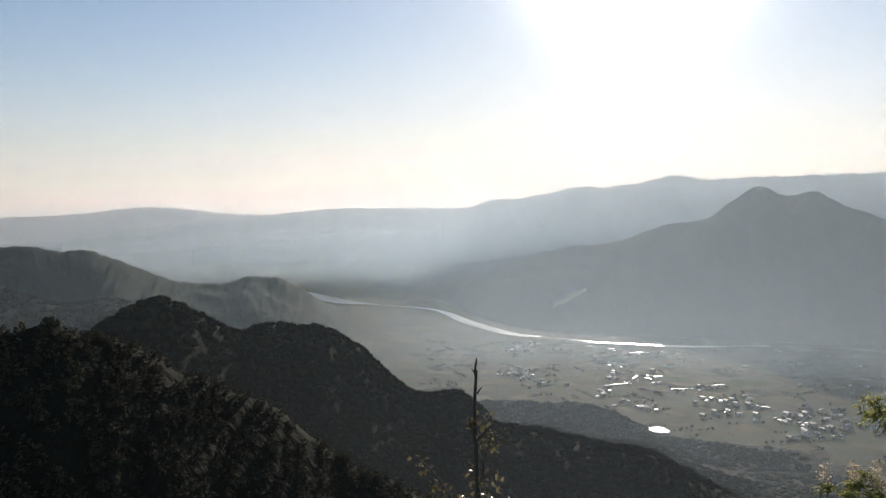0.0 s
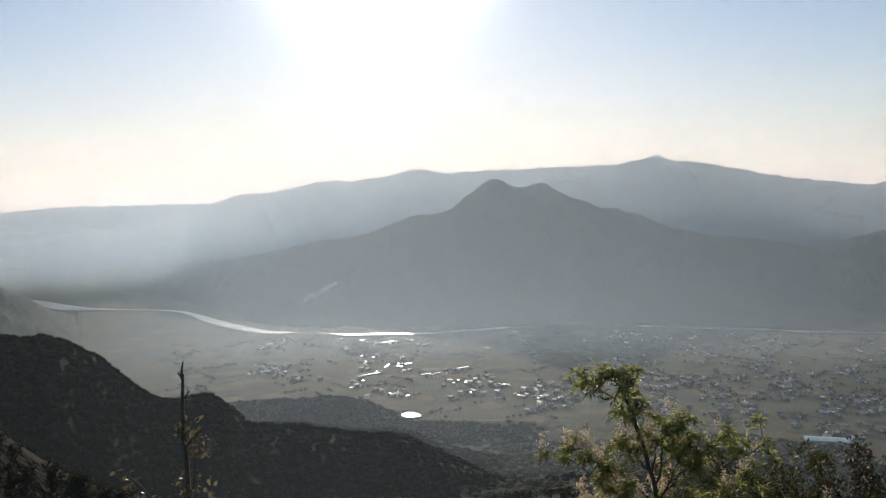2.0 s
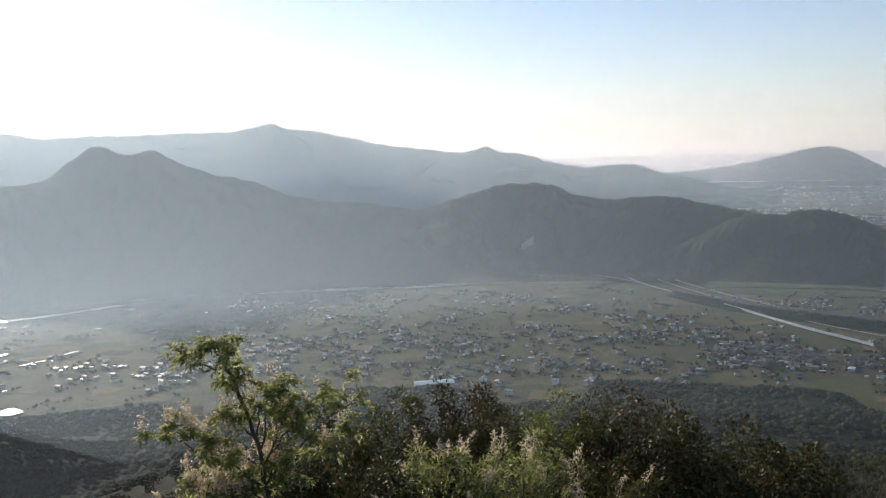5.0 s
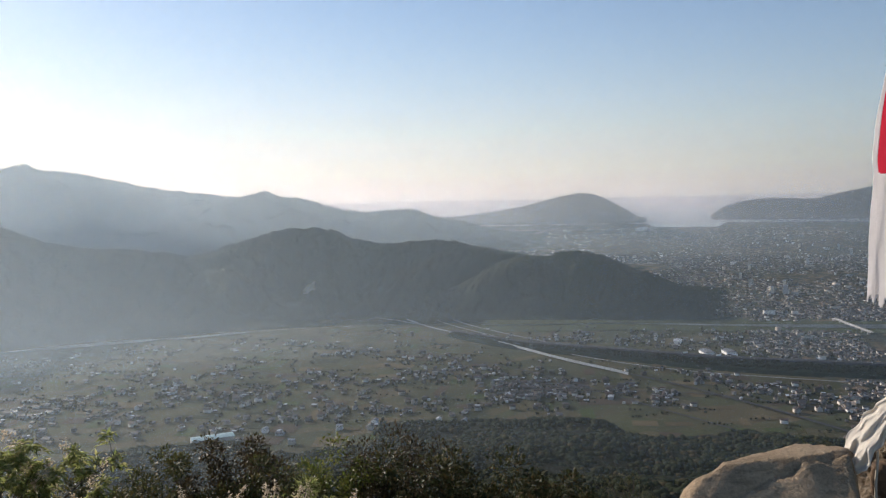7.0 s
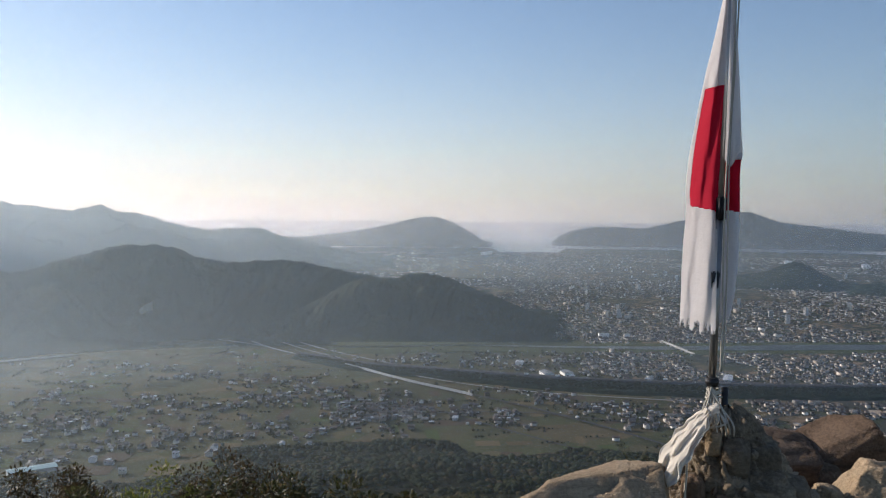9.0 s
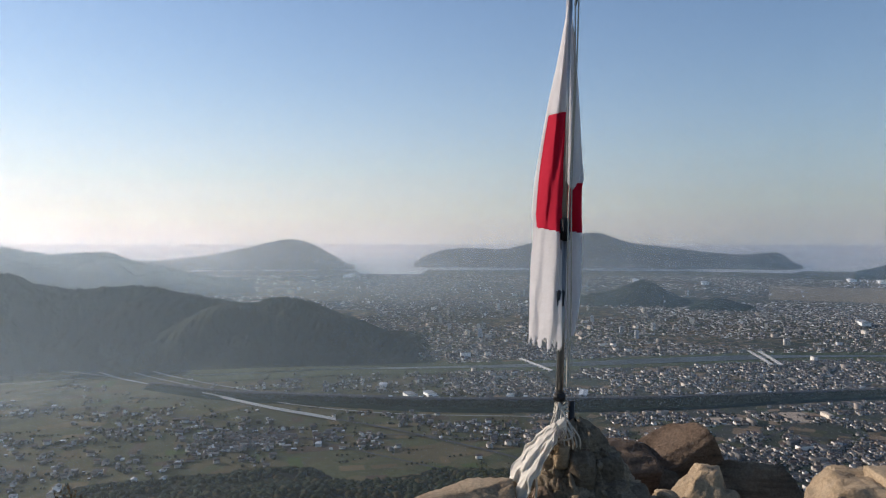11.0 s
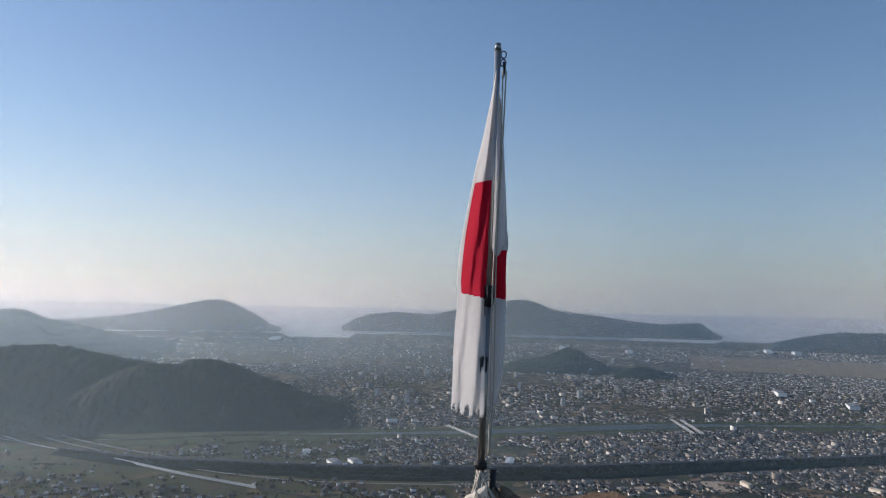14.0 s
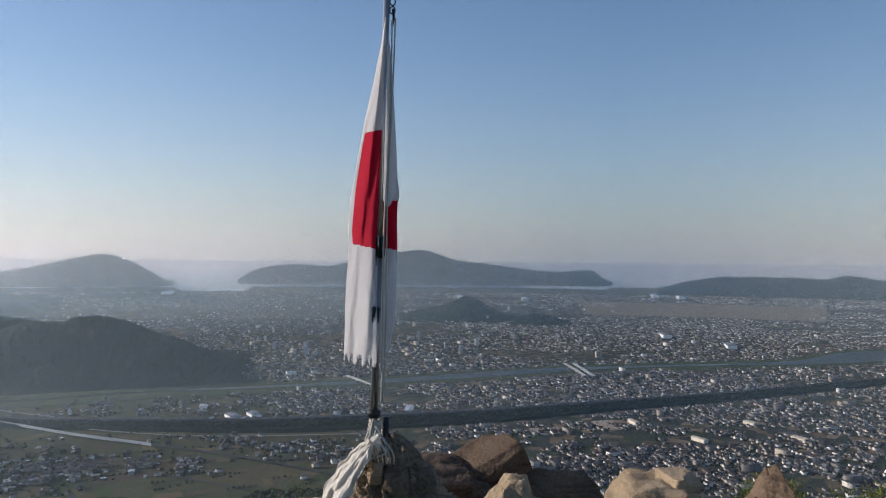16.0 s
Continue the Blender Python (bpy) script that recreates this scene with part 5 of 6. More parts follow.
block_stone((4.14, -0.455, 398.69), (0.13, 0.175, 0.25), (0, -6, -6), 15, TAN_STONE, "pointed tan granite stone with a crack", (((-0.1, 0.62, 0.78), 0.80), ((-0.5, 0, 0.8), 0.95), ((0, -0.9, 0.45), 0.84)), 0.9, 0.065, (((0.2, 0.75, 0.6), 0.12),))
block_stone((4.06, -0.535, 398.68), (0.10, 0.085, 0.18), (6, -8, 10), 27, TAN_STONE, "split tan granite stone beside a pointed one", (((-0.1, 0.7, 0.6), 0.8), ((-0.6, 0, 0.8), 0.85)), 0.85, 0.04)
block_stone((4.03, -0.285, 398.80), (0.055, 0.050, 0.07), (10, -10, 30), 16, TAN_STONE, "small tan stone wedged between boulders", (), 0.6, 0.05)
block_stone((4.00, -0.225, 398.78), (0.04, 0.032, 0.055), (0, 10, 50), 24, TAN_STONE, "small tan stone wedged between boulders", (), 0.6, 0.05)
block_stone((4.80, -0.80, 398.49), (0.24, 0.25, 0.30), (5, 26, 4), 17, DARK_STONE, "granite boulder with its shade put in dark colour", (((0, -0.7, 0.7), 0.95),), 0.85)
block_stone((4.20, -1.17, 398.65), (0.23, 0.26, 0.27), (-2, -3, -16), 18, TAN_STONE, "broad tan granite boulder with a cracked top", (((-0.1, 0.75, 0.65), 0.92), ((0, -0.85, 0.5), 1.0)), 0.9, 0.055, (((0.1, 1, 0), 0.2), ((0.4, 1, 0.1), -0.5)))
block_stone((4.22, -1.30, 398.905), (0.13, 0.085, 0.045), (0, 0, 10), 26, TAN_STONE, "flat tan stone lying on a boulder", (), 0.8, 0.05)
boulder("boulder", (4.22, -1.70, 398.58), (0.24, 0.12, 0.42), (8, 0, 10), 19, BROWN_STONE, "narrow granite stone beside shrubs", 7)
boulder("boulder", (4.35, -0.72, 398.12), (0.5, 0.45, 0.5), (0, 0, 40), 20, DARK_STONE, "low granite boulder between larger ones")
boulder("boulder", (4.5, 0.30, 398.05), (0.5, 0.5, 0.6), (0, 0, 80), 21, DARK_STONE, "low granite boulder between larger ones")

# the cairn that holds the flagpole
GROUT = stone_material("crumbling_mortar", (0.33, 0.26, 0.18), (0.11, 0.085, 0.06), (0.40, 0.34, 0.25))
MOUND = [(0.0, 0.50), (0.35, 0.36), (0.55, 0.275), (0.70, 0.185), (0.80, 0.115), (0.87, 0.06), (0.90, 0.012)]
cairn = new("stone_cairn")
cairn.location = (3.86, 0.11, 398.3)
tagged(cairn, "rugged heap of mortared stones holding the flagpole", "cairn")


def mound_reach(z):
    return float(curve_through(MOUND, np.array([z]))[0, 0])


mv = []
for i in range(110):
    z = 0.90 * i / 109
    for j in range(150):
        a = 2 * math.pi * j / 150
        q = Vector((math.cos(a) * 0.3, math.sin(a) * 0.3, z))
        wild = 0.066 * noise.noise(q * 6) + 0.060 * (0.3 - abs(noise.noise(q * 12))) + 0.034 * (0.3 - abs(noise.noise(q * 27))) + 0.014 * noise.noise(q * 60)
        reach = max(0.004, mound_reach(z) * (1 - 0.12 * math.sin(a)) + wild * min(1, (0.92 - z) * 5))
        mv.append((reach * math.cos(a) * 0.92, reach * math.sin(a), z + 0.5 * wild))
mf = grid_faces(110, 150, True)
core = build("core", np.array(mv), mf, GROUT, True, cairn)
tagged(core, "dark crumbling mortar")
r = random.Random(6)
for i in range(90):
    a, z = r.uniform(1.6, 4.9), r.uniform(0.28, 0.80)
    reach = mound_reach(z) * 0.97
    s = r.uniform(0.012, 0.030)
    ob = part("stone", boulder_mesh((s * r.uniform(0.8, 1.4), s * r.uniform(0.8, 1.5), s * r.uniform(0.9, 1.6)), 40 + i, 7, 0.10, 3), r.choice((DARK_STONE, BROWN_STONE, DARK_STONE, GROUT)), cairn)
    ob.matrix_local = pose(0.92 * reach * math.cos(a), reach * math.sin(a), z, r.uniform(0, 90), r.uniform(0, 90), r.uniform(0, 90))
for i, (x, y, z, sx, sy, sz, mat) in enumerate([(0.00, -0.035, 0.835, 0.055, 0.060, 0.055, DARK_STONE), (-0.13, 0.055, 0.775, 0.035, 0.034, 0.052, TAN_STONE), (-0.12, -0.03, 0.72, 0.07, 0.06, 0.08, DARK_STONE), (-0.02, -0.13, 0.66, 0.10, 0.085, 0.12, DARK_STONE), (-0.10, -0.21, 0.54, 0.05, 0.035, 0.05, TAN_STONE), (0.0, -0.22, 0.50, 0.13, 0.11, 0.14, DARK_STONE), (-0.21, 0.13, 0.58, 0.055, 0.05, 0.08, BROWN_STONE), (-0.26, 0.02, 0.44, 0.09, 0.09, 0.10, DARK_STONE), (-0.2, -0.12, 0.42, 0.10, 0.08, 0.11, DARK_STONE)]):
    ob = part("stone", block_mesh((sx, sy, sz), 80 + i, (), 0.55, 0.07, (), 4), mat, cairn)
    ob.location = (x, y, z)

# ---- the flagpole ----
ALLOY = plain_material("dull_aluminium", (0.52, 0.53, 0.54), 0.35, 0.15, 0.08, metal=0.85)
DARK_TUBE = plain_material("weathered_dark_tube", (0.30, 0.29, 0.28), 0.32, 0.25, 0.06, metal=0.85)
BLACK_TAPE = plain_material("black_tape", (0.02, 0.02, 0.022), 0.5, 0.2, 0.02)
ROPE = plain_material("pale_rope", (0.50, 0.45, 0.37), 0.85, 0.2, 0.01, bump=0.003)
FOOT, TIP = Vector((3.843, 0.180, 399.30)), Vector((3.847, 0.138, 401.175))


def up_pole(s):
    return FOOT.lerp(TIP, s)


def tube(bm, p, q, r1, r2, segments=16):
    p, q = Vector(p), Vector(q)
    m = Matrix.Translation((p + q) / 2) @ (q - p).to_track_quat("Z", "Y").to_matrix().to_4x4()
    bmesh.ops.create_cone(bm, cap_ends=True, segments=segments, radius1=r1, radius2=r2, depth=(q - p).length, matrix=m)
    return bm


def smooth_part(name, bm, mat, parent, label=""):
    for f in bm.faces:
        f.smooth = len(f.verts) < 5
    return part(name, bm, mat, parent, label)


def cord(points, radius, bm=None, sides=6):
    """A round cord through points."""
    bm = bm or bmesh.new()
    pts = [Vector(p) for p in points]
    fine = []
    for i in range(len(pts) - 1):
        a, b, c, d = pts[max(i - 1, 0)], pts[i], pts[i + 1], pts[min(i + 2, len(pts) - 1)]
        for k in range(6):
            t = k / 6
            fine.append(0.5 * ((2 * b) + (c - a) * t + (2 * a - 5 * b + 4 * c - d) * t * t + (3 * b - a - 3 * c + d) * t**3))
    fine.append(pts[-1])
    rings = []
    for i, p in enumerate(fine):
        t = (fine[min(i + 1, len(fine) - 1)] - fine[max(i - 1, 0)]).normalized()
        s = t.cross(Vector((0.3, 0.9, 0.2))).normalized()
        u = t.cross(s)
        rings.append([bm.verts.new(p + (s * math.cos(k * 2 * math.pi / sides) + u * math.sin(k * 2 * math.pi / sides)) * radius) for k in range(sides)])
    for a, b in zip(rings, rings[1:]):
        for k in range(sides):
            f = bm.faces.new((a[k], a[(k + 1) % sides], b[(k + 1) % sides], b[k]))
            f.smooth = True
    bm.faces.new(rings[0][::-1]), bm.faces.new(rings[-1])
    return bm


flagpole = new("flagpole")
tagged(flagpole, "slim metal flagpole with taped joints, lashed to stones", "flagpole")
smooth_part("lower_tube", tube(bmesh.new(), up_pole(-0.12), up_pole(0.40), 0.0165, 0.0165), DARK_TUBE, flagpole, "dull dark metal tube")
smooth_part("upper_tube", tube(bmesh.new(), up_pole(0.38), up_pole(0.985), 0.0145, 0.0145), ALLOY, flagpole, "bright aluminium tube")
smooth_part("cap", tube(bmesh.new(), up_pole(0.982), up_pole(1.0), 0.017, 0.012), DARK_TUBE, flagpole)
for s, length, wide, side in ((0.005, 0.035, 0.030, 0.0), (0.235, 0.075, 0.026, -0.010), (0.395, 0.10, 0.023, 0.006)):
    bm = tube(bmesh.new(), up_pole(s - length / 3.75), up_pole(s + length / 3.75), wide * 0.9, wide, 14)
    bmesh.ops.bevel(bm, geom=bm.edges[:], offset=0.005, segments=2, affect="EDGES")
    ob = smooth_part("joint", bm, BLACK_TAPE, flagpole, "lumpy black taped joint")
    ob.location = (-0.004, side * -1.0, 0)
for s in (0.972, 0.952):
    bm = bmesh.new()
    ring = [up_pole(s) + Vector((0, -0.026 + 0.012 * math.cos(k * 0.6283), 0.016 * math.sin(k * 0.6283))) for k in range(11)]
    cord(ring, 0.003, bm)
    smooth_part("hook", bm, BLACK_TAPE, flagpole, "dark metal ring")
smooth_part("clip", cord([up_pole(0.955) + Vector((0, -0.028, 0)), up_pole(0.935) + Vector((0, -0.033, 0)), up_pole(0.915) + Vector((0, -0.026, 0))], 0.006), BLACK_TAPE, flagpole, "dark snap hook")
for k, (x, y) in enumerate(((-0.02, -0.036), (-0.024, -0.026))):
    line = [up_pole(s) + Vector((x, y - 0.006 * math.sin(s * 9 + k), 0)) for s in (0.93, 0.75, 0.6, 0.45, 0.3, 0.15, 0.03)]
    smooth_part("halyard", cord(line, 0.0035), ROPE, flagpole, "thin pale halyard cord")
smooth_part("stub_post", tube(bmesh.new(), (3.885, 0.135, 399.0), (3.885, 0.132, 399.285), 0.018, 0.018), BLACK_TAPE, flagpole)

# lashing: strands from the pole's foot round the cairn
lashing = new("rope_lashing")
tagged(lashing, "pale ropes lashing the pole's foot to stones", "rope")
r = random.Random(4)
for i in range(10):
    y = 0.09 + 0.016 * i
    top = FOOT + Vector((-0.02, 0.012 * math.sin(i * 2.1), -0.01 - 0.006 * (i % 3)))
    mid = Vector((3.79 - 0.01 * (i % 2), 0.18 + (y - 0.18) * 0.45 + 0.008 * math.sin(i * 3.3), 399.215 + 0.012 * math.sin(i * 1.7)))
    low = Vector((3.735 + 0.02 * math.sin(i * 2.6), y, 399.155 - 0.03 * (i / 9) + 0.012 * math.sin(i * 4.1)))
    end = Vector((3.80, y * 0.8 + 0.02, 399.07))
    smooth_part("strand", cord([top, mid, low, end], r.uniform(0.0034, 0.0048)), ROPE, lashing)
for i in range(4):
    a = 0.2 + 0.2 * i
    smooth_part("strand", cord([(3.76, 0.15 + 0.012 * i, 399.20), (3.72, 0.12 + 0.03 * i, 399.165 + 0.01 * (i % 2)), (3.735, 0.17 + 0.022 * i, 399.14 - 0.012 * i), (3.79, 0.19 + 0.02 * i, 399.12)], 0.0045), ROPE, lashing)
smooth_part("strand", cord([(3.63, 0.27, 399.06), (3.575, 0.262, 398.99), (3.555, 0.266, 398.90), (3.57, 0.262, 398.78)], 0.005), ROPE, lashing)
for i in range(3):
    ring = [Vector((3.838 + (0.026 + 0.003 * i) * math.cos(k * 0.6283), 0.172 + (0.026 + 0.003 * i) * math.sin(k * 0.6283), 399.275 - 0.014 * i + 0.006 * math.sin(k + i))) for k in range(11)]
    smooth_part("coil", cord(ring, 0.004), ROPE, lashing)


# ---- cloth ----
def cloth_material(name, color, through):
    n = Nodes(name)
    where = n.place()
    weave = n.noise(where, 900, 2)
    fold = n.noise(where, 22, 3)
    col = n.mix(n.math("MULTIPLY", n.noise(where, 9, 4), 0.25), color, tuple(c * 0.72 for c in color))
    h = n.math("ADD", n.math("MULTIPLY", weave, 0.05), fold)
    n.finish(col, 0.85, h, 0.006, sheen=0.2)
    tr = n.add("BsdfTranslucent", Color=col)
    m = n.add("MixShader", Fac=through)
    n.link(n.bsdf.outputs[0], m.inputs[1])
    n.link(tr.outputs[0], m.inputs[2])
    n.link(m.outputs[0], n.out.inputs["Surface"])
    return n.mat


WHITE_CLOTH = cloth_material("white_cotton", (0.88, 0.85, 0.84), 0.55)
RED_CLOTH = cloth_material("red_cotton", (0.72, 0.02, 0.06), 0.5)
SACK_CLOTH = cloth_material("old_white_cotton", (0.84, 0.78, 0.68), 0.45)

# The flag hangs limp from its upper corner: each row is a folded line from the pole out to the left,
# back behind the pole and a little out to the right.
LEFT_EDGE = [(0.0, 0.004), (0.10, 0.016), (0.25, 0.042), (0.45, 0.084), (0.65, 0.116), (0.93, 0.142), (0.99, 0.136), (1.20, 0.144), (1.54, 0.150)]
RIGHT_EDGE = [(0.0, 0.006), (0.12, 0.020), (0.35, 0.036), (0.62, 0.062), (0.78, 0.082), (0.82, 0.076), (1.0, 0.078), (1.2, 0.076), (1.38, 0.064), (1.54, 0.038)]
drop = np.linspace(0, 1.525, 295)
left_w, right_w = curve_through(LEFT_EDGE, drop)[:, 0], curve_through(RIGHT_EDGE, drop)[:, 0]
COLS = 110
u = np.linspace(0, 1, COLS)
white_v, faces_w, faces_r = [], [], []
for i, d in enumerate(drop):
    p = up_pole(0.93 - d / 1.875)
    for j, t in enumerate(u):
        if t < 0.45:
            across, depth = left_w[i] * (t / 0.45), -0.028 - 0.012 * math.sin(t / 0.45 * math.pi)
        else:
            k = (t - 0.45) / 0.55
            across, depth = left_w[i] + (-right_w[i] - left_w[i]) * k, -0.024 + 0.052 * math.sin(min(1, k * 1.15) * math.pi * 0.5)
        depth += (across if t < 0.45 else max(across, 0) * 1.0) * 0.85
        grow = min(1, d / 0.5)
        wave = 0.010 * math.sin(14 * t + 2.2 * d) + 0.006 * math.sin(31 * t - 5 * d) + 0.012 * noise.noise((t * 5, d * 2.5, 3.1)) + 0.006 * noise.noise((t * 14, d * 9, 7.7))
        hem = 0.0
        if i > 280:
            hem = (-0.022 * (0.5 + noise.noise((t * 60, 0, 1))) + 0.04 * t) * (i - 280) / 14
        white_v.append((p.x + depth + wave * grow, p.y + across + 0.5 * wave * grow, p.z + hem))
for i in range(len(drop) - 1):
    for j in range(COLS - 1):
        t, d = (u[j] + u[j + 1]) / 2, drop[i]
        if i > 285 and 0.6 * noise.noise((j * 0.7, 5.0, 2.0)) + noise.noise((j * 0.19, 1.0, 2.0)) > 0.35 - (i - 285) * 0.07:
            continue
        f = (i * COLS + j, i * COLS + j + 1, (i + 1) * COLS + j + 1, (i + 1) * COLS + j)
        # the red disc, folded along with the cloth
        k = min(t / 0.45, 1) if t < 0.45 else 1 - (t - 0.45) / 0.55
        top_edge = 0.488 + (0.012 * k if t < 0.62 else 0.31)
        low_edge = 0.985 + 0.03 * (1 - k)
        rim = 0.86 if t < 0.45 else 0.80
        inside = top_edge < d < low_edge and (t < 0.45 * rim or t > 0.53)
        (faces_r if inside else faces_w).append(f)


def cloth_part(name, verts, faces, mat, parent, label, thick=0.0016):
    used = sorted({i for f in faces for i in f})
    back = {i: k for k, i in enumerate(used)}
    ob = build(name, [verts[i] for i in used], [[back[i] for i in f] for f in faces], mat, True, parent)
    mod = ob.modifiers.new("thickness", "SOLIDIFY")
    mod.thickness = thick
    return tagged(ob, label)


flag = new("flag")
tagged(flag, "limp frayed white flag with a red disc", "flag")
cloth_part("cloth", white_v, faces_w, WHITE_CLOTH, flag, "worn white cotton with frayed hem")
cloth_part("disc", white_v, faces_r, RED_CLOTH, flag, "crimson disc of the flag")
# a loose fold of the fly hanging over the right side
fold_v, fold_f = [], []
for i in range(60):
    d = 0.12 + 0.68 * i / 59
    p = up_pole(0.93 - d / 1.875)
    w = 0.008 + 0.060 * (i / 59) ** 0.8
    for j in range(9):
        t = j / 8
        fold_v.append((p.x - 0.026 - 0.008 * math.sin(t * 6 + d * 3), p.y - 0.012 - w * t, p.z - (0.03 * math.sin(t * 5) if i > 54 else 0)))
for i in range(59):
    for j in range(8):
        fold_f.append((i * 9 + j, i * 9 + j + 1, (i + 1) * 9 + j + 1, (i + 1) * 9 + j))
cloth_part("fold", fold_v, fold_f, WHITE_CLOTH, flag, "loose white fold of the fly")

# a white cloth tied with the ropes and draped down the cairn
spine = curve_through([(0, 3.755, 0.185, 399.205, 0.012), (0.2, 3.70, 0.216, 399.165, 0.030), (0.45, 3.62, 0.268, 399.105, 0.043), (0.7, 3.57, 0.318, 399.04, 0.048), (0.88, 3.545, 0.345, 398.985, 0.038), (1.0, 3.535, 0.358, 398.95, 0.012)], np.linspace(0, 1, 140))
cv, cf = [], []
for i, (x, y, z, w) in enumerate(spine):
    s = i / 139
    for j in range(49):
        t = j / 48 * 2 - 1
        fan = t * (1.9 - 0.5 * s)
        crease = 0.040 * (0.3 - abs(noise.noise((fan * 0.9 + 0.5 * s, s * 1.3, 2.0)))) * (0.5 + 0.7 * s) + 0.026 * (0.25 - abs(noise.noise((fan * 1.1 - s * 2.2, s * 2.6 + fan * 1.3, 9.0)))) + 0.003 * noise.noise((t * 5, s * 9, 6.0))
        edge = 0.012 * noise.noise((s * 9, t * 0.5, 4.0))
        cv.append((x - 0.030 * (1 - t * t) + (0.03 + 1.3 * w) * t - crease * 1.6, y + 0.77 * w * t + crease * 0.3 + edge * t, z + 0.64 * w * t + edge * t * 0.6))
for i in range(139):
    for j in range(48):
        cf.append((i * 49 + j, i * 49 + j + 1, (i + 1) * 49 + j + 1, (i + 1) * 49 + j))
sack = new("tied_cloth")
tagged(sack, "crumpled white cloth tied to the pole's foot", "cloth")
cloth_part("drape", cv, cf, SACK_CLOTH, sack, "", 0.003)
r = random.Random(3)
smooth_part("knot", boulder_mesh((0.035, 0.04, 0.05), 77, 4, 0.15, 3), SACK_CLOTH, sack).location = (3.775, 0.172, 399.19)

# ---- the summit: shrubs ----
BARK = plain_material("thin_bark", (0.075, 0.06, 0.045), 0.9, 0.3, 0.02)
LANCE = leaf_material("lance_leaves", (0.15, 0.18, 0.055), (0.30, 0.32, 0.105), (0.46, 0.42, 0.20), 0.5, 0.58)
GLOSSY = leaf_material("glossy_leaves", (0.034, 0.039, 0.014), (0.074, 0.076, 0.025), (0.145, 0.100, 0.043), 0.50, 0.22)
RUSSET = leaf_material("russet_leaves", (0.040, 0.032, 0.016), (0.090, 0.058, 0.026), (0.070, 0.070, 0.025), 0.5, 0.25)
LIME = leaf_material("lime_leaves", (0.080, 0.110, 0.022), (0.16, 0.18, 0.036), (0.24, 0.22, 0.056), 0.4, 0.35)
OLIVE = leaf_material("olive_leaves", (0.045, 0.055, 0.022), (0.085, 0.090, 0.036), (0.13, 0.105, 0.05), 0.5, 0.35)
DEEP = leaf_material("deep_green_leaves", (0.044, 0.053, 0.018), (0.098, 0.100, 0.031), (0.17, 0.125, 0.046), 0.55, 0.28)
PLUMES = leaf_material("dry_plumes", (0.50, 0.41, 0.28), (0.74, 0.62, 0.46), (0.56, 0.46, 0.33), 0.8, 0.5)

# one leaf of unit length: two halves folded along the midrib, tip drooping
LEAF = np.array([(0, 0, 0), (0.45, 0.5, 0.06), (0.5, 0, -0.03), (0.45, -0.5, 0.06), (1, 0, -0.22)], float)
LEAF_T = np.array([(0, 2, 1), (0, 3, 2), (2, 4, 1), (2, 3, 4)])


def leaf_cloud(name, spots, ways, length, width, seed, mat, parent, label=""):
    """Leaves at spots, each pointing roughly along its way."""
    q = np.random.RandomState(seed)
    k = len(spots)
    x = ways + q.normal(0, 0.45, (k, 3))
    x /= np.linalg.norm(x, axis=1, keepdims=True)
    up = np.tile([0.0, 0.0, 1.0], (k, 1)) + q.normal(0, 0.5, (k, 3))
    y = np.cross(up, x)
    y /= np.maximum(np.linalg.norm(y, axis=1, keepdims=True), 1e-6)
    z = np.cross(x, y)
    s = length * q.uniform(0.6, 1.25, (k, 1, 1))
    v = spots[:, None] + s * (LEAF[None, :, 0:1] * x[:, None] + LEAF[None, :, 1:2] * width * y[:, None] + LEAF[None, :, 2:3] * z[:, None])
    f = LEAF_T[None] + (np.arange(k) * len(LEAF))[:, None, None]
    me = bpy.data.meshes.new(name)
    v, f = v.reshape(-1, 3), f.reshape(-1, 3)
    me.vertices.add(len(v))
    me.vertices.foreach_set("co", v.astype(np.float32).ravel())
    me.loops.add(len(f) * 3)
    me.loops.foreach_set("vertex_index", f.astype(np.int32).ravel())
    me.polygons.add(len(f))
    me.polygons.foreach_set("loop_start", np.arange(0, len(f) * 3, 3, dtype=np.int32))
    me.materials.append(mat)
    me.update(calc_edges=True)
    ob = new(name, me)
    ob.parent = parent
    return tagged(ob, label)


def limb(bm, a, b, r0, r1, rng, bend=0.06):
    """A tapering, slightly crooked stem; returns points along it."""
    a, b = Vector(a), Vector(b)
    n = 7
    l = (b - a).length
    pts = [a.lerp(b, i / n) + Vector((rng.uniform(-1, 1), rng.uniform(-1, 1), 0.6 * math.sin(i / n * 3.1))) * bend * l * (0 if i in (0, n) else 1) for i in range(n + 1)]
    rings = []
    for i, p in enumerate(pts):
        t = (pts[min(i + 1, n)] - pts[max(i - 1, 0)]).normalized()
        s = t.cross(Vector((0.2, 0.9, 0.35))).normalized()
        w = t.cross(s)
        rad = r0 + (r1 - r0) * i / n
        rings.append([bm.verts.new(p + (s * math.cos(k * 1.2566) + w * math.sin(k * 1.2566)) * rad) for k in range(5)])
    for c, d in zip(rings, rings[1:]):
        for k in range(5):
            bm.faces.new((c[k], c[(k + 1) % 5], d[(k + 1) % 5], d[k])).smooth = True
    bm.faces.new(rings[-1])
    return pts


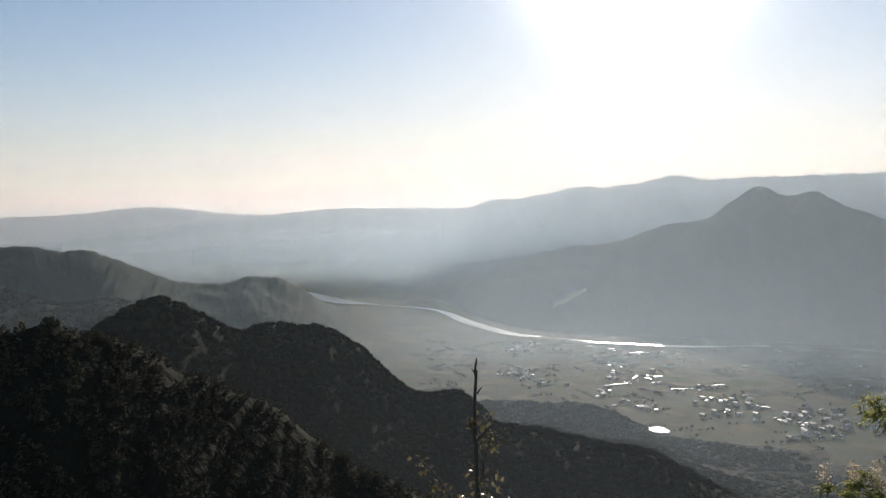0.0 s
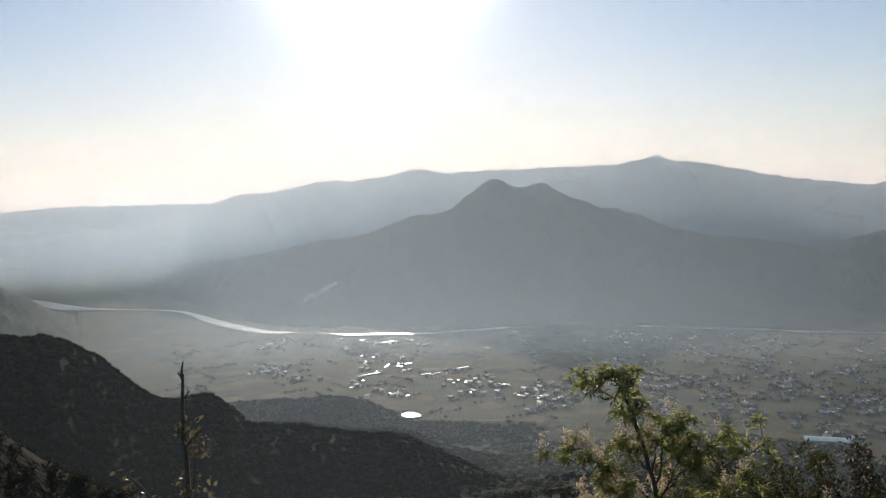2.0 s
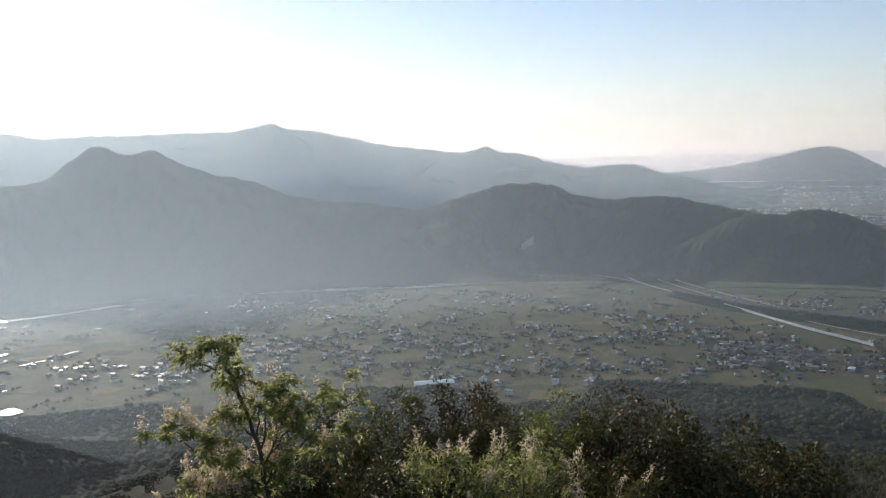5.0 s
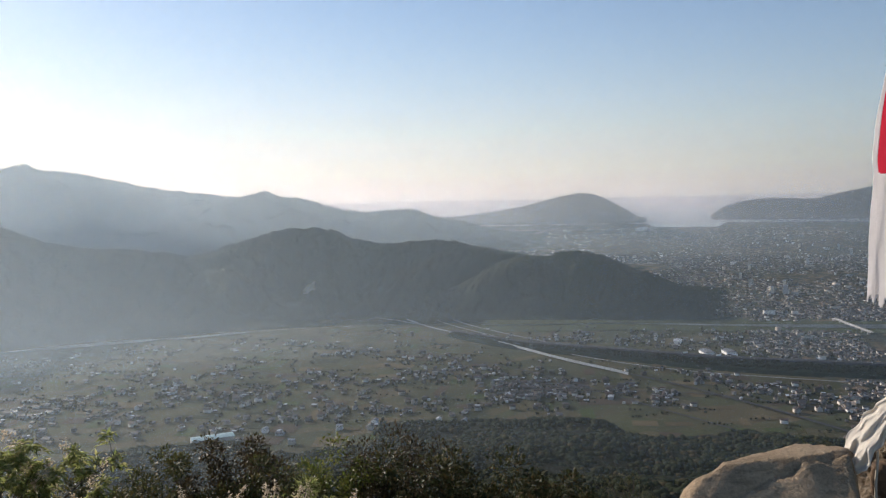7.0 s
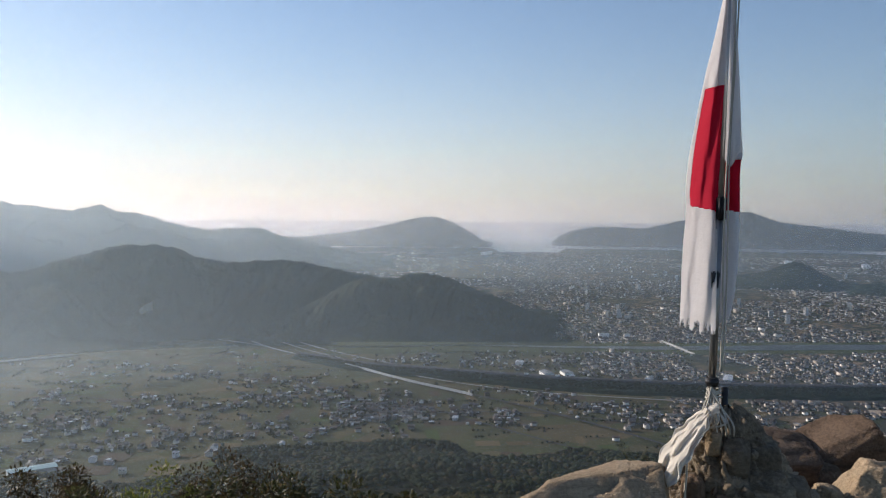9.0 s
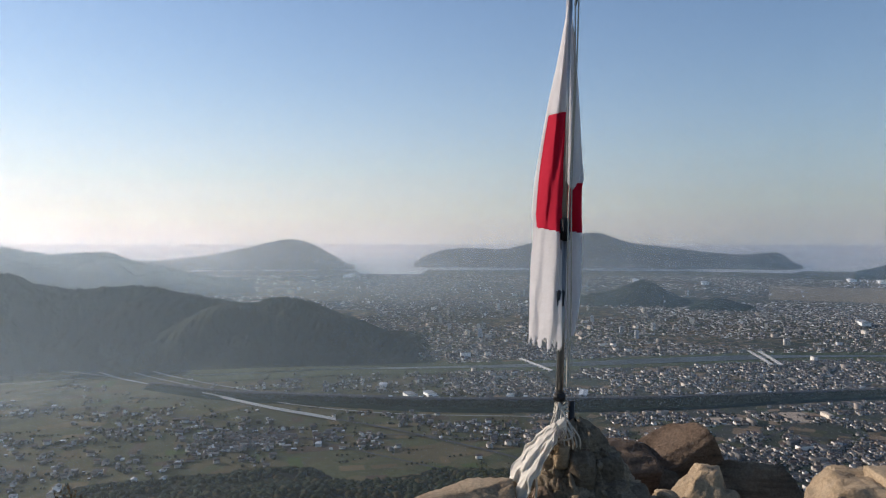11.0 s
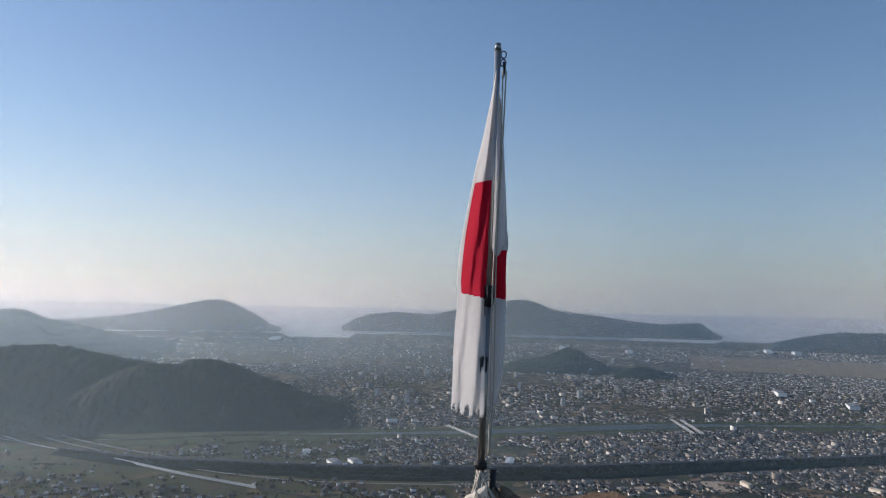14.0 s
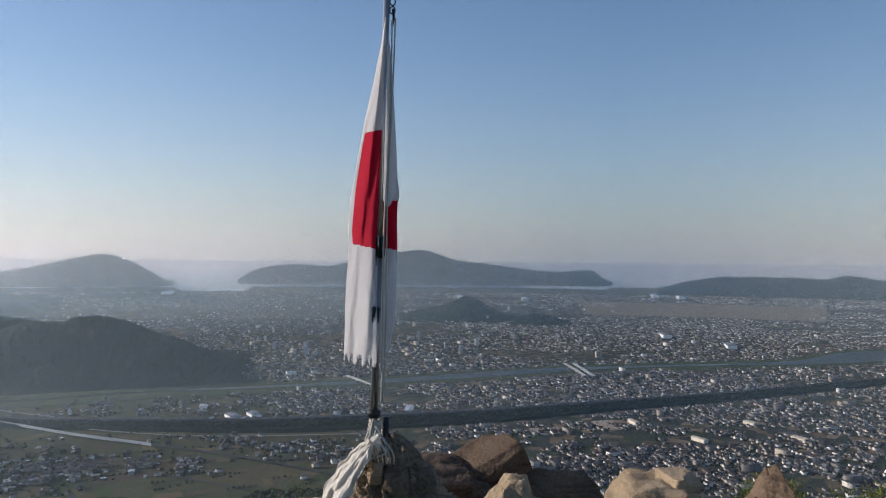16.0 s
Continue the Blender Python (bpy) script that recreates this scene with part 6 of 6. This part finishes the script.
def open_shrub(name, root, tips, leaf_mat, leaf, wide, per_tip, puff, seed, label, plume_tips=(), gap=0.0):
    """A loose shrub: crooked stems to each tip, twigs and leaves along their outer half, and dry plumes."""
    rng, q = random.Random(seed), np.random.RandomState(seed)
    top = new(name)
    tagged(top, label, "shrub", "shrubs of the summit")
    base = Vector(root)
    spots, ways, plumes, pways = [], [], [], []
    for i, tip in enumerate(tips):
        bm = bmesh.new()
        tip = Vector(tip)
        start = base + Vector((rng.uniform(-0.05, 0.05), rng.uniform(-0.05, 0.05), 0))
        pts = limb(bm, start, tip, 0.009, 0.0025, rng)
        twigs = [(tip, (tip - pts[-3]).normalized())]
        for _ in range(7):
            k = rng.randint(3, 7)
            way = Vector((rng.uniform(-1, 1), rng.uniform(-1, 1), rng.uniform(-0.1, 0.9))).normalized()
            end = pts[k] + way * puff * rng.uniform(0.5, 1.2)
            limb(bm, pts[k], end, 0.003, 0.0012, rng, 0.04)
            twigs.append((end, way))
        part("stem", bm, BARK, top)
        for end, way in twigs:
            m = per_tip // len(twigs)
            if rng.random() < gap:
                m //= 3
            along = q.uniform(-0.9, 0.15, (m, 1)) * puff
            spots.append(np.array(end)[None] + along * np.array(way)[None] + q.normal(0, puff * 0.22, (m, 3)))
            ways.append(np.array(way)[None] * 0.8 + q.normal(0, 0.8, (m, 3)) + np.array([[0, 0, -0.25]]))
            if i in plume_tips:
                for _ in range(3):
                    c = np.array(end) + q.normal(0, puff * 0.3, 3) + np.array([0, 0, puff * 0.2])
                    axis = np.array([q.normal(0, 0.5), q.normal(0, 0.5), 1.0])
                    s = q.uniform(0, 1, (80, 1))
                    plumes.append(c + axis * s * puff * 0.55 + q.normal(0, 0.011, (80, 3)) * (1.1 - s))
                    pways.append(q.normal(0, 1, (80, 3)) + [[0, 0, 0.4]])
    leaf_cloud("foliage", np.vstack(spots), np.vstack(ways), leaf, wide, seed, leaf_mat, top)
    for k, (p, w) in enumerate(zip(plumes, pways)):
        leaf_cloud("plume", p, w, 0.020, 0.4, seed + k, PLUMES, top, "pale dry flower plume")
    return top


def dense_shrub(name, centre, size, leaf_mat, leaf, wide, count, seed, label, plumes=0, shape=0.35):
    """A rounded but uneven shrub: clumps of leaves over a tangle of stems."""
    rng, q = random.Random(seed), np.random.RandomState(seed)
    top = new(name)
    tagged(top, label, "shrub", "shrubs of the summit")
    c = np.array(centre)
    clumps = []
    for _ in range(26):
        d = q.normal(0, 1, 3)
        d[2] = abs(d[2]) * 0.9
        d /= np.linalg.norm(d)
        clumps.append((c + d * np.array(size) * q.uniform(0.65, 1.0 + shape), q.uniform(0.14, 0.30) * np.mean(size)))
    bm = bmesh.new()
    for p, _ in clumps[::2]:
        limb(bm, c - np.array([0, 0, size[2] * 0.9 + 0.25]), p, 0.010, 0.003, rng)
    part("stem", bm, BARK, top)
    per = count // (len(clumps) + 6)
    spots, ways = [], []
    for p, rad in clumps:
        d = q.normal(0, 1, (per, 3))
        d /= np.linalg.norm(d, axis=1, keepdims=True)
        spots.append(p + d * rad * q.uniform(0.4, 1.1, (per, 1)))
        ways.append(d + [[0, 0, 0.25]])
    d = q.normal(0, 1, (per * 6, 3))
    d /= np.linalg.norm(d, axis=1, keepdims=True)
    spots.append(c + d * np.array(size) * q.uniform(0.5, 0.95, (per * 6, 1)))
    ways.append(d + [[0, 0, 0.3]])
    leaf_cloud("foliage", np.vstack(spots), np.vstack(ways), leaf, wide, seed, leaf_mat, top)
    if plumes:
        ps, pw = [], []
        for _ in range(plumes):
            p, rad = clumps[rng.randrange(len(clumps))]
            at = p + q.normal(0, 0.3, 3) * rad + np.array([0, 0, rad * 0.8])
            axis = np.array([q.normal(0, 0.5), q.normal(0, 0.5), 1.0])
            s = q.uniform(0, 1, (70, 1))
            ps.append(at + axis * s * 0.10 + q.normal(0, 0.016, (70, 3)) * (1.1 - s))
            pw.append(q.normal(0, 1, (70, 3)) + [[0, 0, 0.4]])
        for k, (p, w) in enumerate(zip(ps, pw)):
            leaf_cloud("plume", p, w, 0.020, 0.4, seed + k, PLUMES, top, "pale dry flower plume")
    return top


# the tall sapling: a forked stem, bare boughs and sprays of narrow leaves at their ends, pale dry flower heads among them
def sapling(name, stem, boughs, leaf_mat, seed, label):
    rng, q = random.Random(seed), np.random.RandomState(seed)
    top = new(name)
    tagged(top, label, "sapling", "shrubs of the summit")
    bm = bmesh.new()
    pts = []
    for a, b, r0, r1 in zip(stem, stem[1:], (0.017, 0.014, 0.011), (0.014, 0.011, 0.007)):
        pts += limb(bm, a, b, r0, r1, rng, 0.02)
    part("stem", bm, BARK, top)
    spots, ways, heads = [], [], []
    for start, tip, sprays, flower in boughs:
        a, tip = pts[min(int(start * len(pts)), len(pts) - 1)], Vector(tip)
        bm = bmesh.new()
        line = limb(bm, a, tip, 0.0065, 0.0022, rng, 0.05)
        out = (tip - a).normalized()
        ends = [(tip, (out + Vector((0, 0, 0.4))).normalized(), tip)]
        for k in range(sprays):
            at = line[rng.choice((3, 4, 5, 5, 6, 6, 7))]
            way = (out * 0.5 + Vector((rng.uniform(-1, 1), rng.uniform(-1, 1), rng.uniform(-0.25, 0.8)))).normalized()
            end = at + way * rng.uniform(0.05, 0.13)
            ends.append((end, way, at))
        bough = part("bough", bm, BARK, top)
        for end, way, at in ends[1:]:
            bm = bmesh.new()
            limb(bm, at, end, 0.0022, 0.0010, rng, 0.05)
            part("twig", bm, BARK, bough)
        for end, way, at in ends:
            # pairs of leaves along a drooping sprig
            axis = np.array(way)
            side = np.cross(axis, [0.1, 0.2, 1.0])
            side /= np.linalg.norm(side)
            for g in range(rng.randint(3, 4)):
                lean = axis + q.normal(0, 0.45, 3)
                lean /= np.linalg.norm(lean)
                for k in range(8):
                    f = k / 7
                    p = np.array(end) + lean * (f * 0.085 - 0.03) + np.array([0, 0, -0.04 * f * f])
                    for sgn in (-1, 1):
                        spots.append(p + q.normal(0, 0.004, 3))
                        ways.append(lean * 0.6 + sgn * side * 0.9 + np.array([0, 0, -0.35]) + q.normal(0, 0.15, 3))
        if flower:
            heads += [ends[k % len(ends)][0] + Vector((rng.uniform(-0.03, 0.03), rng.uniform(-0.03, 0.03), 0.02)) for k in range(flower)]
    leaf_cloud("foliage", np.array(spots), np.array(ways), 0.043, 0.26, seed, leaf_mat, top)
    for k, c in enumerate(heads):
        axis = np.array([q.normal(0, 0.4), q.normal(0, 0.4), 1.0])
        f = q.uniform(0, 1, (70, 1))
        leaf_cloud("plume", np.array(c) + axis * f * 0.07 + q.normal(0, 0.016, (70, 3)) * (1.1 - 0.6 * f), q.normal(0, 1, (70, 3)) + [[0, 0, 0.4]], 0.019, 0.4, seed + k, PLUMES, top, "pale dry flower plume")
    return top


STEM = [(2.28, 3.70, 397.5), (2.285, 3.695, 398.25), (2.24, 3.70, 398.60), (2.13, 3.72, 398.95)]
BOUGHS = [(1.0, (2.05, 3.77, 399.13), 7, 0), (0.95, (1.985, 3.86, 399.07), 5, 0), (0.95, (2.08, 3.71, 399.03), 5, 1), (0.85, (2.15, 3.72, 398.93), 5, 0), (0.6, (2.33, 3.61, 398.90), 7, 1), (0.7, (2.22, 3.62, 398.80), 5, 3),
          (0.5, (2.479, 3.51, 398.82), 7, 1), (0.45, (2.68, 3.425, 398.80), 7, 0), (0.45, (1.83, 3.83, 398.71), 8, 8), (0.5, (1.93, 3.78, 398.74), 7, 7), (0.7, (2.12, 3.78, 398.76), 7, 4), (0.3, (1.96, 3.705, 398.41), 8, 7),
          (0.4, (2.05, 3.76, 398.55), 7, 4), (0.45, (2.40, 3.62, 398.66), 8, 6), (0.35, (2.52, 3.52, 398.55), 8, 3), (0.4, (2.30, 3.58, 398.50), 7, 3), (0.3, (2.16, 3.72, 398.38), 7, 3), (0.35, (2.62, 3.50, 398.64), 7, 2), (0.5, (2.36, 3.58, 398.78), 6, 4)]
sapling("sapling", STEM, BOUGHS, LANCE, 61, "tall loose green sapling with pale dry flower heads")
open_shrub("low_shrub", (1.98, 3.86, 397.6), [(1.93, 3.9, 398.42), (2.06, 3.82, 398.40), (2.2, 3.75, 398.36), (2.35, 3.66, 398.42), (2.1, 3.95, 398.30)], LANCE, 0.055, 0.28, 420, 0.12, 62, "low green shrub with pale dry plumes", (0, 1, 2, 3, 4), 0.1)
MASS = [((3.05, 4.35, 397.75), (0.42, 0.40, 0.50), DEEP, 0.045, 0.4, 2600, "dense dark green shrub on the slope", 0),
        ((3.60, 4.35, 397.80), (0.42, 0.40, 0.52), DEEP, 0.045, 0.4, 2600, "dense dark green shrub on the slope", 0),
        ((4.20, 4.20, 397.74), (0.42, 0.40, 0.54), RUSSET, 0.042, 0.45, 2600, "russet-brown leafy shrub on the slope", 0),
        ((4.62, 3.62, 397.62), (0.34, 0.34, 0.50), LIME, 0.042, 0.45, 2200, "bright yellow-green shrub on the slope", 0),
        ((4.88, 3.38, 397.68), (0.46, 0.42, 0.50), RUSSET, 0.042, 0.45, 2600, "russet-brown leafy shrub on the slope", 0),
        ((4.75, 2.86, 397.72), (0.46, 0.44, 0.46), GLOSSY, 0.050, 0.5, 3000, "dark shrub with glossy evergreen leaves", 0),
        ((5.05, 2.45, 397.66), (0.46, 0.44, 0.44), GLOSSY, 0.050, 0.5, 3000, "dark shrub with glossy evergreen leaves", 0),
        ((5.10, 2.05, 397.45), (0.40, 0.40, 0.42), GLOSSY, 0.050, 0.5, 2400, "dark shrub with glossy evergreen leaves", 0),
        ((3.40, 3.55, 397.82), (0.34, 0.34, 0.36), LANCE, 0.045, 0.28, 2200, "low green shrub with pale dry plumes", 15),
        ((3.70, 3.15, 397.84), (0.34, 0.34, 0.36), LANCE, 0.045, 0.28, 2200, "low green shrub with pale dry plumes", 20),
        ((2.85, 3.75, 397.90), (0.34, 0.34, 0.40), GLOSSY, 0.045, 0.45, 2200, "dark shrub with glossy evergreen leaves", 0),
        ((3.95, 2.75, 397.75), (0.34, 0.34, 0.38), DEEP, 0.045, 0.4, 2200, "dense dark green shrub on the slope", 6),
        ((2.70, 4.15, 397.85), (0.38, 0.38, 0.46), DEEP, 0.045, 0.35, 2200, "dense dark green shrub on the slope", 0),
        ((4.05, 3.75, 397.75), (0.36, 0.36, 0.44), DEEP, 0.045, 0.4, 2200, "dense dark green shrub on the slope", 0),
        ((3.30, 4.00, 397.55), (0.45, 0.45, 0.45), DEEP, 0.045, 0.4, 2600, "dense dark green shrub on the slope", 0),
        ((4.35, 3.15, 397.50), (0.45, 0.45, 0.45), GLOSSY, 0.045, 0.45, 2600, "dark shrub with glossy evergreen leaves", 0),
        ((4.40, 2.45, 397.45), (0.45, 0.45, 0.42), GLOSSY, 0.045, 0.45, 2600, "dark shrub with glossy evergreen leaves", 0),
        ((2.55, 3.85, 397.60), (0.40, 0.40, 0.45), DEEP, 0.045, 0.4, 2400, "dense dark green shrub on the slope", 4),
        ((5.60, 3.05, 397.25), (0.50, 0.50, 0.50), DEEP, 0.045, 0.4, 2600, "dense dark green shrub on the slope", 0),
        ((6.20, 0.66, 397.98), (0.18, 0.20, 0.32), OLIVE, 0.030, 0.4, 700, "small dull olive bush below the cairn", 0),
        ((6.40, 2.20, 397.35), (0.26, 0.30, 0.42), OLIVE, 0.030, 0.35, 800, "small dull olive bush on the slope", 0),
        ((4.55, -2.15, 398.38), (0.40, 0.40, 0.34), LIME, 0.035, 0.42, 2600, "fresh green shrub beside the rocks", 0),
        ((4.45, -2.75, 398.40), (0.45, 0.45, 0.40), DEEP, 0.035, 0.42, 2400, "dense dark green shrub beside the rocks", 0),
        ((4.75, -1.45, 398.30), (0.30, 0.28, 0.36), DEEP, 0.035, 0.4, 1800, "dense dark green shrub beside the rocks", 0)]
for i, (c, s, mat, leaf, wide, count, label, plumes) in enumerate(MASS):
    dense_shrub("shrub", c, s, mat, leaf * 0.72, wide, int(count * 3.1), 100 + i, label, plumes)

# a bare twig close to the viewer, and sprigs with small shining leaves
twig = new("bare_twig")
tagged(twig, "dark bare twig with a few small leaves", "twig")
rng = random.Random(8)
bm = bmesh.new()
limb(bm, (0.064, 1.75, 399.2), (0.066, 1.749, 399.70), 0.0072, 0.0030, rng, 0.012)
part("stem", bm, BARK, twig)
for a, b, w in (((0.063, 1.749, 399.695), (0.067, 1.749, 399.722), 0.0026), ((0.064, 1.749, 399.69), (0.057, 1.749, 399.703), 0.002), ((0.066, 1.749, 399.655), (0.076, 1.748, 399.668), 0.002), ((0.064, 1.749, 399.565), (0.098, 1.747, 399.60), 0.0022), ((0.064, 1.749, 399.44), (0.088, 1.747, 399.56), 0.0024), ((0.06, 1.749, 399.40), (-0.036, 1.749, 399.53), 0.0028), ((0.03, 1.749, 399.42), (-0.012, 1.75, 399.49), 0.002), ((0.064, 1.749, 399.56), (0.056, 1.748, 399.60), 0.0018)):
    bm = bmesh.new()
    limb(bm, a, b, w, w * 0.5, rng, 0.03)
    part("side_twig", bm, BARK, twig)
q = np.random.RandomState(4)
where = np.vstack([np.array(c) + q.normal(0, s * 1.15, (int(k * 1.8), 3)) for c, s, k in (((0.092, 1.747, 399.565), 0.010, 26), ((0.082, 1.747, 399.60), 0.009, 10), ((0.056, 1.748, 399.60), 0.006, 8), ((-0.036, 1.749, 399.52), 0.008, 14), ((-0.012, 1.75, 399.475), 0.010, 18), ((0.075, 1.748, 399.485), 0.016, 34), ((0.05, 1.748, 399.46), 0.014, 20))])
leaf_cloud("foliage", where, q.normal(0, 1, where.shape), 0.012, 0.7, 5, leaf_material("small_leaves", (0.10, 0.08, 0.04), (0.21, 0.17, 0.09), (0.14, 0.14, 0.06), 0.18, 0.45), twig)
